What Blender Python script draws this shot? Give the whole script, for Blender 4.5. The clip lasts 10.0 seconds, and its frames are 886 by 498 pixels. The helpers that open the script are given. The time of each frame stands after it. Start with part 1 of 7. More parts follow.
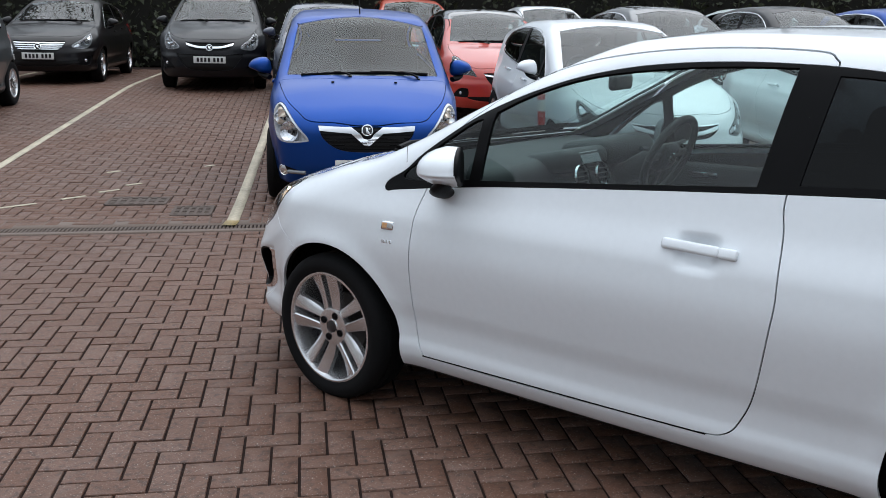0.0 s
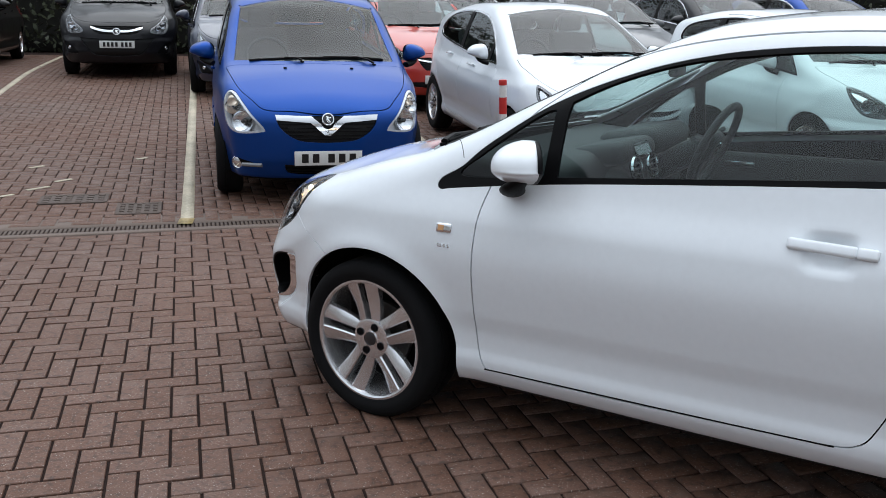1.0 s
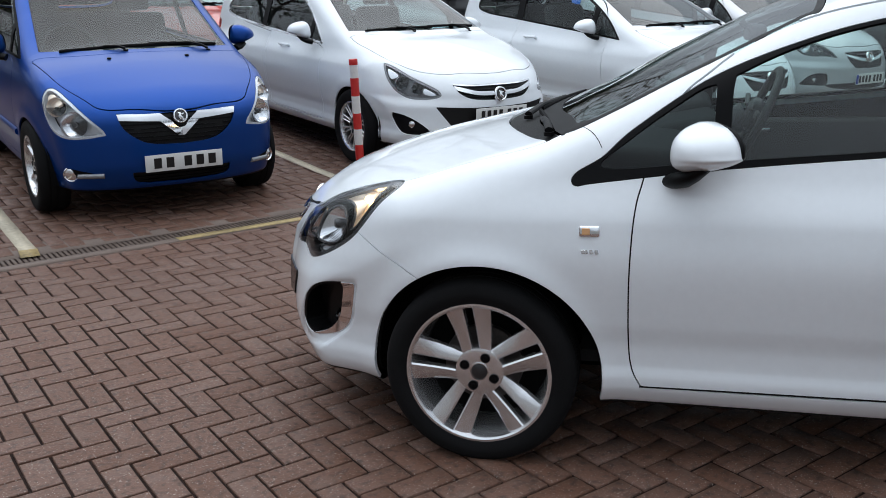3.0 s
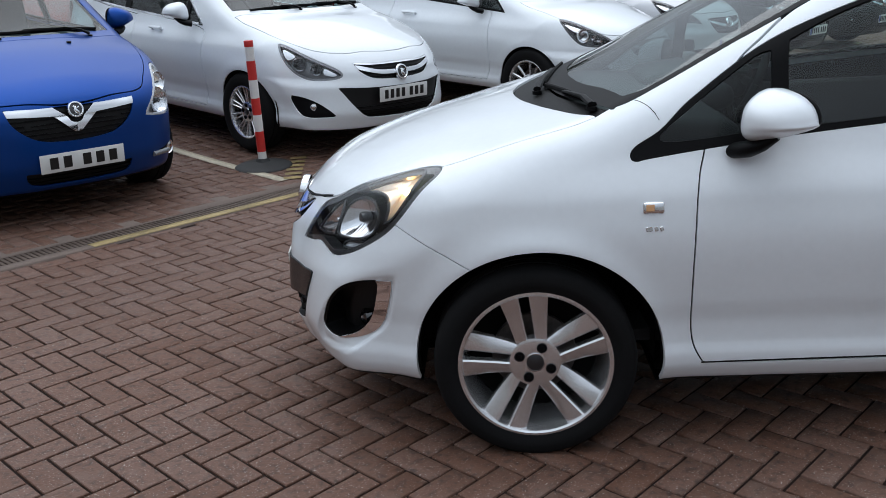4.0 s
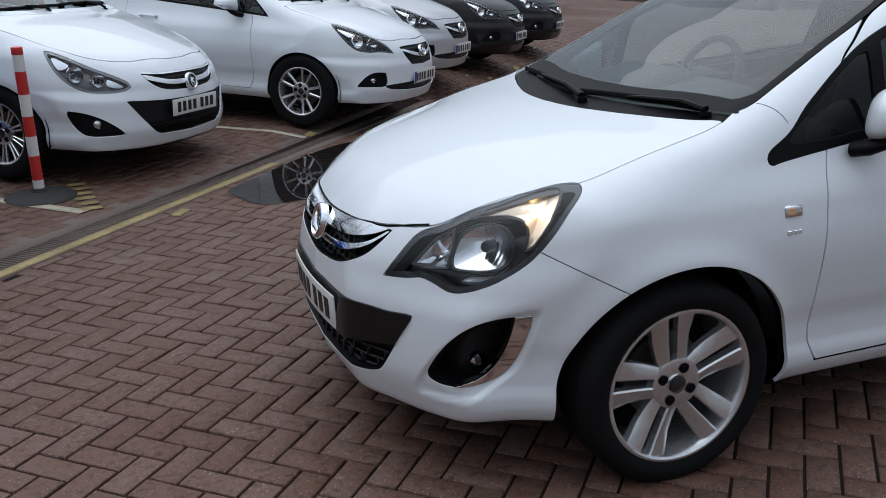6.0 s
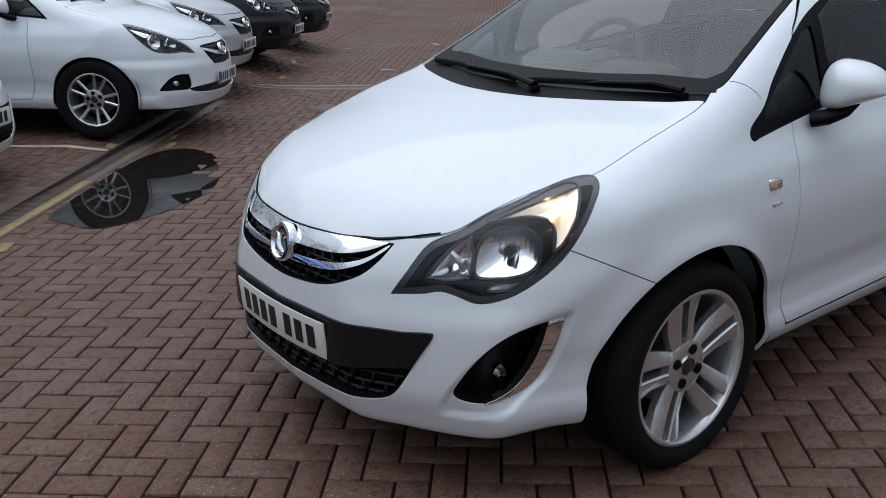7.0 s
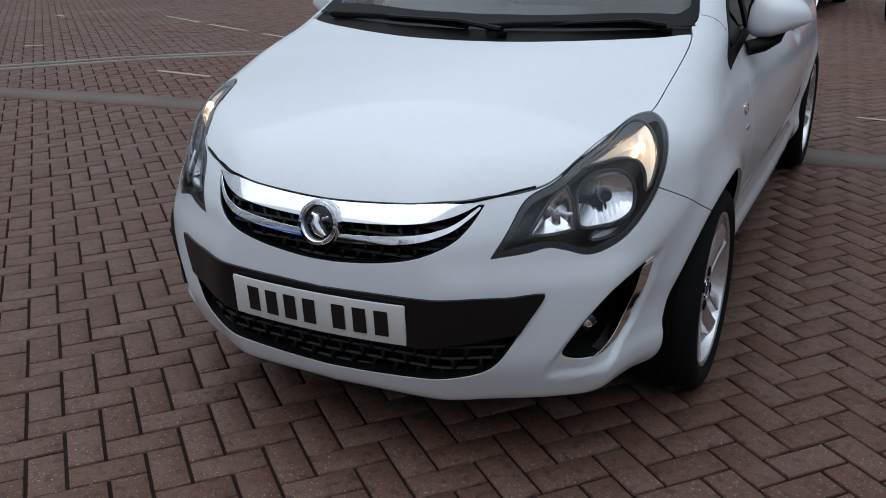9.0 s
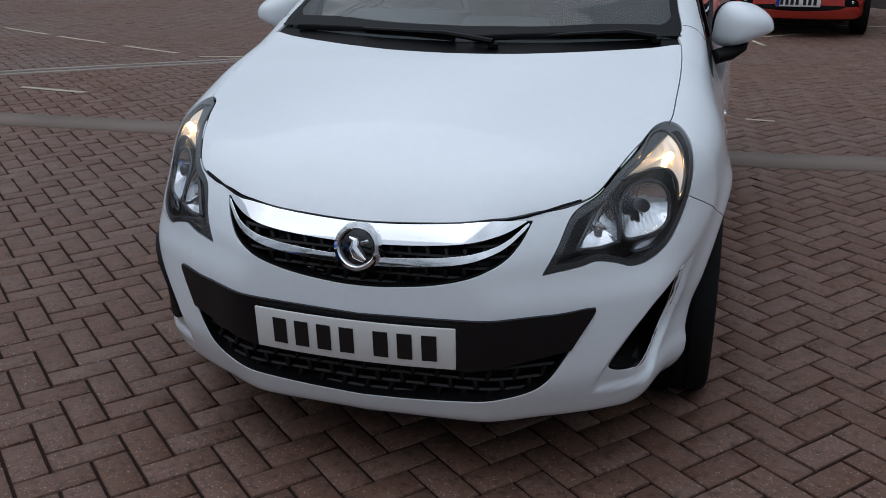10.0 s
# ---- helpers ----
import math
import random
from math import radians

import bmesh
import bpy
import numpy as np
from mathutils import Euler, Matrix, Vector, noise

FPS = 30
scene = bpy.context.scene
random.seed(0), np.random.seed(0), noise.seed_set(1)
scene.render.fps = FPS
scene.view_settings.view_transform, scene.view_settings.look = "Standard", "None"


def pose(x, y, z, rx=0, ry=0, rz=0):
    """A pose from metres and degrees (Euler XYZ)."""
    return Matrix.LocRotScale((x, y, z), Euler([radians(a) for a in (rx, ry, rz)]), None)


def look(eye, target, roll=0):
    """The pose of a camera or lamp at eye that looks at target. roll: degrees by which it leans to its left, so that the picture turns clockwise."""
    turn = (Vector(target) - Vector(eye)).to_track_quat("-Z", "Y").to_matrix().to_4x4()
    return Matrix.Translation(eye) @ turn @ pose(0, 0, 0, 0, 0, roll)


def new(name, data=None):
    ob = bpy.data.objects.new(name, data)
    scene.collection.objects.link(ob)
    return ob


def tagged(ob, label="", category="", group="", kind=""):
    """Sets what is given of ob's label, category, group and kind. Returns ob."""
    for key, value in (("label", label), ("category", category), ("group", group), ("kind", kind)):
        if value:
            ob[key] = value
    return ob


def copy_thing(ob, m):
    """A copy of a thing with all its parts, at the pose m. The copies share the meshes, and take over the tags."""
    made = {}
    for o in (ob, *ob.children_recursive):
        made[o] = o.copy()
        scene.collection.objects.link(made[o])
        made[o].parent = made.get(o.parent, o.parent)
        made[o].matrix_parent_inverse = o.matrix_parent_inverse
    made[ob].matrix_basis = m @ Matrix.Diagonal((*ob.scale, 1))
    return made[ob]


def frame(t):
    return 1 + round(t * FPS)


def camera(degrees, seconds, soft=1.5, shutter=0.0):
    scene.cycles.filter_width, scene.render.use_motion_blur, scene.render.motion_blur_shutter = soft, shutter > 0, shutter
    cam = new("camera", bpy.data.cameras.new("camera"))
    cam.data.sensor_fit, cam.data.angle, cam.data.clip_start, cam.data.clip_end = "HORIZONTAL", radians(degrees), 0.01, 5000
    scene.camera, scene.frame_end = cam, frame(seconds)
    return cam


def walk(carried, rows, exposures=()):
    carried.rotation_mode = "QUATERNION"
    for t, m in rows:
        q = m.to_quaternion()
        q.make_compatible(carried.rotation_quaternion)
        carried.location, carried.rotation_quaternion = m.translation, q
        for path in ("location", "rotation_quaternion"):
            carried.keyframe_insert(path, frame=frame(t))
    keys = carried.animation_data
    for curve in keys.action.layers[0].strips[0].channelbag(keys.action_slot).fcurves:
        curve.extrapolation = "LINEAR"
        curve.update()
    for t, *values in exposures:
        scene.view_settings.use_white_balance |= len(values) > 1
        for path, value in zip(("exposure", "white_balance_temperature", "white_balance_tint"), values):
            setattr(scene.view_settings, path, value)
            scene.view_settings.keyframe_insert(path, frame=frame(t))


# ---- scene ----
cam = camera(51.5, 10.0, 0.88)
METRES, EYE, TILT, LEAN, TURN = 6.81, 1.559, 0.156, -0.579, -8.7
ROWS = [
    (0.0, 0.0, 0.0, 0.0, 0.14, -14.11, -0.56),
    (0.5, -0.0405, 0.0264, -0.0012, -1.13, -14.56, -0.93),
    (1.0, -0.087, 0.0516, -0.0027, -6.79, -14.98, -0.78),
    (1.5, -0.1326, 0.0786, -0.0061, -10.37, -15.71, -0.41),
    (2.0, -0.175, 0.1175, -0.0043, -12.2, -16.09, -0.52),
    (2.5, -0.2165, 0.1519, -0.0091, -18.29, -15.77, -0.7),
    (3.0, -0.2586, 0.1861, -0.0074, -26.51, -16.35, 0.66),
    (4.5, -0.3543, 0.3062, -0.0105, -42.43, -18.13, 1.37),
    (5.0, -0.3795, 0.3553, -0.012, -46.75, -17.69, 0.74),
    (5.5, -0.4017, 0.4041, -0.012, -50.26, -16.73, -1.0),
    (6.0, -0.4232, 0.454, -0.0124, -61.32, -17.8, -0.31),
    (7.5, -0.4309, 0.6112, -0.0171, -83.05, -18.83, 0.75),
    (8.0, -0.4244, 0.6564, -0.0212, -87.51, -20.02, 0.2),
    (8.5, -0.4127, 0.6961, -0.0204, -93.23, -19.86, -0.69),
    (9.0, -0.4043, 0.7382, -0.0238, -103.97, -20.58, 0.43),
    (9.5, -0.3924, 0.773, -0.0237, -111.54, -20.64, 0.85),
    (10.0, -0.3705, 0.8033, -0.0231, -114.27, -20.11, -0.31),
]
EXPOSURES = [(0.0, 0.66, 6400, 10), (3.0, 0.56, 6350, 10), (5.5, 0.14, 6150, 11), (7.5, 0.06, 6150, 11), (10.0, -0.23, 6100, 11)]
walk(cam, [(t, pose(0, 0, EYE, TILT, LEAN, TURN) @ pose(METRES * x, METRES * y, METRES * z, 90 + pitch, roll, yaw)) for t, x, y, z, yaw, pitch, roll in ROWS], EXPOSURES)

# ---- light ----
world = bpy.data.worlds.new("sky")
scene.world = world
world.use_nodes = True
wn = world.node_tree
sky = wn.nodes.new("ShaderNodeTexSky")
sky.sky_type, sky.sun_disc = "NISHITA", False
sky.sun_elevation, sky.sun_rotation = radians(68), radians(31)
sky.air_density, sky.dust_density, sky.ozone_density = 1.0, 2.0, 1.5
# overcast: a cloud layer three times as bright overhead as at the horizon
wco, wsep, wrise, wclouds, wpatch, wtone, wscale, wmix = (wn.nodes.new("ShaderNode" + n) for n in ("TexCoord", "SeparateXYZ", "MapRange", "TexNoise", "MapRange", "Math", "VectorMath", "Mix"))
wn.links.new(wco.outputs["Generated"], wsep.inputs[0])
wn.links.new(wsep.outputs["Z"], wrise.inputs["Value"])
wrise.inputs["To Min"].default_value, wrise.inputs["To Max"].default_value = 1.5, 10.8
wclouds.inputs["Scale"].default_value, wclouds.inputs["Detail"].default_value = 2.6, 6
wn.links.new(wco.outputs["Generated"], wclouds.inputs["Vector"])
wn.links.new(wclouds.outputs["Fac"], wpatch.inputs["Value"])
wpatch.inputs["From Min"].default_value, wpatch.inputs["From Max"].default_value = 0.35, 0.7
wpatch.inputs["To Min"].default_value, wpatch.inputs["To Max"].default_value = 0.72, 1.2
wside, wlit = wn.nodes.new("ShaderNodeMapRange"), wn.nodes.new("ShaderNodeMath")
wn.links.new(wsep.outputs["Y"], wside.inputs["Value"])
wside.inputs["From Min"].default_value, wside.inputs["To Min"].default_value, wside.inputs["To Max"].default_value = -1.0, 0.86, 1.24
wlit.operation = "MULTIPLY"
wn.links.new(wrise.outputs[0], wlit.inputs[0])
wn.links.new(wside.outputs[0], wlit.inputs[1])
wtone.operation = "MULTIPLY"
wn.links.new(wlit.outputs[0], wtone.inputs[0])
wn.links.new(wpatch.outputs[0], wtone.inputs[1])
wscale.operation = "SCALE"
wscale.inputs[0].default_value = (0.90, 0.985, 1.07)
wn.links.new(wtone.outputs[0], wscale.inputs["Scale"])
wmix.data_type = "RGBA"
wmix.inputs["Factor"].default_value = 0.92
wn.links.new(sky.outputs[0], wmix.inputs["A"])
wn.links.new(wscale.outputs[0], wmix.inputs["B"])
wn.links.new(wmix.outputs["Result"], wn.nodes["Background"].inputs[0])
wn.nodes["Background"].inputs[1].default_value = 0.112
sun_data = bpy.data.lights.new("sun", "SUN")
sun_data.energy, sun_data.angle, sun_data.color = 0.8, radians(85), (1.0, 0.985, 0.965)
sun = new("sun", sun_data)
sun.matrix_world = look((0, 0, 30), (-3.0, -5.0, 15))


# ---- materials ----
def mat(name, color, rough=0.5, metal=0.0, coat=0.0, spec=0.5):
    m = bpy.data.materials.new(name)
    m.use_nodes = True
    b = m.node_tree.nodes["Principled BSDF"]
    b.inputs["Base Color"].default_value = (*color, 1)
    b.inputs["Roughness"].default_value = rough
    b.inputs["Metallic"].default_value = metal
    b.inputs["Coat Weight"].default_value = coat
    b.inputs["Coat Roughness"].default_value = 0.04
    b.inputs["Specular IOR Level"].default_value = spec
    return m


def vary(m, scale, low, high, bump=0.0, rough=None, fine=None, world_space=False):
    """Two scales of noise on a material's colour, with relief and uneven gloss."""
    t = m.node_tree
    b = t.nodes["Principled BSDF"]
    base = b.inputs["Base Color"].default_value[:]
    co = t.nodes.new("ShaderNodeTexCoord")
    big, small = t.nodes.new("ShaderNodeTexNoise"), t.nodes.new("ShaderNodeTexNoise")
    big.inputs["Scale"].default_value, small.inputs["Scale"].default_value = scale, fine or scale * 14
    big.inputs["Detail"].default_value = small.inputs["Detail"].default_value = 5
    where = t.nodes.new("ShaderNodeNewGeometry").outputs["Position"] if world_space else co.outputs["Object"]
    t.links.new(where, big.inputs["Vector"])
    t.links.new(where, small.inputs["Vector"])
    add = t.nodes.new("ShaderNodeMix")
    add.inputs["Factor"].default_value = 0.5
    t.links.new(big.outputs["Fac"], add.inputs["A"])
    t.links.new(small.outputs["Fac"], add.inputs["B"])
    ramp = t.nodes.new("ShaderNodeMapRange")
    ramp.inputs["From Min"].default_value, ramp.inputs["From Max"].default_value = 0.3, 0.7
    ramp.inputs["To Min"].default_value, ramp.inputs["To Max"].default_value = low, high
    t.links.new(add.outputs["Result"], ramp.inputs["Value"])
    mul = t.nodes.new("ShaderNodeVectorMath")
    mul.operation = "SCALE"
    mul.inputs[0].default_value = base[:3]
    t.links.new(ramp.outputs[0], mul.inputs["Scale"])
    t.links.new(mul.outputs[0], b.inputs["Base Color"])
    if rough:
        rr = t.nodes.new("ShaderNodeMapRange")
        rr.inputs["From Min"].default_value, rr.inputs["From Max"].default_value = 0.3, 0.7
        rr.inputs["To Min"].default_value, rr.inputs["To Max"].default_value = rough
        t.links.new(big.outputs["Fac"], rr.inputs["Value"])
        t.links.new(rr.outputs[0], b.inputs["Roughness"])
    if bump:
        bn = t.nodes.new("ShaderNodeBump")
        bn.inputs["Strength"].default_value, bn.inputs["Distance"].default_value = 1.0, bump
        t.links.new(small.outputs["Fac"], bn.inputs["Height"])
        t.links.new(bn.outputs[0], b.inputs["Normal"])
    return m


def piece_shift(m, amount, island=False):
    """Each piece a little lighter, darker or warmer than its neighbours."""
    t = m.node_tree
    b = t.nodes["Principled BSDF"]
    src = b.inputs["Base Color"].links[0].from_socket
    if island:
        out = t.nodes.new("ShaderNodeNewGeometry").outputs["Random Per Island"]
    else:
        out = t.nodes.new("ShaderNodeObjectInfo").outputs["Random"]
    hsv = t.nodes.new("ShaderNodeHueSaturation")
    mr = t.nodes.new("ShaderNodeMapRange")
    mr.inputs["To Min"].default_value, mr.inputs["To Max"].default_value = 1 - amount, 1 + amount
    ms = t.nodes.new("ShaderNodeMapRange")
    ms.inputs["To Min"].default_value, ms.inputs["To Max"].default_value = 1.12, 0.95
    t.links.new(out, mr.inputs["Value"])
    t.links.new(out, ms.inputs["Value"])
    t.links.new(mr.outputs[0], hsv.inputs["Value"])
    t.links.new(ms.outputs[0], hsv.inputs["Saturation"])
    t.links.new(src, hsv.inputs["Color"])
    t.links.new(hsv.outputs[0], b.inputs["Base Color"])
    return m


def glass(name, tint, rough=0.0, head_on=0.06):
    """Thin car glass: clear and tinted, with a surface reflection that grows towards grazing."""
    m = bpy.data.materials.new(name)
    m.use_nodes = True
    t = m.node_tree
    t.nodes.remove(t.nodes["Principled BSDF"])
    clear, shine, mix, edge, power, span = (t.nodes.new("ShaderNode" + n) for n in ("BsdfTransparent", "BsdfGlossy", "MixShader", "LayerWeight", "Math", "MapRange"))
    clear.inputs[0].default_value = (*tint, 1)
    shine.inputs["Roughness"].default_value = rough
    edge.inputs["Blend"].default_value = 0.5
    power.operation = "POWER"
    power.inputs[1].default_value = 4.5
    span.inputs["To Min"].default_value = head_on
    t.links.new(edge.outputs["Facing"], power.inputs[0])
    t.links.new(power.outputs[0], span.inputs["Value"])
    t.links.new(span.outputs[0], mix.inputs[0])
    t.links.new(clear.outputs[0], mix.inputs[1])
    t.links.new(shine.outputs[0], mix.inputs[2])
    t.links.new(mix.outputs[0], t.nodes["Material Output"].inputs[0])
    return m


def paint(name, color, flake=0.0):
    return vary(mat(name, color, 0.35 if flake else 0.42, flake, 1.0), 0.8, 0.97, 1.02, fine=40)


WHITE = paint("white_paint", (0.755, 0.795, 0.83))
BLUE = paint("blue_paint", (0.0005, 0.048, 0.26), 0.72)
BLUE.node_tree.nodes["Principled BSDF"].inputs["Coat Weight"].default_value = 0.22
BLACKP = paint("black_paint", (0.006, 0.006, 0.008))
BROWNP = paint("dark_paint", (0.008, 0.0065, 0.007), 0.2)
for dark in (BLACKP, BROWNP):
    dark.node_tree.nodes["Principled BSDF"].inputs["Coat Weight"].default_value = 0.4
    dark.node_tree.nodes["Principled BSDF"].inputs["Specular IOR Level"].default_value = 0.2
GREYP = paint("grey_paint", (0.07, 0.075, 0.08), 0.4)
SILVER = paint("silver_paint", (0.5, 0.51, 0.53), 0.4)
REDP = paint("red_paint", (0.42, 0.025, 0.012))
ORANGE = paint("orange_red_paint", (0.50, 0.05, 0.012))
TRIM = vary(mat("black_trim", (0.0045, 0.0045, 0.005), 0.45, spec=0.09), 6, 0.8, 1.2, 0.0002, fine=900)
PIANO = mat("gloss_black", (0.004, 0.004, 0.005), 0.08, 0, 1)
RUBBER = vary(mat("tyre_rubber", (0.006, 0.006, 0.0065), 0.85, spec=0.15), 8, 0.7, 1.35, 0.0004, fine=260)
INNER = mat("dark_lining", (0.006, 0.006, 0.006), 0.9, spec=0.1)
PLASTIC = vary(mat("interior_plastic", (0.022, 0.023, 0.025), 0.6), 5, 0.8, 1.2, 0.0002, fine=700)
CLOTH = vary(mat("seat_cloth", (0.02, 0.02, 0.022), 0.9), 5, 0.7, 1.3, 0.0004, fine=500)
ALLOY = vary(mat("alloy", (0.74, 0.74, 0.75), 0.22, 0.85), 4, 0.9, 1.05, fine=120)
CHROME = mat("chrome", (0.85, 0.86, 0.88), 0.06, 1.0)
STEEL = vary(mat("worn_steel", (0.10, 0.09, 0.085), 0.5, 0.8), 6, 0.6, 1.3, fine=90)
REFLECT = mat("lamp_reflector", (0.80, 0.81, 0.83), 0.12, 1.0)
# silver reflector; the warm tint paints in an amber bulb's reflection
INDICATOR = mat("indicator_reflector", (0.90, 0.76, 0.60), 0.3, 0.85)
MESH = mat("grille_mesh", (0.004, 0.004, 0.0045), 0.45, spec=0.3)
PANELB = vary(mat("plate_panel_black", (0.006, 0.006, 0.007), 0.25, spec=0.35), 5, 0.8, 1.2, fine=300)
LAMPSILVER = mat("lamp_silver", (0.62, 0.64, 0.67), 0.25, 0.35)
NAVY = paint("navy_paint", (0.008, 0.014, 0.04), 0.2)
LAMPGREY = mat("lamp_housing", (0.020, 0.021, 0.024), 0.3, 0.2, 0.5)
LAMPMID = mat("grey_lamp_housing", (0.22, 0.225, 0.235), 0.25, 0.3, 0.4)
AMBER = mat("amber_lens", (0.62, 0.34, 0.16), 0.15, 0, 1)
LENSRED = mat("red_lens", (0.35, 0.006, 0.006), 0.15, 0, 1)
PLATE = vary(mat("plate_white", (0.68, 0.68, 0.66), 0.35), 20, 0.95, 1.03, fine=200)
PLATEY = vary(mat("plate_yellow", (0.75, 0.50, 0.04), 0.35), 20, 0.95, 1.03, fine=200)
INK = mat("plate_black", (0.006, 0.006, 0.006), 0.4)
EURO = mat("plate_blue", (0.01, 0.04, 0.3), 0.4)
GLASS = glass("car_glass", (0.74, 0.86, 0.84), 0.0, 0.055)
SCREEN = glass("windscreen_glass", (0.42, 0.52, 0.54), 0.0, 0.055)
SCREEN_CLEAN = glass("clean_windscreen_glass", (0.62, 0.76, 0.75), 0.0, 0.085)
FRIT = mat("screen_print", (0.006, 0.006, 0.007), 0.5, spec=0.12)
QUARTER = glass("dark_quarter_glass", (0.22, 0.26, 0.26), 0.0, 0.03)
PRIVACY = glass("privacy_glass", (0.012, 0.014, 0.016), 0.0, 0.018)
LENS = glass("lamp_lens", (0.96, 0.97, 0.98), 0.0, 0.04)
MIRROR = mat("mirror_glass", (0.7, 0.72, 0.74), 0.02, 1.0)
GLOW = mat("lit_bulb", (1, 0.75, 0.4))
GLOW.node_tree.nodes["Principled BSDF"].inputs["Emission Color"].default_value = (1.0, 0.62, 0.25, 1)
GLOW.node_tree.nodes["Principled BSDF"].inputs["Emission Strength"].default_value = 75.0


# ---- mesh helpers ----
def part(name, bm, material, parent, label="", smooth=None):
    """Links a bmesh as one mesh under a thing or under a part."""
    me = bpy.data.meshes.new(name)
    bmesh.ops.recalc_face_normals(bm, faces=bm.faces)
    bm.to_mesh(me)
    bm.free()
    me.materials.append(material)
    if smooth is not None:
        me.polygons.foreach_set("use_smooth", [True] * len(me.polygons))
        me.set_sharp_from_angle(angle=radians(smooth))
    ob = new(name, me)
    ob.parent = parent
    if label:
        tagged(ob, label)
    return ob


def raw(name, verts, faces, material, parent, label="", normals=None):
    """Links arrays of points and faces (all of one size) as a mesh."""
    V, F = np.asarray(verts, np.float32), np.asarray(faces, np.int32)
    me = bpy.data.meshes.new(name)
    me.vertices.add(len(V))
    me.vertices.foreach_set("co", V.ravel())
    me.loops.add(F.size)
    me.loops.foreach_set("vertex_index", F.ravel())
    me.polygons.add(len(F))
    me.polygons.foreach_set("loop_start", np.arange(0, F.size, F.shape[1], dtype=np.int32))
    me.update(calc_edges=True)
    me.materials.append(material)
    if normals is not None:
        me.polygons.foreach_set("use_smooth", np.ones(len(F), bool))
        me.normals_split_custom_set_from_vertices(np.asarray(normals, np.float32))
    ob = new(name, me)
    ob.parent = parent
    if label:
        tagged(ob, label)
    return ob


def thing(name, label, category, m=Matrix(), group="", kind=""):
    ob = new(name)
    ob.empty_display_size = 0.2
    ob.matrix_world = m
    return tagged(ob, label, category, group, kind)


def bm_box(sx, sy, sz, m=Matrix(), bevel=0.0, segs=2):
    bm = bmesh.new()
    bmesh.ops.create_cube(bm, size=1, matrix=m @ Matrix.Diagonal((sx, sy, sz, 1)))
    if bevel:
        bmesh.ops.bevel(bm, geom=bm.edges[:], offset=bevel, segments=segs, profile=0.5, affect="EDGES")
    return bm


def bm_cyl(r, depth, m=Matrix(), segs=32, r2=None, bevel=0.0):
    bm = bmesh.new()
    bmesh.ops.create_cone(bm, cap_ends=True, segments=segs, radius1=r, radius2=r if r2 is None else r2, depth=depth, matrix=m)
    if bevel:
        bmesh.ops.bevel(bm, geom=[e for e in bm.edges if len(e.link_faces) == 2 and any(len(f.verts) > 4 for f in e.link_faces)], offset=bevel, segments=2, profile=0.5, affect="EDGES")
    return bm


def bm_lathe(profile, segs=48, m=Matrix()):
    """Spins (radius, along) pairs round the local y axis."""
    bm = bmesh.new()
    rings = []
    for r, a in profile:
        rings.append([bm.verts.new(m @ Vector((r * math.cos(2 * math.pi * k / segs), a, r * math.sin(2 * math.pi * k / segs)))) for k in range(segs)])
    for p, q in zip(rings, rings[1:]):
        for k in range(segs):
            bm.faces.new((p[k], p[(k + 1) % segs], q[(k + 1) % segs], q[k]))
    return bm


def bm_tube(points, radius, segs=10, flat=1.0):
    """A tube along a list of points; flat squeezes it in z."""
    bm = bmesh.new()
    pts = [Vector(p) for p in points]
    rings = []
    for i, p in enumerate(pts):
        d = (pts[min(i + 1, len(pts) - 1)] - pts[max(i - 1, 0)]).normalized()
        side = d.cross(Vector((0, 0, 1)))
        side = side.normalized() if side.length > 1e-4 else Vector((1, 0, 0))
        up = side.cross(d).normalized()
        r = radius[i] if isinstance(radius, (list, tuple)) else radius
        rings.append([bm.verts.new(p + side * r * math.cos(2 * math.pi * k / segs) + up * r * flat * math.sin(2 * math.pi * k / segs)) for k in range(segs)])
    for a, b in zip(rings, rings[1:]):
        for k in range(segs):
            bm.faces.new((a[k], a[(k + 1) % segs], b[(k + 1) % segs], b[k]))
    bm.faces.new(rings[0])
    bm.faces.new(rings[-1])
    return bm


def join(*bms):
    out = bms[0]
    for b in bms[1:]:
        me = bpy.data.meshes.new("tmp")
        b.to_mesh(me)
        b.free()
        out.from_mesh(me)
        bpy.data.meshes.remove(me)
    return out

# ---- body shell mathematics ----
def spl(pts, x):
    """Smooth monotone curve through a few control pairs."""
    p = np.asarray(pts, float)
    X, Y = p[:, 0], p[:, 1]
    h, d = np.diff(X), np.diff(Y) / np.diff(X)
    m = np.zeros(len(X))
    ok = d[:-1] * d[1:] > 0
    m[1:-1][ok] = 2 * d[:-1][ok] * d[1:][ok] / (d[:-1][ok] + d[1:][ok])
    m[0], m[-1] = d[0], d[-1]
    x = np.asarray(x, float)
    xc = np.clip(x, X[0], X[-1])
    i = np.clip(np.searchsorted(X, xc, side="right") - 1, 0, len(h) - 1)
    t = (xc - X[i]) / h[i]
    y = (2 * t**3 - 3 * t**2 + 1) * Y[i] + (t**3 - 2 * t**2 + t) * h[i] * m[i] + (3 * t**2 - 2 * t**3) * Y[i + 1] + (t**3 - t**2) * h[i] * m[i + 1]
    return y + np.where(x < X[0], (x - X[0]) * m[0], 0) + np.where(x > X[-1], (x - X[-1]) * m[-1], 0)


def smax(a, b, k):
    h = np.maximum(k - np.abs(a - b), 0) / k
    return np.maximum(a, b) + h * h * k * 0.25


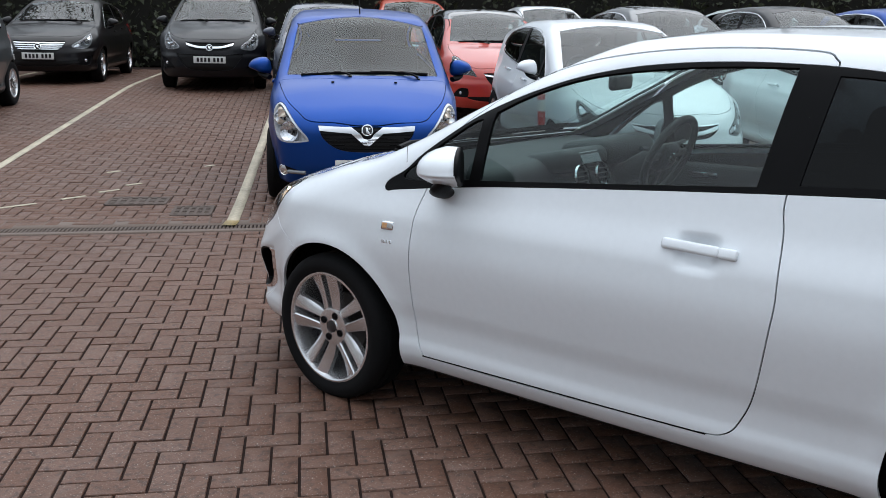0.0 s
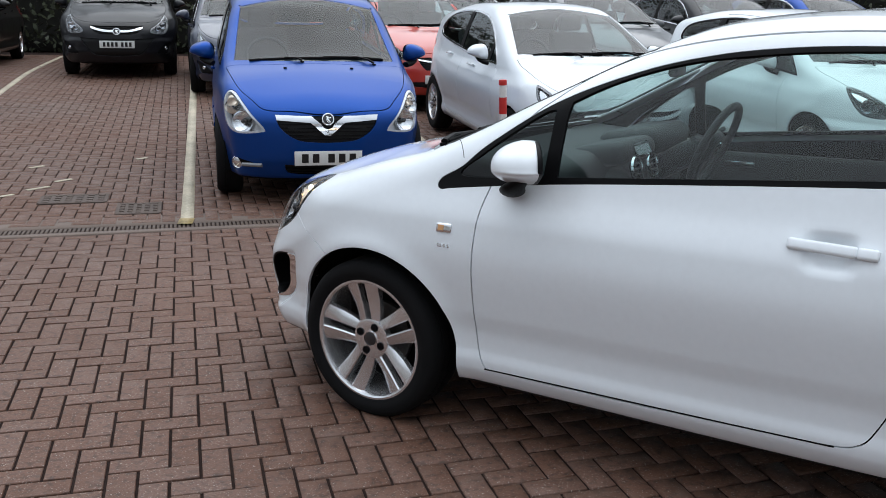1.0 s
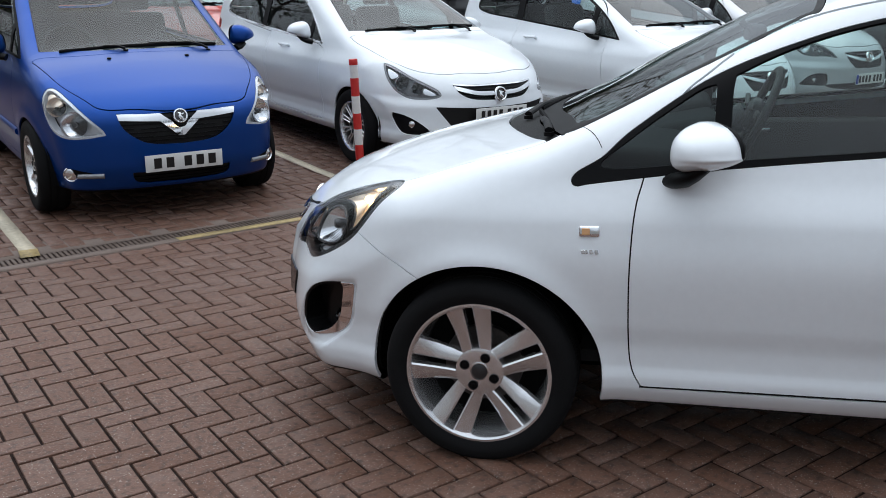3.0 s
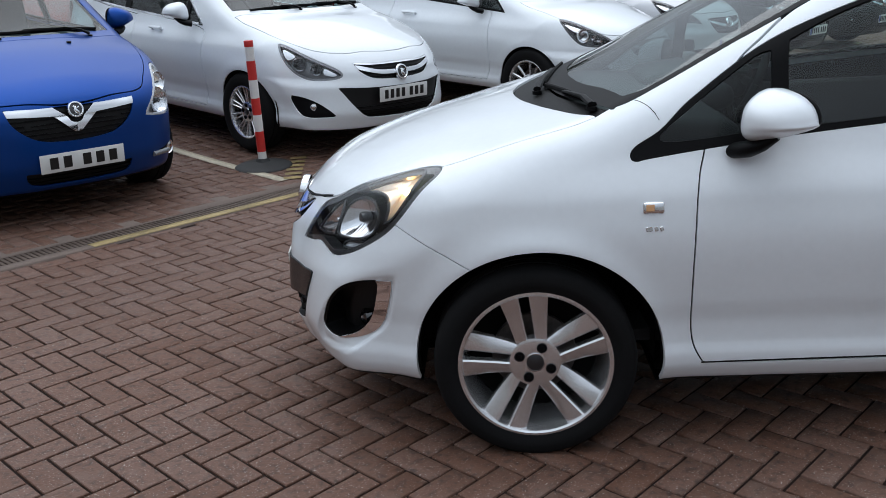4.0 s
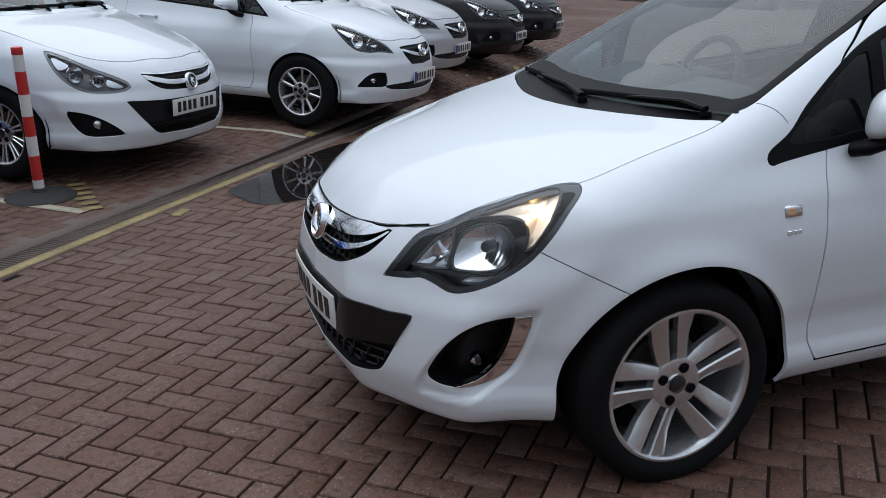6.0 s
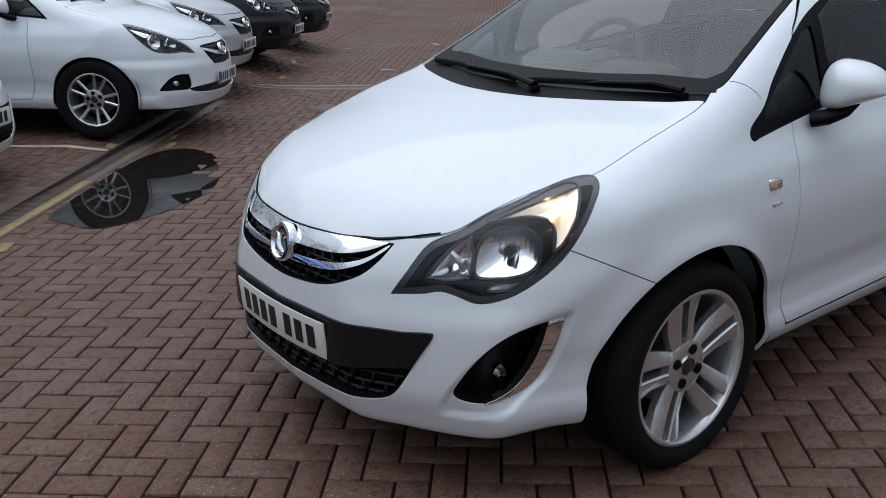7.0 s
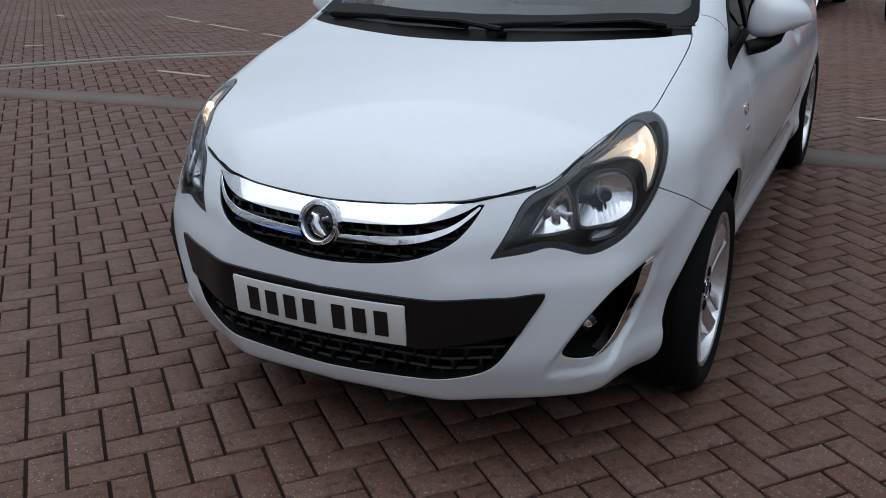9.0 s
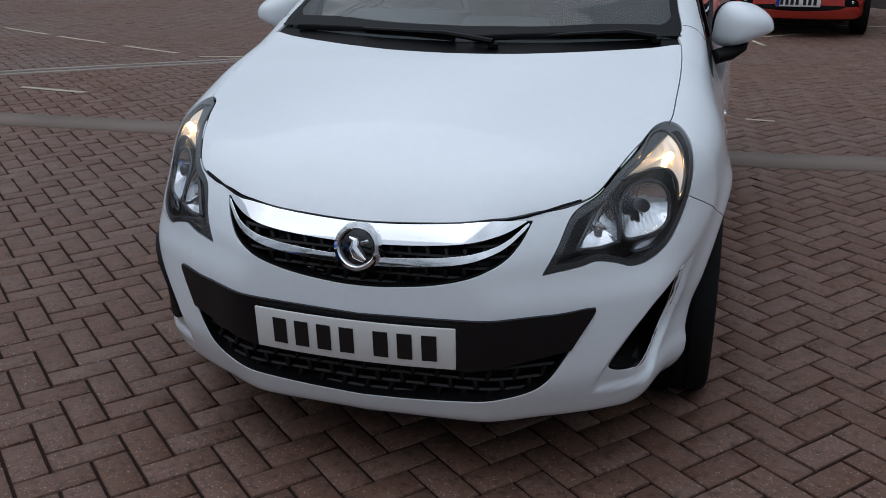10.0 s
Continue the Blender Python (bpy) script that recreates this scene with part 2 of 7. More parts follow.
def tabled(pts):
    """The same curve as a quick lookup, with straight ends."""
    a, b = pts[0][0] - 1.5, pts[-1][0] + 1.5
    X = np.linspace(a, b, int((b - a) / 0.001))
    Y = spl(pts, X)
    return lambda x: np.interp(x, X, Y)


def shell_field(s):
    """Negative inside a car body. x forward from the front axle, y to the side, z up."""
    wb = s["wheelbase"]
    c = {k: tabled(v) for k, v in s.items() if isinstance(v, list) and k in ("section", "plan", "top", "crown", "nose", "round", "pinch", "tail", "tailround", "sill")}

    def field(x, y, z):
        a = np.abs(y)
        side = c["section"](z) + c["plan"](x) * np.clip((1.75 - z), 0.3, 1)
        for ax in (0.0, -wb):
            r = np.hypot(x - ax, z - s["hub"])
            side = side + s["flare"] * np.exp(-((r - s["arch"] - 0.02) / 0.05) ** 2) * (z > 0.1)
        top = z - (c["top"](x + s["bow"] * a * a * np.clip((0.25 - x) / 0.4, 0, 1)) - c["crown"](x) * a * a)
        front = x - (c["nose"](z) - c["round"](a + c["pinch"](z)))
        rear = c["tail"](z) + c["tailround"](a) - x
        f = smax(smax(a - side, front, s["kf"]), rear, 0.08)
        f = smax(f, top, s["kt"])
        f = smax(f, c["sill"](x) - z, 0.04)
        for dent in s.get("dents", ()):
            f = f + dent(x, a, z)
        return f

    return field


GENERAL = dict(
    wheelbase=2.511, hub=0.308, arch=0.345, flare=0.008, bow=0.11, kf=0.03, kt=0.10,
    top=[(-3.3, 1.16), (-2.95, 1.325), (-2.5, 1.425), (-2.0, 1.492), (-1.5, 1.510), (-1.2, 1.490), (-0.95, 1.42), (-0.6, 1.268), (-0.3, 1.125), (-0.07, 1.036), (0.1, 1.010), (0.35, 0.950), (0.6, 0.866), (0.76, 0.79), (0.86, 0.71)],
    crown=[(-3.2, 0.16), (-1.4, 0.10), (-0.8, 0.09), (-0.15, 0.05), (0.3, 0.16), (0.8, 0.22)],
    section=[(0.15, 0.74), (0.22, 0.785), (0.29, 0.820), (0.315, 0.822), (0.36, 0.815), (0.41, 0.817), (0.5, 0.838), (0.68, 0.862), (0.8, 0.846), (0.93, 0.785), (1.05, 0.745), (1.3, 0.655), (1.5, 0.56)],
    plan=[(-3.2, -0.13), (-2.9, -0.065), (-2.4, -0.01), (-1.5, 0.0), (-0.4, -0.006), (0.0, -0.016), (0.25, -0.04), (0.5, -0.09)],
    nose=[(0.17, 0.76), (0.27, 0.815), (0.38, 0.85), (0.53, 0.846), (0.65, 0.826), (0.77, 0.768), (0.88, 0.69), (1.0, 0.58)],
    round=[(0.0, 0.0), (0.25, 0.018), (0.4, 0.062), (0.55, 0.142), (0.68, 0.285), (0.75, 0.41), (0.862, 0.66), (0.9, 0.95)],
    pinch=[(0.22, -0.03), (0.35, -0.02), (0.48, 0.0), (0.55, 0.003), (0.63, 0.03), (0.74, 0.03), (0.9, 0.035)],
    tail=[(0.15, -3.0), (0.3, -3.13), (0.6, -3.15), (0.8, -3.10), (1.0, -3.04), (1.3, -2.95)],
    tailround=[(0.0, 0.0), (0.4, 0.03), (0.6, 0.10), (0.72, 0.22), (0.8, 0.5)],
    sill=[(-3.2, 0.26), (-2.8, 0.20), (-2.1, 0.205), (-0.45, 0.205), (0.3, 0.215), (0.6, 0.215), (0.85, 0.215)],
)


# the white car: fuller front corners than the general form, long low bonnet
HERO = dict(
    GENERAL, flare=0.015,
    top=[(-3.3, 1.16), (-2.95, 1.325), (-2.5, 1.425), (-2.0, 1.492), (-1.5, 1.510), (-1.2, 1.490), (-0.95, 1.42), (-0.6, 1.268), (-0.3, 1.122), (-0.07, 1.033), (0.1, 1.003), (0.35, 0.950), (0.6, 0.870), (0.76, 0.787), (0.86, 0.711)],
    crown=[(-3.2, 0.16), (-1.4, 0.10), (-0.8, 0.09), (-0.15, 0.06), (0.3, 0.16), (0.8, 0.20)],
    section=[(0.15, 0.74), (0.22, 0.785), (0.29, 0.820), (0.315, 0.822), (0.36, 0.815), (0.41, 0.817), (0.5, 0.836), (0.68, 0.856), (0.8, 0.839), (0.93, 0.785), (1.05, 0.745), (1.3, 0.655), (1.5, 0.56)],
    plan=[(-3.2, -0.13), (-2.9, -0.065), (-2.4, -0.01), (-1.5, 0.0), (-0.4, -0.014), (0.0, -0.010), (0.25, -0.037), (0.5, -0.106)],
    nose=[(0.17, 0.775), (0.27, 0.826), (0.38, 0.854), (0.53, 0.845), (0.65, 0.832), (0.77, 0.788), (0.88, 0.716), (1.0, 0.61)],
    round=[(0.0, 0.0), (0.25, 0.014), (0.4, 0.080), (0.55, 0.163), (0.68, 0.275), (0.75, 0.395), (0.862, 0.655), (0.9, 0.95)],
    pinch=[(0.22, -0.035), (0.35, -0.047), (0.48, -0.052), (0.55, -0.048), (0.63, -0.018), (0.74, 0.002), (0.9, 0.003)],
)


def handle_dent(x, y, z):
    """The finger hollow behind a door handle."""
    return 0.026 * np.exp(-((x + 1.600) / 0.062) ** 4 - ((z - 0.853) / 0.045) ** 4) * (y > 0.5)


FOG_TOP = tabled([(-0.10, 0.36), (-0.05, 0.43), (0.0, 0.487), (0.076, 0.545), (0.165, 0.582), (0.25, 0.600)])
FOG_OUT = tabled([(0.30, 0.06), (0.36, 0.13), (0.40, 0.175), (0.48, 0.215), (0.57, 0.245)])


def step01(v):
    t = np.clip(v, 0, 1)
    return t * t * (3 - 2 * t)


def fog_dent(x, y, z):
    """The bumper falls away into the fog lamp openings."""
    u = (y - x) * 0.7071
    return 0.016 * step01((FOG_TOP(u) - z) / 0.04) * step01((z - 0.30) / 0.03) * step01((FOG_OUT(z) + 0.012 - u) / 0.03) * step01((u + 0.11) / 0.04) * (x > 0.1)


HERO["dents"] = [handle_dent, fog_dent]


def shell_mesh(s, step):
    """Half of the body (y >= 0) as triangles, cast outwards from a spine between the axles."""
    field, wb = shell_field(s), s["wheelbase"]
    zc = 0.45
    nl, nf, nr, nv = (max(8, int(d / step)) for d in (wb, 2.6, 2.4, 1.75))
    xs, th = [], []
    for k in range(nl):
        xs.append(-wb + wb * k / nl), th.append(math.pi / 2)
    for k in range(nf):
        xs.append(0.0), th.append(math.pi / 2 - math.pi * k / nf)
    for k in range(nl):
        xs.append(-wb * k / nl), th.append(-math.pi / 2)
    for k in range(nr):
        xs.append(-wb), th.append(-math.pi / 2 - math.pi * k / nr)
    xs, th = np.array(xs), np.array(th)
    v = np.linspace(0, math.pi / 2, nv + 1)
    dx = np.cos(th)[:, None] * np.sin(v)[None]
    dz = np.sin(th)[:, None] * np.sin(v)[None]
    dy = np.cos(v)[None] * np.ones_like(th)[:, None]
    ox = xs[:, None] * np.ones_like(v)[None]
    lo, hi = np.zeros_like(dx), np.full_like(dx, 2.5)
    for _ in range(26):
        mid = (lo + hi) / 2
        inside = field(ox + mid * dx, mid * dy, zc + mid * dz) < 0
        lo, hi = np.where(inside, mid, lo), np.where(inside, hi, mid)
    P = np.stack([ox + lo * dx, lo * dy, zc + lo * dz], -1)
    P[:, -1, 1] = 0
    n, m = P.shape[:2]
    idx = np.arange(n * m).reshape(n, m)
    a, b = idx[:, :-1], idx[:, 1:]
    c, d = np.roll(b, -1, 0), np.roll(a, -1, 0)
    T = np.concatenate([np.stack([a, d, c], -1).reshape(-1, 3), np.stack([a, c, b], -1).reshape(-1, 3)])
    V = P.reshape(-1, 3)
    q = V[T]
    area = np.linalg.norm(np.cross(q[:, 1] - q[:, 0], q[:, 2] - q[:, 0]), axis=1)
    T = T[area > 1e-9]
    q = V[T]
    N = grad(field, V)
    flip = (np.cross(q[:, 1] - q[:, 0], q[:, 2] - q[:, 0]) * N[T[:, 0]]).sum(1) < 0
    T[flip] = T[flip][:, ::-1]
    return V, T, np.zeros(len(V), bool)


def grad(field, V, e=4e-3):
    x, y, z = V[:, 0], np.maximum(V[:, 1], 1e-5), V[:, 2]
    g = np.stack([field(x + e, y, z) - field(x - e, y, z), field(x, y + e, z) - field(x, np.maximum(y - e, 0), z), field(x, y, z + e) - field(x, y, z - e)], -1)
    g[V[:, 1] < 2e-3, 1] = 0
    return g / (np.linalg.norm(g, axis=1, keepdims=True) + 1e-12)


def compact(V, T, C):
    used, inv = np.unique(T, return_inverse=True)
    return V[used], inv.reshape(-1, 3), C[used]


def refine(V, T, C, fn, rounds):
    for _ in range(rounds):
        f = fn(V)
        q = V[T]
        size = np.max(np.linalg.norm(q - np.roll(q, 1, 1), axis=2), axis=1)
        near = np.abs(f[T]).min(1) < size * 1.1
        if not near.any():
            break
        t = T[near]
        k = len(V)
        mids = [(V[t[:, i]] + V[t[:, (i + 1) % 3]]) / 2 for i in range(3)]
        cm = [C[t[:, i]] & C[t[:, (i + 1) % 3]] for i in range(3)]
        m = len(t)
        ab, bc, ca = k + np.arange(m), k + m + np.arange(m), k + 2 * m + np.arange(m)
        V, C = np.concatenate([V, *mids]), np.concatenate([C, *cm])
        T = np.concatenate([T[~near], np.stack([t[:, 0], ab, ca], 1), np.stack([ab, t[:, 1], bc], 1), np.stack([ca, bc, t[:, 2]], 1), np.stack([ab, bc, ca], 1)])
    return V, T, C


def cut(M, fn, gap=0.0, rounds=1):
    """Parts a surface along fn = 0: the inside and the outside, with a gap between them."""
    V, T, C = refine(*M, fn, rounds)
    f = fn(V)
    return [clip(V, T, C, f + gap), clip(V, T, C, gap - f)]


def clip(V, T, C, f):
    """Keeps f < 0."""
    neg = f < 0
    n = neg[T].sum(1)
    keep = [T[n == 3]]
    V, C = [V], [C]
    base = len(f)
    for count in (1, 2):
        t = T[n == count]
        if not len(t):
            continue
        odd = np.argmax(neg[t] == (count == 1), axis=1)
        t = np.stack([t[np.arange(len(t)), (odd + i) % 3] for i in range(3)], 1)
        new_ids = []
        for j in (1, 2):
            fa, fb = f[t[:, 0]], f[t[:, j]]
            w = (fa / (fa - fb))[:, None]
            V.append(V[0][t[:, 0]] * (1 - w) + V[0][t[:, j]] * w)
            C.append(np.ones(len(t), bool))
            new_ids.append(base + np.arange(len(t)))
            base += len(t)
        p, q = new_ids
        if count == 1:
            keep.append(np.stack([t[:, 0], p, q], 1))
        else:
            keep.append(np.stack([p, t[:, 1], t[:, 2]], 1))
            keep.append(np.stack([p, t[:, 2], q], 1))
    V, C, T = np.concatenate(V), np.concatenate(C), np.concatenate(keep)
    if not len(T):
        return V[:0], T, C[:0]
    V, T, C = compact(V, T, C)
    # weld the points that neighbouring triangles made on shared edges
    key = np.round(V * 1e5).astype(np.int64)
    key = (key[:, 0] * 73856093) ^ (key[:, 1] * 19349663) ^ (key[:, 2] * 83492791)
    _, first, inv = np.unique(key, return_index=True, return_inverse=True)
    inv = inv.reshape(-1)
    C2 = np.zeros(len(first), bool)
    np.logical_or.at(C2, inv, C)
    T = inv[T]
    T = T[(T[:, 0] != T[:, 1]) & (T[:, 1] != T[:, 2]) & (T[:, 0] != T[:, 2])]
    return V[first], T, C2


def curve(points, closed=True, per=8):
    """A smooth line through a few points; a point given twice is a corner."""
    p = [np.array(q, float) for q in points]
    n = len(p)
    out = []
    for i in range(n if closed else n - 1):
        a, b, c, d = (p[(i + k) % n] if closed else p[min(max(i + k, 0), n - 1)] for k in (-1, 0, 1, 2))
        if np.allclose(b, c):
            continue
        for k in range(per):
            t = k / per
            out.append(0.5 * (2 * b + (c - a) * t + (2 * a - 5 * b + 4 * c - d) * t * t + (3 * b - a - 3 * c + d) * t**3))
    if not closed:
        out.append(p[-1])
    return np.array(out)


def signed(poly, a, b):
    """Signed distance to a closed outline, negative inside."""
    lo, hi = poly.min(0), poly.max(0)
    far = np.maximum(np.maximum(lo[0] - a, a - hi[0]), np.maximum(lo[1] - b, b - hi[1]))
    out, sel = far.copy(), far < 0.06
    a, b = a[sel], b[sel]
    best = np.full(len(a), 1e9)
    inside = np.zeros(len(a), bool)
    for (x0, y0), (x1, y1) in zip(poly, np.roll(poly, -1, 0)):
        ex, ey = x1 - x0, y1 - y0
        t = np.clip(((a - x0) * ex + (b - y0) * ey) / (ex * ex + ey * ey + 1e-12), 0, 1)
        best = np.minimum(best, np.hypot(a - x0 - t * ex, b - y0 - t * ey))
        cross = ((y0 > b) != (y1 > b)) & (a < (x1 - x0) * (b - y0) / (y1 - y0 + 1e-15) + x0)
        inside ^= cross
    out[sel] = np.where(inside, -best, best)
    return out


def outline(points, view, front=None, sharp=False):
    """A cutting function from an outline in one view: side (x, z), top (x, y), front (y, z), corner (sideways, z)."""
    poly = np.array(points, float) if sharp else curve(points)

    def fn(V):
        x, y, z = V.T
        a, b = {"side": (x, z), "top": (x, y), "front": (y, z), "corner": ((y - x) * 0.70711, z)}[view]
        f = signed(poly, a, b)
        return f if front is None else np.maximum(f, front(x, y, z))

    return fn


def panel(name, M, field, material, parent, mirror="both", label="", flange=0.012, lift=0.0):
    """Links a cut piece as a mesh: 'both' joins its mirror image, 'left' and 'right' take one side."""
    V, T, C = M
    if not len(T):
        return None
    N = grad(field, V)
    V = V + N * lift
    e = np.concatenate([T[:, [0, 1]], T[:, [1, 2]], T[:, [2, 0]]])
    key = e.min(1).astype(np.int64) * (len(V) + 1) + e.max(1)
    _, first, count = np.unique(key, return_index=True, return_counts=True)
    rim = e[first[count == 1]]
    rim = rim[C[rim].all(1) & (V[rim][:, :, 1] > 1e-3).any(1)]
    faces, verts, norms = [T], [V], [N]
    if flange and len(rim):
        ids, inv = np.unique(rim, return_inverse=True)
        inv = inv.reshape(-1, 2)
        d = V[rim[:, 1]] - V[rim[:, 0]]
        side = np.cross(d, N[rim[:, 0]])
        side /= np.linalg.norm(side, axis=1, keepdims=True) + 1e-12
        S = np.zeros((len(ids), 3))
        np.add.at(S, inv[:, 0], side), np.add.at(S, inv[:, 1], side)
        S /= np.linalg.norm(S, axis=1, keepdims=True) + 1e-12
        k, m = len(V), len(ids)
        n0 = N[ids]
        b = 0.0016
        mid = n0 + S
        mid /= np.linalg.norm(mid, axis=1, keepdims=True)
        verts += [V[ids], V[ids] + S * b * 0.6 - n0 * b, V[ids] + S * b * 0.6 - n0 * flange]
        norms += [n0, S, S]
        for r in (0, 1):
            i0, i1 = k + r * m + inv[:, 0], k + r * m + inv[:, 1]
            j0, j1 = i0 + m, i1 + m
            faces += [np.stack([i0, j0, j1], 1), np.stack([i0, j1, i1], 1)]
    V, N, T = np.concatenate(verts), np.concatenate(norms), np.concatenate(faces)
    flipV, flipN = V * [1, -1, 1], N * [1, -1, 1]
    if mirror == "both":
        T = np.concatenate([T, T[:, ::-1] + len(V)])
        V, N = np.concatenate([V, flipV]), np.concatenate([N, flipN])
    elif mirror == "right":
        V, N, T = flipV, flipN, T[:, ::-1]
    return raw(name, V, T, material, parent, label, N)


def on_shell(field, x, y, z, way):
    """The point of the body met from outside along -way, starting at (x, y, z)."""
    p, w = np.array([x, y, z], float), np.array(way, float)
    a, b = 1.2, -1.2
    for _ in range(3):
        t = np.linspace(a, b, 160)
        q = p[None] + t[:, None] * w[None]
        k = max(1, int(np.argmax(field(q[:, 0], q[:, 1], q[:, 2]) < 0)))
        a, b = t[k - 1], t[k]
    return p + b * w



# ---- car pieces shared by all cars ----
WHEEL_CACHE = {}


def spoke(bm, ang, r0, r1, w0, w1, y0, y1, thick, off0, off1, fall=0.0):
    """One tapered spoke in the wheel's plane (axis y), bevelled along its face; fall lowers one flank of it."""
    c, s = math.cos(ang), math.sin(ang)

    def at(r, o, y):
        return bm.verts.new((c * r - s * o, y, s * r + c * o))

    rings = []
    for k in range(5):
        t = k / 4
        r, w, o, y = r0 + (r1 - r0) * t, w0 + (w1 - w0) * t, off0 + (off1 - off0) * t, y0 + (y1 - y0) * t**1.6
        if fall:
            s_ = 1 if fall > 0 else -1
            d = abs(fall) * (0.35 + 0.65 * math.sin(math.pi * min(t * 1.15, 1)))
            ring = [at(r, o - s_ * w / 2, y - thick), at(r, o - s_ * w / 2, y - 0.004), at(r, o - s_ * (w / 2 - 0.005), y), at(r, o + s_ * w * 0.18, y - d * 0.35), at(r, o + s_ * w / 2, y - d), at(r, o + s_ * w / 2, y - thick - d * 0.5)]
            rings.append(ring)
            continue
        b = w * 0.30
        rings.append([at(r, o - w / 2, y - thick), at(r, o - w / 2, y - b), at(r, o - w / 2 + b, y), at(r, o + w / 2 - b, y), at(r, o + w / 2, y - b), at(r, o + w / 2, y - thick)])
    for p, q in zip(rings, rings[1:]):
        for k in range(6):
            bm.faces.new((p[k], p[(k + 1) % 6], q[(k + 1) % 6], q[k]))
    bm.faces.new(rings[0]), bm.faces.new(rings[-1])


def wheel_meshes(style):
    """Meshes of one wheel of 0.31 m radius, axis y, face towards +y: name, mesh, label."""
    if style in WHEEL_CACHE:
        return WHEEL_CACHE[style]
    R = 0.31
    rim_r = {"twin": 0.232, "steel": 0.195}.get(style, 0.205)
    hi = style == "twin"
    seg = 72 if hi else 36
    holder = new("tmp")
    out = []
    tyre = bm_lathe([(rim_r - 0.004, -0.085), (rim_r + 0.02, -0.098), (R - 0.045, -0.104), (R - 0.014, -0.094), (R - 0.002, -0.078), (R, -0.05), (R, -0.012), (R - 0.005, -0.011), (R - 0.005, -0.005), (R, -0.004), (R, 0.03), (R - 0.005, 0.031), (R - 0.005, 0.037), (R, 0.038), (R - 0.002, 0.072), (R - 0.012, 0.09), (R - 0.024, 0.0975), (R - 0.03, 0.0985), (R - 0.036, 0.1005), (R - 0.046, 0.101), (rim_r + 0.022, 0.098), (rim_r + 0.010, 0.0935), (rim_r, 0.088), (rim_r - 0.006, 0.08)], seg)
    out.append(("tyre", part("tyre", tyre, RUBBER, holder, smooth=35), "black rubber tyre"))
    rim = bm_lathe([(rim_r - 0.002, 0.078), (rim_r + 0.004, 0.088), (rim_r + 0.003, 0.0915), (rim_r - 0.004, 0.092), (rim_r - 0.010, 0.088), (rim_r - 0.014, 0.076), (rim_r - 0.022, 0.02), (rim_r - 0.03, -0.08)], seg)
    n = {"twin": 5, "multi": 10, "five": 5, "ten": 5, "steel": 7}[style]
    if style == "twin":
        for k in range(5):
            a = math.radians(82 + 72 * k)
            for sgn in (1, -1):
                spoke(rim, a, 0.055, rim_r - 0.003, 0.034, 0.060, 0.066, 0.086, 0.030, sgn * 0.0285, sgn * 0.046, sgn * 0.016)
    elif style == "multi":
        for k in range(n):
            a = 2 * math.pi * k / n
            for sgn in (1, -1):
                spoke(rim, a, 0.05, rim_r - 0.006, 0.014, 0.014, 0.060, 0.080, 0.02, sgn * 0.007, sgn * 0.020)
    elif style == "ten":
        for k in range(n):
            a = math.radians(90 + 72 * k)
            for sgn in (1, -1):
                spoke(rim, a, 0.05, rim_r - 0.006, 0.022, 0.026, 0.062, 0.080, 0.022, sgn * 0.014, sgn * 0.050)
    else:
        for k in range(n):
            spoke(rim, math.radians(90 + 360 / n * k), 0.045, rim_r - 0.005, 0.05, 0.04 if n == 5 else 0.055, 0.058, 0.078, 0.024, 0, 0)
    hub = bm_lathe([(0.001, 0.066), (0.03, 0.068), (0.068, 0.0695), (0.078, 0.066), (0.082, 0.04), (0.06, 0.0)], 30)
    rim = join(rim, hub)
    out.append(("rim", part("rim", rim, ALLOY, holder, smooth=32), "silver twin-spoke alloy rim" if hi else "silver alloy rim"))
    disc = bm_lathe([(0.03, -0.01), (0.128, -0.008), (0.130, -0.014), (0.128, -0.03), (0.03, -0.03)], seg)
    out.append(("brake_disc", part("brake_disc", disc, STEEL, holder, smooth=30), "worn steel brake disc"))
    back = bm_lathe([(0.001, -0.06), (rim_r - 0.03, -0.06), (rim_r - 0.02, -0.08)], 30)
    out.append(("backing_plate", part("backing_plate", back, INNER, holder), ""))
    cap = bm_lathe([(0.0005, 0.0745), (0.020, 0.0735), (0.0255, 0.071), (0.0275, 0.066)], 28)
    out.append(("centre_cap", part("centre_cap", cap, LAMPGREY, holder, smooth=30), "grey round centre cap"))
    ring = bm_lathe([(0.0275, 0.066), (0.0285, 0.0725), (0.0305, 0.0725), (0.0315, 0.066)], 28)
    out.append(("cap_ring", part("cap_ring", ring, CHROME, holder, smooth=30), ""))
    for k in range(4 if hi else 5):
        a = math.radians((24 if hi else 65) + 360 / (4 if hi else 5) * k)
        b = bm_lathe([(0.0005, 0.0735), (0.006, 0.0730), (0.0075, 0.0705), (0.0125, 0.0705), (0.0140, 0.0735), (0.0160, 0.0725), (0.0165, 0.0660)], 16, Matrix.Translation((0.052 * math.cos(a), 0, 0.052 * math.sin(a))))
        out.append(("wheel_bolt", part("wheel_bolt", b, TRIM, holder, smooth=30), ""))
    for _, ob, _ in out:
        ob.parent = None
    res = [(n_, ob.data, l) for n_, ob, l in out]
    for _, ob, _ in out:
        bpy.data.objects.remove(ob)
    bpy.data.objects.remove(holder)
    WHEEL_CACHE[style] = res
    return res


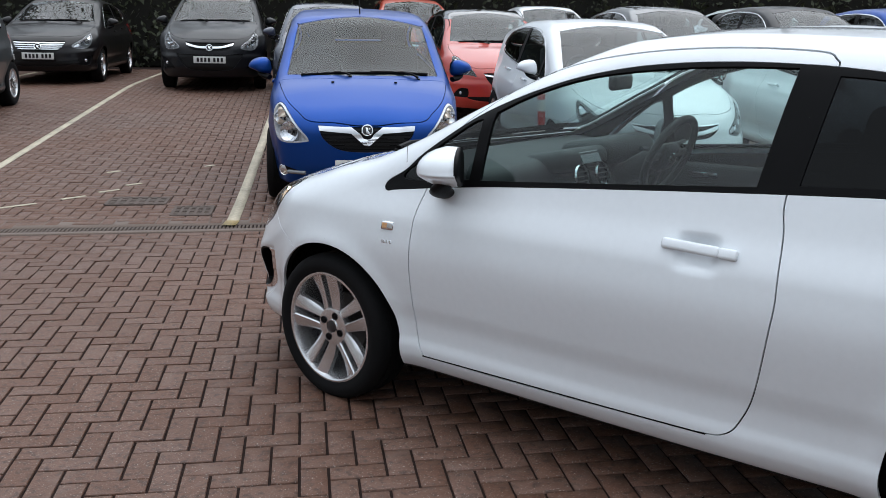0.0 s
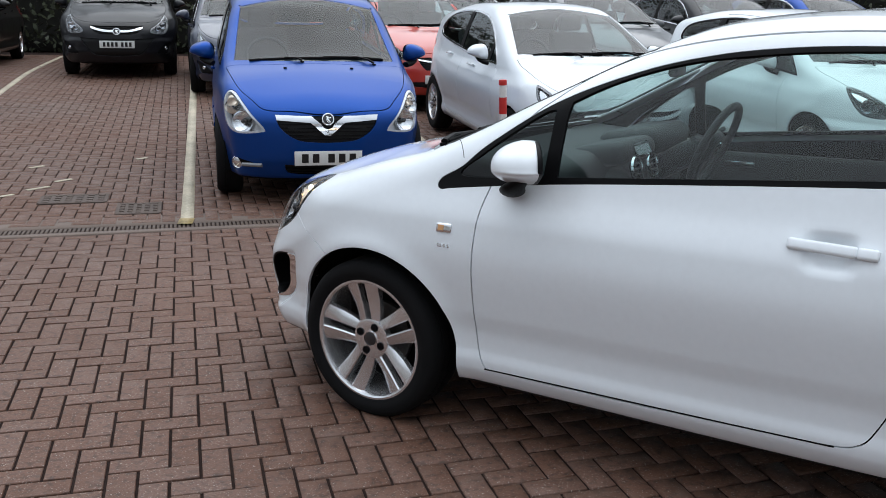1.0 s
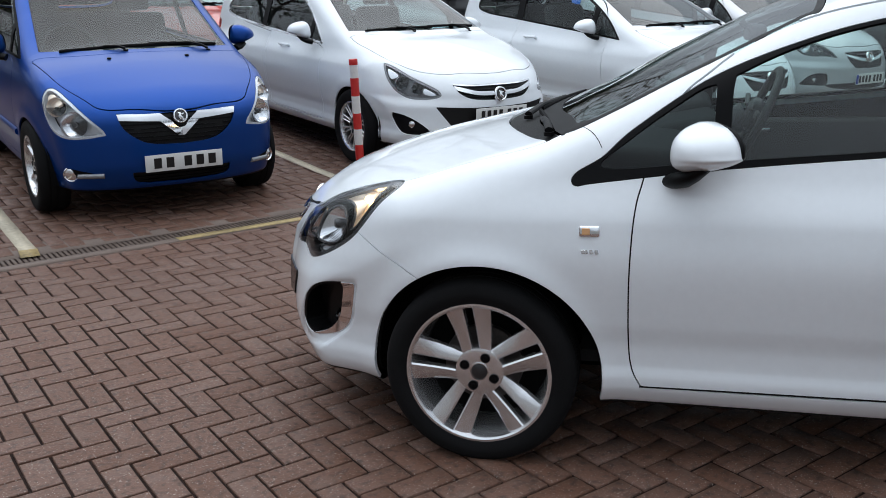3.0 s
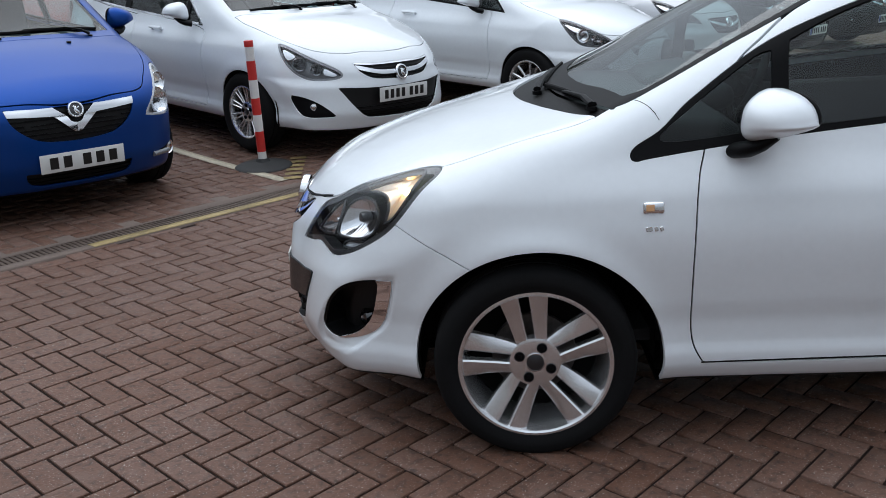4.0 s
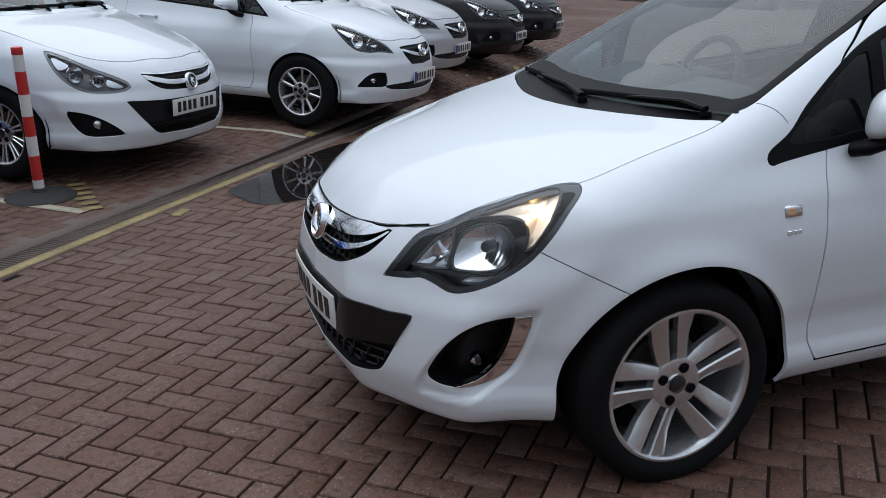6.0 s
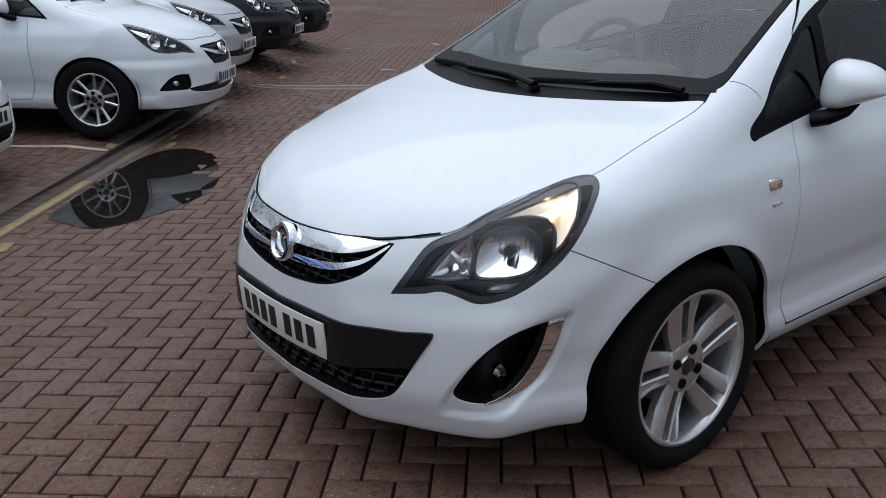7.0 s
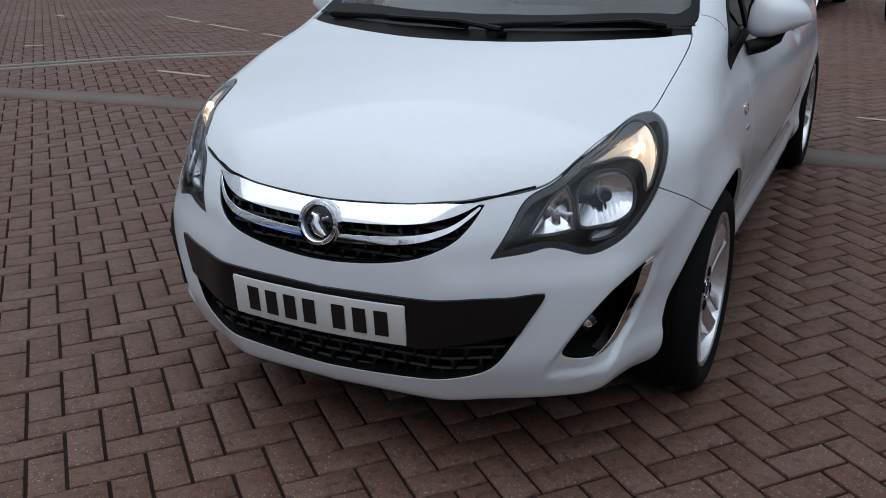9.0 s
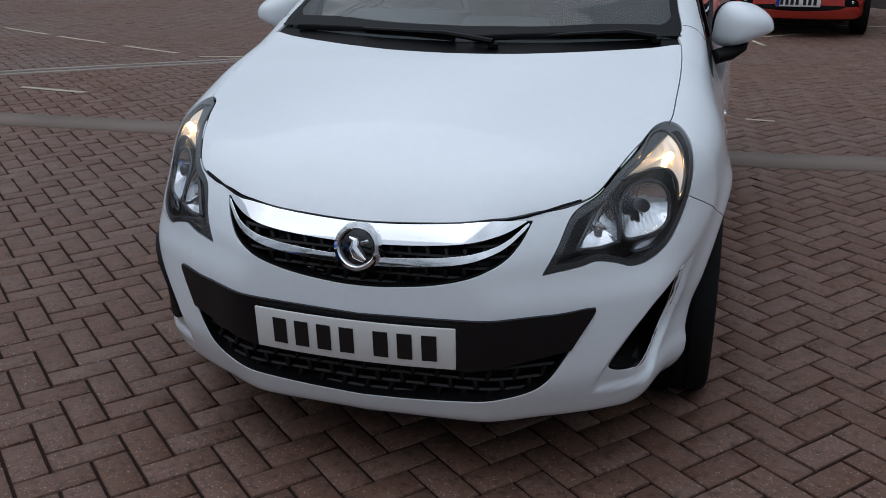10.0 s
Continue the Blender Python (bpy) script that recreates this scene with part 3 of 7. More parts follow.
def add_wheel(root, style, x, y, z, r, width=1.0, spin=0.0, steer=0.0):
    side = 1 if y > 0 else -1
    k = r / 0.31
    m = Matrix.Translation((x, y, z)) @ Matrix.Rotation(radians(steer) + (0 if side > 0 else math.pi), 4, "Z") @ Matrix.Rotation(radians(spin), 4, "Y") @ Matrix.Diagonal((k, k * width, k, 1))
    w = None
    for n_, me, l in wheel_meshes(style):
        if n_ == "tyre":
            w = new("wheel", me)
            w.parent = root
            w.matrix_local = m
            tagged(w, "wheel with a black tyre")
        else:
            o = new(n_, me)
            o.parent = w
            if l:
                tagged(o, l)
    return w


def plate_bars(plate, w, h, groups, bend=0.0):
    """Registration marks as plain black bars."""
    x = -w * 0.43  # the local x axis points to the reader's left
    n = sum(groups) + 0.45 * (len(groups) - 1)
    pitch = w * 0.86 / n
    for g in reversed(groups):
        for _ in range(g):
            part("bar", bm_box(pitch * 0.62, 0.0012, h * 0.62, Matrix.Translation((x + pitch * 0.45, 0.0045 - bend * (x + pitch * 0.45) ** 2, 0)) @ Matrix.Rotation(-math.atan(2 * bend * (x + pitch * 0.45)), 4, "Z"), 0.0004, 1), INK, plate)
            x += pitch
        x += pitch * 0.45


def number_plate(root, m, groups=(4, 3), w=0.52, h=0.111, euro=False, yellow=False, bend=0.0):
    """A plate in the local xz plane facing +y, with a raised border."""
    bm = bm_box(w, 0.006, h, Matrix(), 0.0025, 2)
    for k in range(-4, 5):
        bmesh.ops.bisect_plane(bm, geom=bm.verts[:] + bm.edges[:] + bm.faces[:], plane_co=(w * k / 9, 0, 0), plane_no=(1, 0, 0))
    for v in bm.verts:
        v.co.y -= bend * v.co.x ** 2
    p = part("number_plate", bm, PLATEY if yellow else PLATE, root, "yellow number plate with black bars" if yellow else "white number plate with black bars", smooth=30)
    p.matrix_local = m
    plate_bars(p, w, h, groups, bend)
    if euro:
        part("blue_band", bm_box(w * 0.085, 0.001, h * 0.9, Matrix.Translation((w * 0.455, 0.004, 0))), EURO, p)
    return p


def round_badge(root, m, r, ring=CHROME):
    """A round chrome badge with a plain raised shape in it, facing +y."""
    b = part("badge", bm_lathe([(0.0005, 0.004), (r * 0.70, 0.004), (r * 0.74, 0.003)], 40), PIANO, root, "round chrome badge", smooth=30)
    b.matrix_local = m
    part("ring", bm_lathe([(r * 0.70, 0.0), (r * 0.73, 0.010), (r * 0.80, 0.0135), (r * 0.93, 0.012), (r, 0.004), (r, -0.012)], 44), ring, b, smooth=40)
    pts = [(-0.36 * r, 0.006, -0.52 * r), (-0.05 * r, 0.008, -0.30 * r), (0.12 * r, 0.009, 0.0), (0.05 * r, 0.009, 0.28 * r), (0.30 * r, 0.008, 0.36 * r)]
    part("emblem", bm_tube(pts, [0.10 * r, 0.24 * r, 0.22 * r, 0.18 * r, 0.10 * r], 10), ring, b, smooth=60)
    part("emblem", bm_box(0.34 * r, 0.004, 0.14 * r, Matrix.Translation((-0.32 * r, 0.006, 0.22 * r)) @ Matrix.Rotation(0.35, 4, "Y"), 0.001), ring, b, smooth=30)
    return b


def facing(p, n, up=(0, 0, 1)):
    """A pose at p whose +y axis is n and whose z axis is as near to up as can be."""
    y = Vector(n).normalized()
    x = y.cross(Vector(up)).normalized()
    z = x.cross(y)
    m = Matrix((x, y, z)).transposed().to_4x4()
    m.translation = p
    return m


FOG_EDGE = tabled([(0.340, 0.0), (0.356, 0.075), (0.378, 0.130), (0.424, 0.173), (0.502, 0.210), (0.575, 0.230)])


def wing_mirror(root, side, p, size, cap, label):
    """A door mirror: rounded cap, dark foot, glass facing backwards."""
    bm = bmesh.new()
    bmesh.ops.create_uvsphere(bm, u_segments=28, v_segments=18, radius=1)
    L, W, H = size
    for v in bm.verts:
        x, y, z = v.co
        back = -0.42
        x = max(x, back)
        q = (abs(x) ** 2.7 + abs(y) ** 2.7 + abs(z) ** 2.7) ** (1 / 2.7)
        x, y, z = x / q, y / q, z / q
        x = max(x, back)
        k = 1 - 0.25 * max(x, 0)
        v.co = (x * L, y * W * k * (1.0 - 0.12 * z), (z if z > 0 else z * (0.62 - 0.34 * y * side)) * H * (1 - 0.22 * y * side) * k)
    c = part("mirror_cap", bm, cap, root, label, smooth=50)
    c.matrix_local = Matrix.Translation(p) @ Matrix.Rotation(side * radians(33), 4, "Z")
    bm = bmesh.new()
    bmesh.ops.create_circle(bm, cap_ends=True, segments=24, radius=1, matrix=Matrix.Translation((-0.43 * L, 0, 0)) @ Matrix.Translation((0, 0, H * 0.14)) @ Matrix.Rotation(math.pi / 2, 4, "Y") @ Matrix.Diagonal((H * 0.64, W * 0.80, 1, 1)))
    part("mirror_glass", bm, MIRROR, c)
    bm = bmesh.new()
    bmesh.ops.create_uvsphere(bm, u_segments=28, v_segments=18, radius=1)
    for v in bm.verts:
        x, y, z = v.co
        q = (abs(x) ** 2.7 + abs(y) ** 2.7 + abs(z) ** 2.7) ** (1 / 2.7)
        x, y, z = min(max(x / q, -0.6), 0.05), y / q, z / q
        v.co = (x * L * 0.26 - 0.040, y * W * 0.99, (z if z > 0 else z * (0.62 - 0.34 * y * side)) * H * 0.97 * (1 - 0.2 * y * side))
    part("mirror_rim", bm, TRIM, c, smooth=50)
    f = part("mirror_foot", bm_tube([(0.0, -side * W * 0.05, -H * 0.50), (0.022, -side * W * 0.35, -H * 0.82), (0.028, -side * W * 0.75, -H * 1.05), (0.022, -side * W * 1.2, -H * 1.18)], [0.028, 0.038, 0.043, 0.043], 16, 0.55), TRIM, c, "black plastic mirror foot", smooth=50)
    return c


def wiper(root, p0, p1, p2, lift=0.016):
    """Arm from its spindle p0 to the blade that lies from p1 to p2."""
    p0, p1, p2 = (Vector(p) for p in (p0, p1, p2))
    mid = p1.lerp(p2, 0.45) + Vector((0.01, 0, lift))
    a = part("wiper_arm", join(bm_tube([p0 + Vector((0, 0, 0.012)), p0.lerp(mid, 0.35) + Vector((0, 0, 0.022)), mid + Vector((0, 0, 0.008)), p1.lerp(p2, 0.62) + Vector((0, 0, lift))], [0.014, 0.012, 0.009, 0.007], 8, 0.7), bm_cyl(0.017, 0.012, Matrix.Translation(p0), 16)), TRIM, root, "black wiper arm", smooth=40)
    n = 9
    pts = [p1.lerp(p2, k / (n - 1)) + Vector((0, 0, lift * 0.55 + 0.006 * math.sin(math.pi * k / (n - 1)))) for k in range(n)]
    part("wiper_blade", bm_tube(pts, 0.0075, 8, 1.3), RUBBER, a, smooth=40)
    return a


# ---- the white three-door car ----
def front_only(x, y, z):
    return 0.02 - x


def recess(name, M, field, material, parent, mirror, depth, label=""):
    """The same cut piece set back into the body."""
    return panel(name, M, field, material, parent, mirror, label, 0, -depth)


def honeycomb(name, root, field, fn, y0, y1, z0, z1, py, pz, depth, material, label):
    """Rows of staggered dark bars that follow the nose behind an opening."""
    bms = []
    rows = int((z1 - z0) / pz)
    for r in range(rows + 1):
        z = z0 + r * pz
        pts = []
        for k in range(41):
            y = y0 + (y1 - y0) * k / 40
            q = on_shell(field, 0.7, abs(y), z, (1, 0, 0))
            if fn(np.array([[q[0], abs(y), z]]))[0] < 0.012:
                pts.append((q[0] - depth, y, z))
            elif len(pts) > 2:
                break
            else:
                pts = []
        if len(pts) > 2:
            bms.append(bm_tube(pts, 0.0075, 6, 0.8))
        n = int((y1 - y0) / py)
        for k in range(n + 1):
            y = y0 + py * (k + (r % 2) * 0.5)
            q = on_shell(field, 0.7, abs(y), z + pz / 2, (1, 0, 0))
            if fn(np.array([[q[0], abs(y), z + pz / 2]]))[0] < -0.004 and r < rows:
                bms.append(bm_box(0.02, 0.012, pz, Matrix.Translation((q[0] - depth, y, z + pz / 2)) @ Matrix.Rotation(0.25 if r % 2 else -0.25, 4, "X"), 0.003, 1))
    return part(name, join(*bms), material, root, label, smooth=40)


def hero_car(m):
    s = HERO
    field = shell_field(s)
    root = thing("hatchback_car", "white three-door hatchback with alloy wheels on block paving", "car", m)
    M = shell_mesh(s, 0.0155)
    wb, hub, arch = s["wheelbase"], s["hub"], s["arch"]

    def arches(V):
        x, y, z = V.T
        a = np.hypot((x + 0.012) / 1.03, z - hub) - arch - 0.022
        b = np.hypot(x + wb, z - hub) - arch - 0.012
        return np.where(y > 0.45, np.minimum(a, b), 1.0)

    _, M = cut(M, arches)
    base = M
    # windscreen
    ws = outline([(-0.10, -0.3), (-0.10, -0.3), (-0.10, 0.0), (-0.13, 0.30), (-0.235, 0.640), (-0.268, 0.668), (-0.316, 0.669), (-0.41, 0.651), (-0.60, 0.621), (-0.80, 0.588), (-0.94, 0.552), (-1.0, 0.50), (-1.07, 0.0), (-1.07, -0.3), (-1.07, -0.3)], "top", lambda x, y, z: 0.98 - z)
    screen, M = cut(M, ws, 0.002)
    rear_ws = outline([(0.50, 1.10), (0.50, 1.10), (0.53, 1.16), (0.46, 1.33), (0.40, 1.36), (0.0, 1.385), (-0.4, 1.38), (-0.4, 1.38), (-0.4, 1.08), (-0.4, 1.08), (0.0, 1.08)], "front", lambda x, y, z: x + 2.72)
    back, M = cut(M, rear_ws, 0.002)
    dlo = outline([(-0.370, 0.921), (-0.312, 0.911), (-0.290, 0.921), (-0.303, 0.950), (-0.379, 0.995), (-0.475, 1.079), (-0.700, 1.222), (-0.978, 1.326), (-1.204, 1.376), (-1.402, 1.397), (-1.6, 1.403), (-1.785, 1.398), (-1.95, 1.386), (-2.3, 1.343), (-2.55, 1.285), (-2.60, 1.25), (-2.62, 1.16), (-2.56, 1.10), (-2.40, 1.075), (-1.84, 1.043), (-1.309, 1.008), (-0.776, 0.966)], "side", lambda x, y, z: 0.4 - y)
    sides, M = cut(M, dlo, 0.0015)
    dg = outline([(-0.742, 0.985), (-0.742, 0.985), (-0.742, 1.08), (-0.750, 1.203), (-0.775, 1.231), (-0.926, 1.297), (-1.134, 1.352), (-1.409, 1.381), (-1.624, 1.388), (-1.788, 1.386), (-1.788, 1.386), (-1.735, 1.055), (-1.735, 1.055), (-1.30, 1.024)], "side")
    doorglass, sides = cut(sides, dg, 0.001)
    qg = outline([(-0.385, 0.962), (-0.46, 1.045), (-0.640, 1.172), (-0.70, 1.195), (-0.70, 1.195), (-0.692, 0.985), (-0.692, 0.985)], "side")
    quarter, sides = cut(sides, qg, 0.001)
    rg = outline([(-1.905, 1.366), (-1.905, 1.366), (-2.05, 1.354), (-2.3, 1.318), (-2.53, 1.262), (-2.575, 1.21), (-2.56, 1.135), (-2.40, 1.098), (-1.855, 1.068), (-1.855, 1.068)], "side")
    rearglass, sides = cut(sides, rg, 0.001)
    # nose pieces
    bn = outline([(0.778, -0.3), (0.778, -0.3), (0.782, 0.0), (0.763, 0.222), (0.731, 0.325), (0.692, 0.397), (0.651, 0.47), (0.600, 0.53), (0.523, 0.569), (0.402, 0.613), (0.300, 0.651), (0.251, 0.680), (0.12, 0.686), (0.0, 0.688), (-0.131, 0.684), (-0.206, 0.676), (-0.206, 0.676), (-0.156, 0.595), (-0.108, 0.489), (-0.048, 0.333), (0.0, 0.17), (0.018, 0.0), (0.018, -0.3), (0.018, -0.3)], "top", lambda x, y, z: 0.70 - z)
    lamp = outline([(-0.224, 0.630), (-0.224, 0.630), (-0.178, 0.690), (-0.12, 0.758), (-0.04, 0.792), (0.035, 0.830), (0.12, 0.861), (0.20, 0.885), (0.255, 0.897), (0.300, 0.899), (0.315, 0.882), (0.303, 0.848), (0.268, 0.780), (0.217, 0.717), (0.14, 0.665), (0.065, 0.635), (0.007, 0.627), (-0.043, 0.642), (-0.089, 0.651), (-0.138, 0.641)], "corner", front_only)
    headlamp, M = cut(M, lamp, 0.0015)
    bonnet, M = cut(M, bn, 0.0022)
    # the dark well between the bonnet and the windscreen
    well = outline([(0.10, -0.3), (0.10, -0.3), (0.10, 0.0), (0.09, 0.17), (0.03, 0.34), (-0.05, 0.50), (-0.12, 0.60), (-0.196, 0.682), (-0.196, 0.682), (-0.250, 0.664), (-0.250, 0.664), (-0.16, 0.30), (-0.13, 0.0), (-0.13, -0.3), (-0.13, -0.3)], "top", lambda x, y, z: 0.9 - z)
    scuttle, M = cut(M, well)
    gr = outline([(-0.3, 0.752), (-0.3, 0.752), (0.0, 0.752), (0.213, 0.755), (0.399, 0.750), (0.399, 0.750), (0.378, 0.705), (0.342, 0.666), (0.270, 0.633), (0.187, 0.612), (0.092, 0.600), (0.0, 0.597), (-0.2, 0.606), (-0.3, 0.63), (-0.3, 0.63)], "front", front_only)
    grille, M = cut(M, gr, 0.001)
    lg = outline([(-0.3, 0.527), (-0.3, 0.527), (0.0, 0.528), (0.25, 0.533), (0.38, 0.537), (0.474, 0.538), (0.543, 0.545), (0.556, 0.535), (0.520, 0.468), (0.484, 0.402), (0.452, 0.356), (0.414, 0.331), (0.350, 0.317), (0.270, 0.308), (0.135, 0.298), (0.0, 0.295), (-0.3, 0.30), (-0.3, 0.30)], "front", front_only)
    lower, M = cut(M, lg, 0.001)
    fg = outline([(0.228, 0.571), (0.228, 0.571), (0.140, 0.565), (0.072, 0.538), (0.012, 0.488), (-0.038, 0.422), (-0.060, 0.374), (-0.020, 0.355), (0.060, 0.354), (0.130, 0.378), (0.173, 0.424), (0.210, 0.502)], "corner", front_only)
    fog, M = cut(M, fg, 0.001)

    def underside(V):
        return V[:, 2] - spl(s["sill"], V[:, 0]) - 0.022

    under, M = cut(M, underside)

    def bumper_fn(V):
        x, y, z = V.T
        # below and before the seam from the lamp to the arch
        return np.where(x > 0.42, -0.05, np.maximum(0.10 - x, (z - 0.621) - (x - 0.182) * 0.552))

    bumper, M = cut(M, bumper_fn, 0.0024)
    dr = outline([(-0.500, 0.935), (-0.481, 0.862), (-0.470, 0.759), (-0.464, 0.585), (-0.470, 0.375), (-0.505, 0.288), (-0.505, 0.288), (-0.9, 0.288), (-1.36, 0.296), (-1.64, 0.301), (-1.72, 0.318), (-1.763, 0.370), (-1.807, 0.486), (-1.845, 0.70), (-1.848, 0.80), (-1.837, 0.929), (-1.824, 1.034), (-1.862, 1.206), (-1.892, 1.375), (-1.880, 1.413), (-1.819, 1.434), (-1.56, 1.444), (-1.276, 1.430), (-1.0, 1.385), (-0.80, 1.308), (-0.672, 1.222), (-0.60, 1.16), (-0.52, 1.03)], "side", lambda x, y, z: 0.35 - y)
    door, M = cut(M, dr, 0.003)
    tl = outline([(-3.3, 0.80), (-3.3, 0.80), (-2.86, 0.82), (-2.80, 0.90), (-2.83, 1.05), (-2.90, 1.10), (-3.3, 1.08), (-3.3, 1.08)], "side", lambda x, y, z: 0.52 - y)
    taillamp, M = cut(M, tl, 0.0015)

    panel("body_shell", M, field, WHITE, root, "both", "white painted body shell")
    panel("underbody", under, field, TRIM, root, "both", "black underbody", 0)
    panel("bonnet", bonnet, field, WHITE, root, "both", "white painted bonnet")
    panel("front_bumper", bumper, field, WHITE, root, "both", "white front bumper")
    lin = base
    for fn in (ws, dlo, rear_ws, lamp, gr, lg, fg):
        lin = clip(*lin, 0.012 - fn(lin[0]))
    panel("interior_lining", lin, field, INNER, root, "both", "dark interior lining", 0, -0.035)
    panel("windscreen", screen, field, SCREEN_CLEAN, root, "both", "clear tinted windscreen", 0, -0.003).visible_shadow = False
    panel("rear_window", back, field, PRIVACY, root, "both", "dark rear window", 0, -0.003)
    _, frit = cut(screen, lambda V: ws(V) + 0.026 + 0.055 * step01((V[:, 0] + 0.36 + 0.0 * V[:, 1]) / 0.12), 0.0, 1)
    panel("screen_border", frit, field, FRIT, root, "both", "black border printed on the windscreen", 0, -0.001)
    seal = []
    for k in range(25):
        y = -0.5 + k / 24
        x = spl([(0.0, 0.781), (0.222, 0.762), (0.325, 0.730), (0.397, 0.691), (0.5, 0.622)], np.array([abs(y)]))[0]
        seal.append(tuple(on_shell(field, x + 0.004, abs(y), 0.75, (0, 0, 1)) * np.array([1, 1, 1]) * np.array([1, 1 if y >= 0 else -1, 1])))
    part("bonnet_seal", bm_tube(seal, 0.0032, 6), TRIM, root, "black seal under the bonnet edge", smooth=60)
    for sd in ("left", "right"):
        d = panel("door", door, field, WHITE, root, sd, "white painted door")
        g = panel("door_window", doorglass, field, GLASS, d, sd, "clear door window", 0, -0.006)
        g.visible_shadow = False
        pts = [on_shell(field, -0.50 - 1.16 * k / 10, 0.8, 0.289 + 0.012 * k / 10, (0, 1, 0)) for k in range(11)]
        part("door_seal", bm_tube([(q[0], (1 if sd == "left" else -1) * (q[1] - 0.001), q[2]) for q in pts], 0.003, 6), TRIM, d, "black seal along the door bottom", smooth=60)
        g = panel("quarter_window", quarter, field, QUARTER, root, sd, "small triangular quarter window", 0, -0.005)
        g.visible_shadow = False
        panel("rear_side_window", rearglass, field, PRIVACY, root, sd, "dark tinted rear side window", 0, -0.004)
        panel("window_trim", sides, field, TRIM, root, sd, "black window surround", 0.012, 0.001)
        panel("tail_lamp", taillamp, field, LENSRED, root, sd, "red tail lamp")
        sg = 1 if sd == "left" else -1
        # headlamp: housing, reflectors, clear lens
        h = panel("headlamp", headlamp, field, LAMPGREY, root, sd, "lit headlamp with chrome reflectors in a dark housing", 0, -0.095)
        lens = panel("lens", headlamp, field, LENS, h, sd, "clear curved lens", 0.004, 0.0015)
        lens.visible_shadow = False

        def at_corner(cu, cz, deep):
            q = on_shell(field, 0.45 - cu * 0.707, 0.45 + cu * 0.707, cz, (0.707, 0.707, 0))
            return Vector((q[0] - deep * 0.707, sg * (q[1] - deep * 0.707), q[2]))

        def dish(name, points, centre, deep, flutes, material, label, back=0.018):
            """A concave pressed reflector with an uneven outline."""
            edge = [at_corner(p[0], p[1], back) for p in curve(points, True, 10)]
            mid = at_corner(*centre, back)
            axis = Vector((0.85, sg * 0.5, 0.08)).normalized()
            bm = bmesh.new()
            rings = []
            for k in range(1, 15):
                r = k / 14
                ring = []
                for j, e in enumerate(edge):
                    at_ = mid.lerp(e, r)
                    rip = 0.0009 * math.cos(2 * math.pi * (at_ - mid).dot(axis.cross(Vector((0, 0, 1))).normalized()) * flutes / 0.25) * (1 - r * r)
                    ring.append(bm.verts.new(at_ - axis * (deep * (1 - r * r) + rip)))
                rings.append(ring)
            n = len(edge)
            c = bm.verts.new(mid - axis * deep)
            for j in range(n):
                bm.faces.new((c, rings[0][j], rings[0][(j + 1) % n]))
            for p, q in zip(rings, rings[1:]):
                for j in range(n):
                    bm.faces.new((p[j], q[j], q[(j + 1) % n], p[(j + 1) % n]))
            r_ = part(name, bm, material, h, label, smooth=50)
            part("reflector_rim", bm_tube(edge + edge[:1], 0.0050, 6), LAMPGREY, r_, smooth=60)
            return r_, mid - axis * deep, axis

        _, ring = cut(headlamp, lambda V: lamp(V) + 0.014, 0.0, 2)
        panel("lamp_edge", ring, field, LAMPGREY, h, sd, "dark grey lamp edge", 0.05, -0.004)
        m_, c_, ax_ = dish("main_reflector", [(0.003, 0.690), (0.01, 0.755), (0.042, 0.788), (0.095, 0.802), (0.145, 0.792), (0.168, 0.758), (0.160, 0.712), (0.125, 0.690), (0.06, 0.682)], (0.085, 0.745), 0.042, 18, REFLECT, "chrome bowl reflector")
        b_ = part("bulb_shield", bm_lathe([(0.0005, 0.036), (0.014, 0.034), (0.018, 0.024), (0.016, 0.0)], 20), LAMPGREY, m_, smooth=40)
        b_.matrix_local = facing(c_, ax_)
        i_, c_, ax_ = dish("beam_reflector", [(-0.125, 0.676), (-0.125, 0.676), (-0.085, 0.722), (-0.05, 0.757), (-0.012, 0.782), (-0.012, 0.782), (-0.004, 0.735), (-0.012, 0.682), (-0.012, 0.682), (-0.07, 0.674)], (-0.045, 0.715), 0.032, 6, REFLECT, "chrome corner reflector")
        b_ = part("bulb_shield", bm_lathe([(0.0005, 0.022), (0.008, 0.020), (0.010, 0.012), (0.010, 0.0)], 16), ALLOY, i_, smooth=40)
        b_.matrix_local = facing(c_, ax_)
        t_, c_, ax_ = dish("indicator_reflector", [(0.03, 0.812), (0.11, 0.845), (0.19, 0.876), (0.245, 0.886), (0.265, 0.870), (0.255, 0.815), (0.225, 0.760), (0.198, 0.742), (0.198, 0.742), (0.203, 0.785), (0.186, 0.815), (0.14, 0.824), (0.09, 0.818)], (0.215, 0.840), 0.016, 10, INDICATOR, "silver indicator reflector tinted with an amber bulb's reflection", 0.012)
        b = bmesh.new()
        bmesh.ops.create_uvsphere(b, u_segments=14, v_segments=10, radius=0.010)
        o = part("bulb", b, GLOW, t_, "glowing warm side light", smooth=60)
        o.location = c_ + ax_ * 0.008
        dish("lower_reflector", [(0.03, 0.650), (0.05, 0.668), (0.11, 0.675), (0.145, 0.690), (0.15, 0.705), (0.16, 0.700), (0.13, 0.672), (0.08, 0.650)], (0.095, 0.668), 0.01, 9, LAMPSILVER, "small lower reflector", 0.03)
        # fog lamp surround
        f = panel("fog_surround", fog, field, MESH, root, sd, "black recessed fog lamp surround", 0, -0.075)
        _, edge = cut(fog, lambda V: fg(V) + 0.008, 0.0, 2)
        panel("surround_edge", edge, field, TRIM, f, sd, "", 0.075, -0.002)
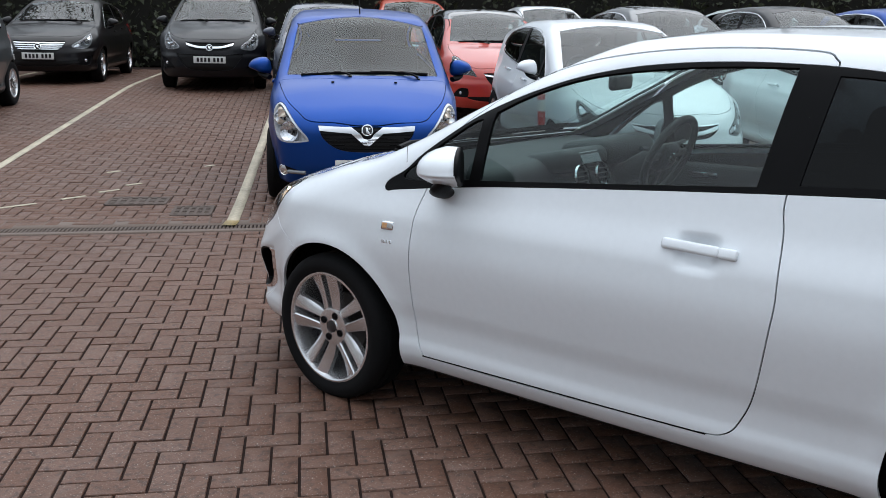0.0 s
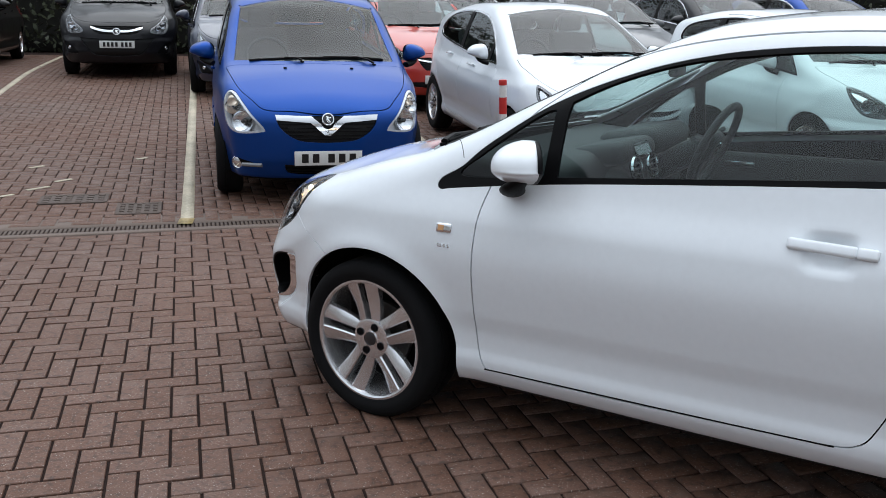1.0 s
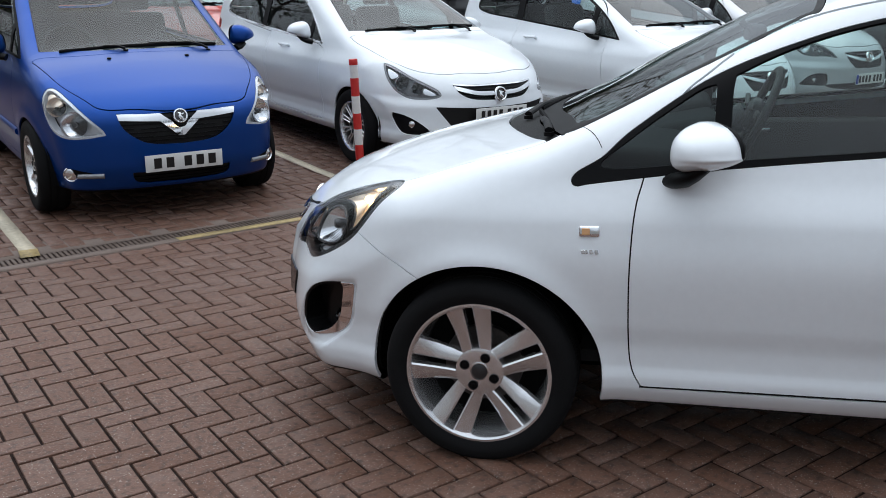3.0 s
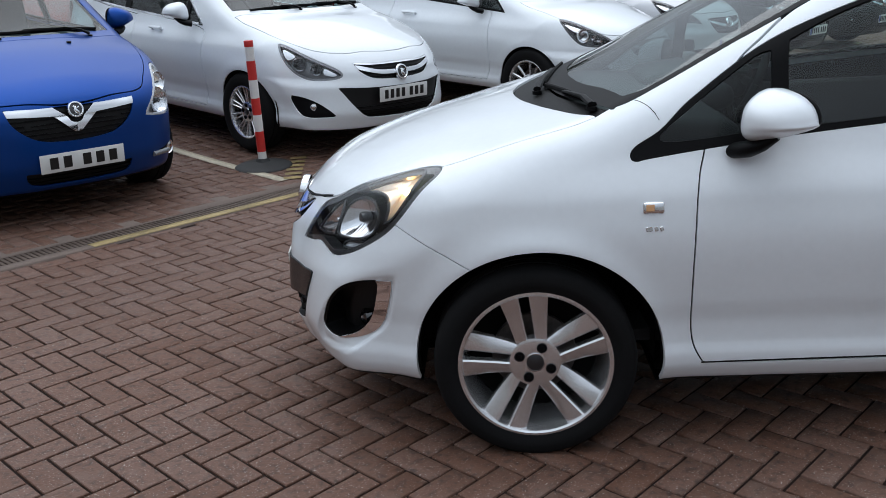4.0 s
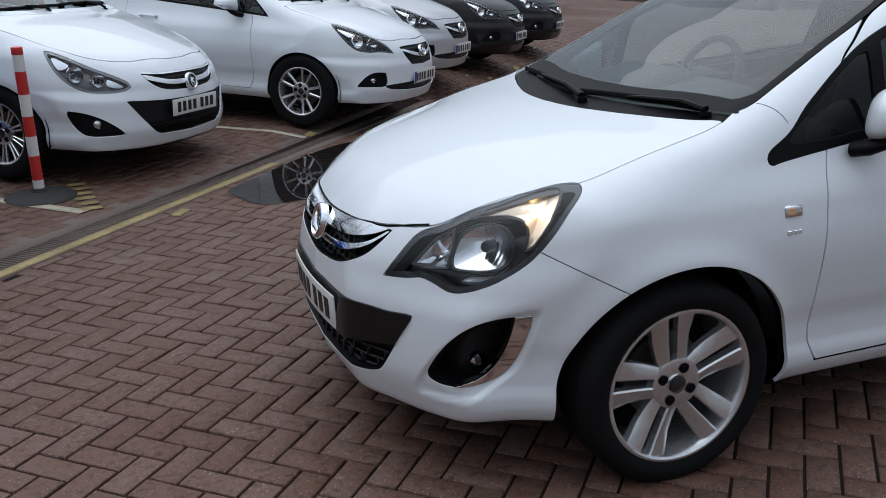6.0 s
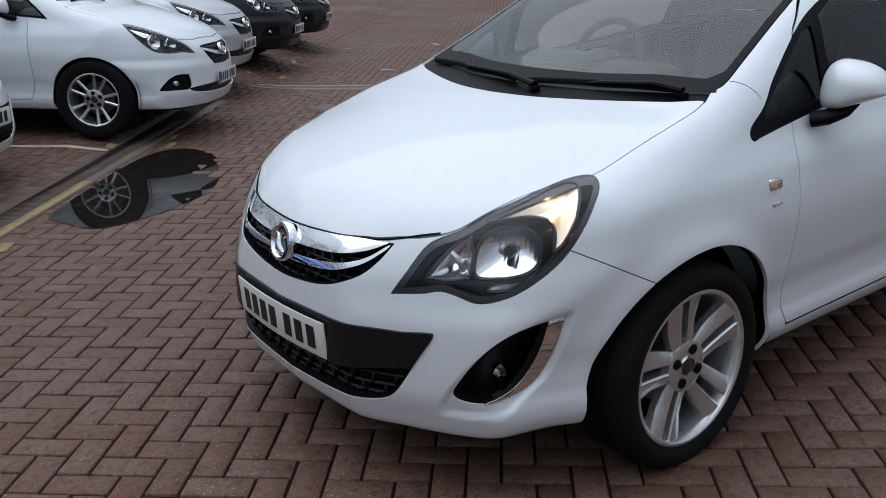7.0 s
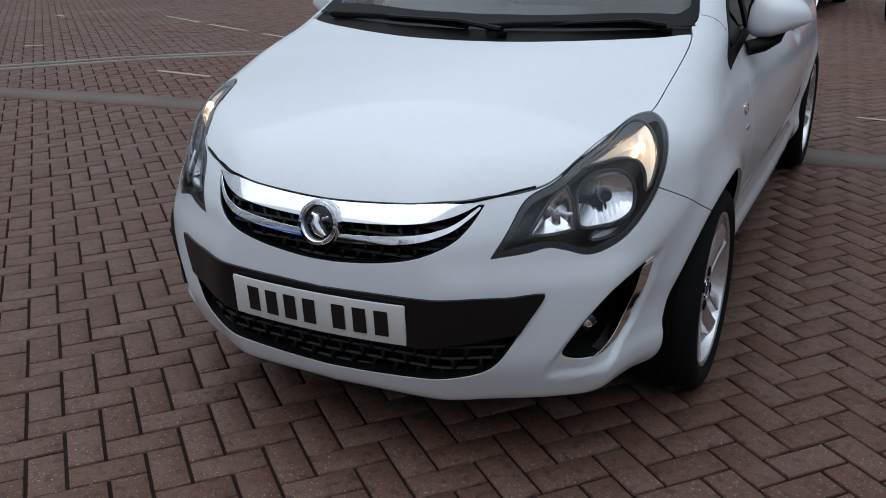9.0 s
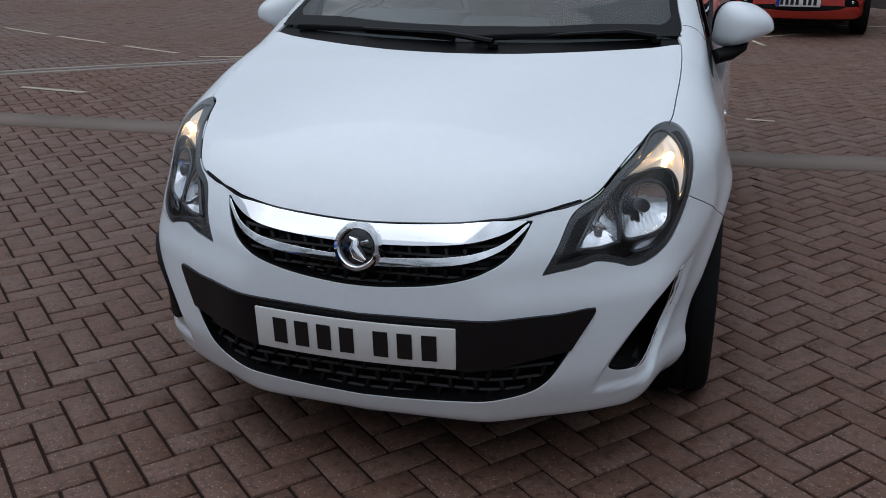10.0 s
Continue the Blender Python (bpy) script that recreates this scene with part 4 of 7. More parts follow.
        if sd == "right":
            panel("loose_trim", fog, field, TRIM, f, sd, "black fog lamp trim standing proud of the bumper", 0.03, 0.012)
        p = on_shell(field, 0.575, 0.64, 0.385, (0.707, 0.707, 0))
        mm = facing((p[0] - 0.058, sg * (p[1] - 0.058), 0.400), (0.92, sg * 0.38, 0))
        fl = part("fog_lamp", bm_lathe([(0.0005, 0.012), (0.018, 0.009), (0.030, 0.0), (0.033, -0.02)], 30), PIANO, f, "round fog lamp", smooth=40)
        fl.matrix_local = mm
        part("fog_reflector", bm_lathe([(0.0005, 0.015), (0.010, 0.014), (0.017, 0.0105), (0.016, 0.009)], 24), REFLECT, fl, smooth=40)

        strip, _ = cut(fog, lambda V: FOG_EDGE(V[:, 2]) - 0.042 - (V[:, 1] - V[:, 0]) * 0.7071, 0.0, 2)
        panel("chrome_trim", strip, field, CHROME, f, sd, "chrome fog lamp trim", 0.03, 0.004)
        # side details
        q = on_shell(field, -0.348, 0.8, 0.785, (0, 1, 0))
        n = grad(field, np.array([q]))[0]
        r_ = part("side_repeater", bm_box(0.062, 0.012, 0.034, Matrix(), 0.006, 3), CHROME, root, "chrome-edged side repeater", smooth=40)
        r_.matrix_local = facing((q[0], sg * q[1], q[2]), (n[0], sg * n[1], n[2]))
        part("amber_lens", bm_box(0.024, 0.004, 0.020, Matrix.Translation((sg * 0.010, 0.006, 0)), 0.002), AMBER, r_)
        q = on_shell(field, -0.352, 0.8, 0.725, (0, 1, 0))
        l_ = part("trim_badge", join(*[bm_box(0.010, 0.003, 0.012, Matrix.Translation((0.013 * k, 0.001, 0)) @ Matrix.Rotation(0.25, 4, "Y"), 0.001, 1) for k in (-1.4, -0.2, 1.0, 1.7)]), CHROME, root, "small chrome trim badge")
        l_.matrix_local = facing((q[0], sg * q[1], q[2]), (n[0], sg * n[1], n[2]))
        # handle with its scoop
        q = on_shell(field, -1.605, 0.8, 0.856, (0, 1, 0))
        n = grad(field, np.array([q]))[0]
        hm = facing((q[0], sg * q[1], q[2]), (n[0], sg * n[1], n[2])) @ Matrix.Rotation(radians(-2.5) * sg, 4, "Y")
        bar = join(bm_box(0.185, 0.018, 0.034, Matrix.Translation((-sg * -0.027, 0.030, 0)), 0.009, 3), bm_box(0.058, 0.020, 0.033, Matrix.Translation((-sg * 0.092, 0.030, 0)), 0.008, 3), bm_box(0.03, 0.03, 0.022, Matrix.Translation((sg * 0.105, 0.014, 0)), 0.006), bm_box(0.03, 0.03, 0.022, Matrix.Translation((-sg * 0.09, 0.014, 0)), 0.006))
        hd = part("door_handle", bar, WHITE, d, "white pull handle", smooth=40)
        hd.matrix_local = hm
        wing_mirror(root, sg, (-0.675, sg * 0.868, 1.025), (0.102, 0.100, 0.080), WHITE, "white rounded door mirror")
    for ax, sp in ((0, 0), (-wb, 25)):
        for sg in (1, -1):
            add_wheel(root, "twin", ax, sg * 0.745, 0.31, 0.31, 1.0, sp * sg)
            lb = bm_lathe([(arch + 0.030, 0.0), (arch + 0.03, -0.02), (arch + 0.02, -0.24), (0.1, -0.25)], 48, Matrix.Translation((ax, sg * 0.725, hub + 0.005)) @ Matrix.Rotation(0 if sg > 0 else math.pi, 4, "Z"))
            bmesh.ops.delete(lb, geom=[f for f in lb.faces if f.calc_center_median().z < 0.27], context="FACES")
            part("arch_liner", lb, INNER, root, smooth=50)
    # grille
    g = panel("grille", grille, field, MESH, root, "both", "dark mesh grille with chrome bars", 0, -0.07)
    _, edge = cut(grille, lambda V: gr(V) + 0.004, 0.0, 2)
    panel("grille_edge", edge, field, TRIM, g, "both", "", 0.05, -0.003)
    top_bar, _ = cut(grille, outline([(-0.3, 0.749), (-0.3, 0.749), (0.0, 0.749), (0.21, 0.749), (0.396, 0.755), (0.396, 0.755), (0.33, 0.724), (0.21, 0.704), (0.0, 0.696), (-0.3, 0.700), (-0.3, 0.700)], "front"), 0.0, 2)
    panel("chrome_bar", top_bar, field, CHROME, g, "both", "wide chrome grille bar", 0.02, 0.004)
    low_bar, _ = cut(grille, outline([(-0.3, 0.672), (-0.3, 0.672), (0.0, 0.667), (0.21, 0.678), (0.33, 0.703), (0.388, 0.744), (0.378, 0.726), (0.325, 0.688), (0.21, 0.660), (0.0, 0.649), (-0.3, 0.657), (-0.3, 0.657)], "front"), 0.0, 2)
    panel("chrome_bar", low_bar, field, CHROME, g, "both", "narrow chrome grille bar", 0.02, 0.002)
    honeycomb("mesh", g, field, gr, -0.40, 0.40, 0.598, 0.70, 0.045, 0.024, 0.035, MESH, "black mesh")
    lw = panel("lower_grille", lower, field, MESH, root, "both", "black lower grille", 0, -0.05)
    _, edge = cut(lower, lambda V: lg(V) + 0.005, 0.0, 2)
    panel("grille_edge", edge, field, TRIM, lw, "both", "", 0.05, -0.002)
    upper, _ = cut(lower, lambda V: 0.405 + 0.17 * np.clip(V[:, 1] - 0.28, 0, 1) - V[:, 2], 0.0, 2)
    panel("plate_panel", upper, field, PANELB, lw, "both", "smooth black plate panel", 0.03, 0.006)
    honeycomb("mesh", lw, field, lg, -0.55, 0.55, 0.308, 0.41, 0.062, 0.030, 0.03, MESH, "black mesh")
    q = on_shell(field, 0.7, 0.0, 0.466, (1, 0, 0))
    number_plate(root, facing((q[0] + 0.013, -0.012, 0.462), (1, 0, -0.04)), bend=0.24)
    q = on_shell(field, 0.7, 0.0, 0.693, (1, 0, 0))
    round_badge(root, facing((q[0] + 0.008, 0, 0.690), (1, 0, 0.28)), 0.060)
    # scuttle and wipers
    panel("scuttle_panel", scuttle, field, TRIM, root, "both", "black scuttle panel", 0, -0.009)
    def on_top(x, y):
        q = on_shell(field, x, abs(y), 1.05, (0, 0, 1))
        return (x, y, q[2])
    wiper(root, on_top(-0.062, 0.12), on_top(-0.205, -0.59), on_top(-0.095, -0.01), 0.006)
    wiper(root, on_top(-0.200, 0.600), on_top(-0.210, 0.585), on_top(-0.098, 0.05), 0.006)
    for sg in (1, -1):
        pts = [on_shell(field, -0.316 - 0.060 * k / 6, 0.673 + 0.069 * k / 6, 1.0, (0, 0, 1)) for k in range(7)]
        part("wing_seam", bm_tube([(q[0], sg * q[1], q[2] - 0.0008) for q in pts], 0.0014, 6), INNER, root, "dark seam between wing and pillar")
    # cabin
    dash = part("dashboard", join(bm_box(0.46, 1.34, 0.20, Matrix.Translation((-0.42, 0, 0.905)) @ Matrix.Rotation(radians(-4), 4, "Y"), 0.07, 4), bm_box(0.34, 1.30, 0.36, Matrix.Translation((-0.52, 0, 0.72)), 0.08, 4), bm_box(0.26, 0.46, 0.12, Matrix.Translation((-0.60, -0.36, 0.985)) @ Matrix.Rotation(radians(8), 4, "Y"), 0.055, 4), bm_box(0.24, 0.34, 0.09, Matrix.Translation((-0.62, 0.02, 0.975)) @ Matrix.Rotation(radians(10), 4, "Y"), 0.04, 4), bm_box(0.20, 0.30, 0.45, Matrix.Translation((-0.64, 0.02, 0.70)), 0.05, 3)), PLASTIC, root, "dark moulded dashboard", smooth=50)
    for y in (-0.065, 0.095):
        v = part("air_vent", bm_lathe([(0.0005, -0.012), (0.040, -0.012), (0.046, 0.0)], 30), TRIM, dash, "round air vent", smooth=40)
        v.matrix_local = facing((-0.752, y, 0.925), (-1, 0, 0.22))
        part("vent_ring", bm_lathe([(0.044, -0.006), (0.046, 0.006), (0.050, 0.008), (0.054, 0.0)], 36), CHROME, v, smooth=40)
        for k in (-1, 0, 1):
            part("vent_slat", bm_box(0.076, 0.008, 0.005, Matrix.Translation((0, -0.004, 0.020 * k))), PLASTIC, v)
    v = part("air_vent", bm_lathe([(0.0005, -0.01), (0.036, -0.01), (0.042, 0.0), (0.05, 0.004), (0.054, -0.01)], 30), TRIM, dash, "round air vent", smooth=40)
    v.matrix_local = facing((-0.70, 0.60, 0.90), (-1, -0.1, 0.2))
    part("display_screen", bm_box(0.012, 0.15, 0.055, Matrix.Translation((-0.735, 0.015, 0.995)) @ Matrix.Rotation(radians(28), 4, "Y"), 0.004), PIANO, dash, "dark display screen")
    sm = Matrix.Translation((-0.905, -0.36, 0.975)) @ Matrix.Rotation(radians(-24), 4, "Y")
    sw = part("steering_wheel", bm_tube([sm @ Vector((0, 0.182 * math.cos(a), 0.182 * math.sin(a))) for a in np.linspace(0, 2 * math.pi, 49)], 0.0165, 12), PLASTIC, root, "dark three-spoke steering wheel", smooth=60)
    part("wheel_boss", join(bm_box(0.06, 0.15, 0.13, sm @ Matrix.Translation((0.015, 0, -0.01)), 0.03, 3), bm_box(0.02, 0.36, 0.035, sm @ Matrix.Translation((0.015, 0, 0.0)), 0.009), bm_box(0.02, 0.05, 0.18, sm @ Matrix.Translation((0.015, 0, -0.09)), 0.009)), PLASTIC, sw, smooth=50)
    wb_ = part("wheel_emblem", bm_lathe([(0.0005, 0.004), (0.024, 0.003), (0.027, -0.004)], 24), CHROME, sw, smooth=40)
    wb_.matrix_local = sm @ Matrix.Translation((-0.018, 0, 0)) @ Matrix.Rotation(radians(90), 4, "Z")
    part("steering_column", bm_tube([sm @ Vector((0.04, 0, -0.02)), (-0.62, -0.36, 0.84)], 0.055, 12), PLASTIC, sw, smooth=50)
    for sg in (1, -1):
        part("column_stalk", bm_tube([sm @ Vector((0.05, 0.04 * sg, 0.01)), sm @ Vector((0.045, 0.20 * sg, 0.035))], [0.008, 0.011], 8), PLASTIC, sw)
    rm = part("rear_view_mirror", bm_box(0.035, 0.21, 0.062, Matrix.Translation((-0.85, -0.02, 1.305)) @ Matrix.Rotation(radians(10), 4, "Z"), 0.015, 3), PLASTIC, root, "dark rear view mirror", smooth=50)
    part("mirror_stem", bm_tube([(-0.84, 0, 1.31), (-0.80, 0, 1.345)], 0.011, 8), PLASTIC, rm)
    for sg in (1, -1):
        st = part("seat", join(bm_box(0.52, 0.50, 0.17, Matrix.Translation((-1.52, sg * 0.36, 0.50)) @ Matrix.Rotation(radians(-6), 4, "Y"), 0.06, 3), bm_box(0.15, 0.49, 0.62, Matrix.Translation((-1.86, sg * 0.36, 0.80)) @ Matrix.Rotation(radians(-16), 4, "Y"), 0.06, 3)), CLOTH, root, "dark cloth front seat", smooth=50)
        part("headrest", bm_box(0.10, 0.27, 0.17, Matrix.Translation((-1.98, sg * 0.36, 1.19)) @ Matrix.Rotation(radians(-12), 4, "Y"), 0.04, 3), CLOTH, st, smooth=50)
        part("door_card", bm_box(1.15, 0.05, 0.42, Matrix.Translation((-1.15, sg * 0.72, 0.70)), 0.02, 2), PLASTIC, root, "dark door card", smooth=50)
        part("door_pull", bm_box(0.14, 0.02, 0.03, Matrix.Translation((-0.92, sg * 0.69, 0.86)), 0.008), CHROME, root, "chrome inner door handle", smooth=40)
    part("rear_bench", bm_box(0.16, 1.2, 0.60, Matrix.Translation((-2.45, 0, 0.82)) @ Matrix.Rotation(radians(-18), 4, "Y"), 0.05, 3), CLOTH, root, "dark cloth rear bench", smooth=50)
    part("cabin_floor", bm_box(2.1, 1.3, 0.04, Matrix.Translation((-1.35, 0, 0.32))), CLOTH, root, "dark carpet")
    return root, field


HERO_AT = Matrix.Translation((0.730, 4.200, 0.0)) @ Matrix.Rotation(radians(131), 4, "Z") @ Matrix.Rotation(radians(2.0), 4, "Y")
hero, hero_field = hero_car(HERO_AT)


# ---- ground ----
def ground_z(x, y):
    """Gentle falls of the yard: up towards the rear of the white car, and up into the bays behind the drain."""
    x, y = np.asarray(x, float), np.asarray(y, float)
    d = -((x - 0.73) * -0.656 + (y - 4.2) * 0.755)
    soft = lambda v, k: 0.5 * (v + np.sqrt(v * v + k * k))
    south = 0.0349 * (soft(d - 0.0, 0.5) - soft(d - 3.6, 0.5)) - 0.03 * (soft(d - 5.0, 0.5) - soft(d - 9.2, 0.5))
    st = np.clip((y - 7.0) / 0.6, 0, 1)
    east = 0.022 * np.clip(x - 1.8, 0, 6) * st * st * (3 - 2 * st)
    north = 0.04 * (soft(y - 8.2, 0.6) - soft(y - 17.0, 0.6))
    return south * np.clip((6.8 - y) / 2, 0, 1) + east + north


def drain_y(x):
    return 7.02 + 0.03 * x


def gz(x, y):
    return float(ground_z(x, y))


def speckle(m):
    """Pale grains of stone and dark mottling in a concrete block."""
    t = m.node_tree
    b = t.nodes["Principled BSDF"]
    src = b.inputs["Base Color"].links[0].from_socket
    pos = t.nodes.new("ShaderNodeNewGeometry").outputs["Position"]
    for scale, lo, hi, colour, most in ((38, 0.50, 0.72, (0.035, 0.022, 0.018, 1), 0.75), (175, 0.635, 0.69, (0.44, 0.40, 0.36, 1), 0.7), (9, 0.55, 0.75, (0.145, 0.094, 0.075, 1), 0.6)):
        n, r, x = (t.nodes.new("ShaderNode" + k) for k in ("TexNoise", "MapRange", "Mix"))
        n.inputs["Scale"].default_value, n.inputs["Detail"].default_value = scale, 3
        t.links.new(pos, n.inputs["Vector"])
        t.links.new(n.outputs["Fac"], r.inputs["Value"])
        r.inputs["From Min"].default_value, r.inputs["From Max"].default_value, r.inputs["To Max"].default_value = lo, hi, most
        x.data_type = "RGBA"
        t.links.new(r.outputs[0], x.inputs["Factor"])
        t.links.new(src, x.inputs["A"])
        x.inputs["B"].default_value = colour
        src = x.outputs["Result"]
    t.links.new(src, b.inputs["Base Color"])


def block_material(name, island):
    m = vary(mat(name, (0.123, 0.0645, 0.045), 0.7, spec=0.35), 0.35, 0.75, 1.25, 0.0022, (0.48, 0.78), fine=110, world_space=True)
    speckle(m)
    return piece_shift(m, 0.11, island)


BLOCK = block_material("paving_block", True)
BLOCK_ONE = block_material("single_paving_block", False)
PAVE_TURN, PAVE_X, PAVE_Y = radians(-0.1), -1.041, 3.701
SAND = vary(mat("joint_sand", (0.022, 0.014, 0.012), 0.95, spec=0.1), 2, 0.6, 1.4, 0.002)
PALE = vary(mat("pale_concrete", (0.30, 0.255, 0.22), 0.75), 1.6, 0.6, 1.2, 0.001, fine=160)
CONCRETE = vary(mat("concrete_edging", (0.145, 0.106, 0.086), 0.75), 1.6, 0.6, 1.25, 0.001, fine=160)
LINEW = vary(mat("worn_white_paint", (0.50, 0.44, 0.33), 0.65), 3, 0.45, 1.25, 0.0008, fine=60)
LINEY = vary(mat("worn_yellow_paint", (0.36, 0.265, 0.11), 0.6), 4, 0.30, 1.2, 0.0008, fine=55)
IRON = vary(mat("cast_iron", (0.075, 0.052, 0.041), 0.75, 0.0), 5, 0.6, 1.4, 0.001)


def sheet(name, x0, x1, y0, y1, step, dz, material, label):
    xs, ys = np.arange(x0, x1 + 1e-6, step), np.arange(y0, y1 + 1e-6, step)
    X, Y = np.meshgrid(xs, ys, indexing="ij")
    V = np.stack([X, Y, ground_z(X, Y) + dz], -1).reshape(-1, 3)
    i = np.arange(len(V)).reshape(X.shape)
    F = np.stack([i[:-1, :-1], i[1:, :-1], i[1:, 1:], i[:-1, 1:]], -1).reshape(-1, 4)
    N = np.tile([0.0, 0.0, 1.0], (len(V), 1))
    ob = raw(name, V, F, material, None, "", N)
    return tagged(ob, label, "ground", "", "structure")


ground = sheet("ground", -60, 90, -60, 90, 1.0, -0.06, SAND, "dark sandy bed under the block paving of a car yard")


def herringbone(x0, x1, y0, y1, turn, ox, oy):
    """Centres, turns and sizes of 200 x 100 mm blocks laid in herringbone."""
    c, s = math.cos(turn), math.sin(turn)
    out = []
    R = int(max(x1 - x0, y1 - y0) / 0.1) + 4
    cx, cy = (x0 + x1) / 2, (y0 + y1) / 2
    a = np.arange(-R, R + 1)
    A, B = np.meshgrid(a, np.arange(-R // 2, R // 2 + 1), indexing="ij")
    for hx, hy, vert in ((1.0, 0.5, 0), (2.5, 0.0, 1)):
        u = (A + 2 * B + hx) * 0.1012
        v = -(A - 2 * B + hy) * 0.1012
        X, Y = c * u - s * v + ox, s * u + c * v + oy
        k = (X > x0) & (X < x1) & (Y > y0) & (Y < y1)
        out.append(np.stack([X[k], Y[k], np.full(k.sum(), turn + vert * math.pi / 2)], 1))
    return np.concatenate(out)


def block_mesh_data(C, rng):
    """Bevelled block tops, all in one pair of arrays."""
    n = len(C)
    hx, hy, b = 0.0962, 0.0456, 0.002
    ring = np.array([(-1, -1), (1, -1), (1, 1), (-1, 1)], float)
    low = ring * [hx, hy]
    top = ring * [hx - b, hy - b]
    zt = rng.normal(0, 0.0012, n)
    tilt = rng.normal(0, 0.0035, (n, 2))
    c, s = np.cos(C[:, 2]), np.sin(C[:, 2])
    V = np.zeros((n, 12, 3))
    for k in range(4):
        for j, (p, z) in enumerate(((low[k], -0.02), (low[k], -0.0025), (top[k], 0.0))):
            V[:, j * 4 + k, 0] = C[:, 0] + c * p[0] - s * p[1]
            V[:, j * 4 + k, 1] = C[:, 1] + s * p[0] + c * p[1]
            V[:, j * 4 + k, 2] = z + zt + tilt[:, 0] * p[0] + tilt[:, 1] * p[1]
    # blocks that meet the drain are cut along it
    edge = drain_y(V[:, :, 0]) - 0.09
    before = ((C[:, 1] < drain_y(C[:, 0]) - 0.10) & (C[:, 0] < 7.1))[:, None]
    V[:, :, 1] = np.where(before, np.minimum(V[:, :, 1], edge), V[:, :, 1])
    V[:, :, 2] += ground_z(V[:, :, 0], V[:, :, 1])
    quads = [(8, 9, 10, 11)] + [(4 + k, 4 + (k + 1) % 4, 8 + (k + 1) % 4, 8 + k) for k in range(4)] + [(k, (k + 1) % 4, 4 + (k + 1) % 4, 4 + k) for k in range(4)]
    F = (np.array(quads)[None] + 12 * np.arange(n)[:, None, None]).reshape(-1, 4)
    return V.reshape(-1, 3), F


# ---- the other parked cars ----
def remap(length, width, height, wb, fo, **over):
    """The general car form stretched to other main sizes, with some curves replaced."""
    h, ro = GENERAL, length - wb - fo
    kz, ky = height / 1.51, width / 1.737

    def fx(x):
        return x * fo / 0.862 if x > 0 else (x * wb / 2.511 if x > -2.511 else -wb + (x + 2.511) * ro / 0.626)

    s = dict(h)
    s.update(wheelbase=wb, hub=0.315, arch=0.335)
    s["top"] = [(fx(x), z * kz) for x, z in h["top"]]
    s["crown"] = [(fx(x), z) for x, z in h["crown"]]
    s["section"] = [(z * kz, y * ky) for z, y in h["section"]]
    s["plan"] = [(fx(x), y) for x, y in h["plan"]]
    s["nose"] = [(z * kz, fx(x)) for z, x in h["nose"]]
    s["round"] = [(y * ky, x) for y, x in h["round"]]
    s["tail"] = [(z * kz, fx(x)) for z, x in h["tail"]]
    s["tailround"] = [(y * ky, x) for y, x in h["tailround"]]
    s["sill"] = [(fx(x), z) for x, z in h["sill"]]
    s.update(fx=fx, kz=kz, ky=ky)
    s.update(over)
    return s


def symmetric(points):
    """A half outline (y, z) from the middle out, closed across the middle."""
    first, last = points[0], points[-1]
    return [(-0.25, first[1])] * 2 + list(points) + [(-0.25, last[1])] * 2


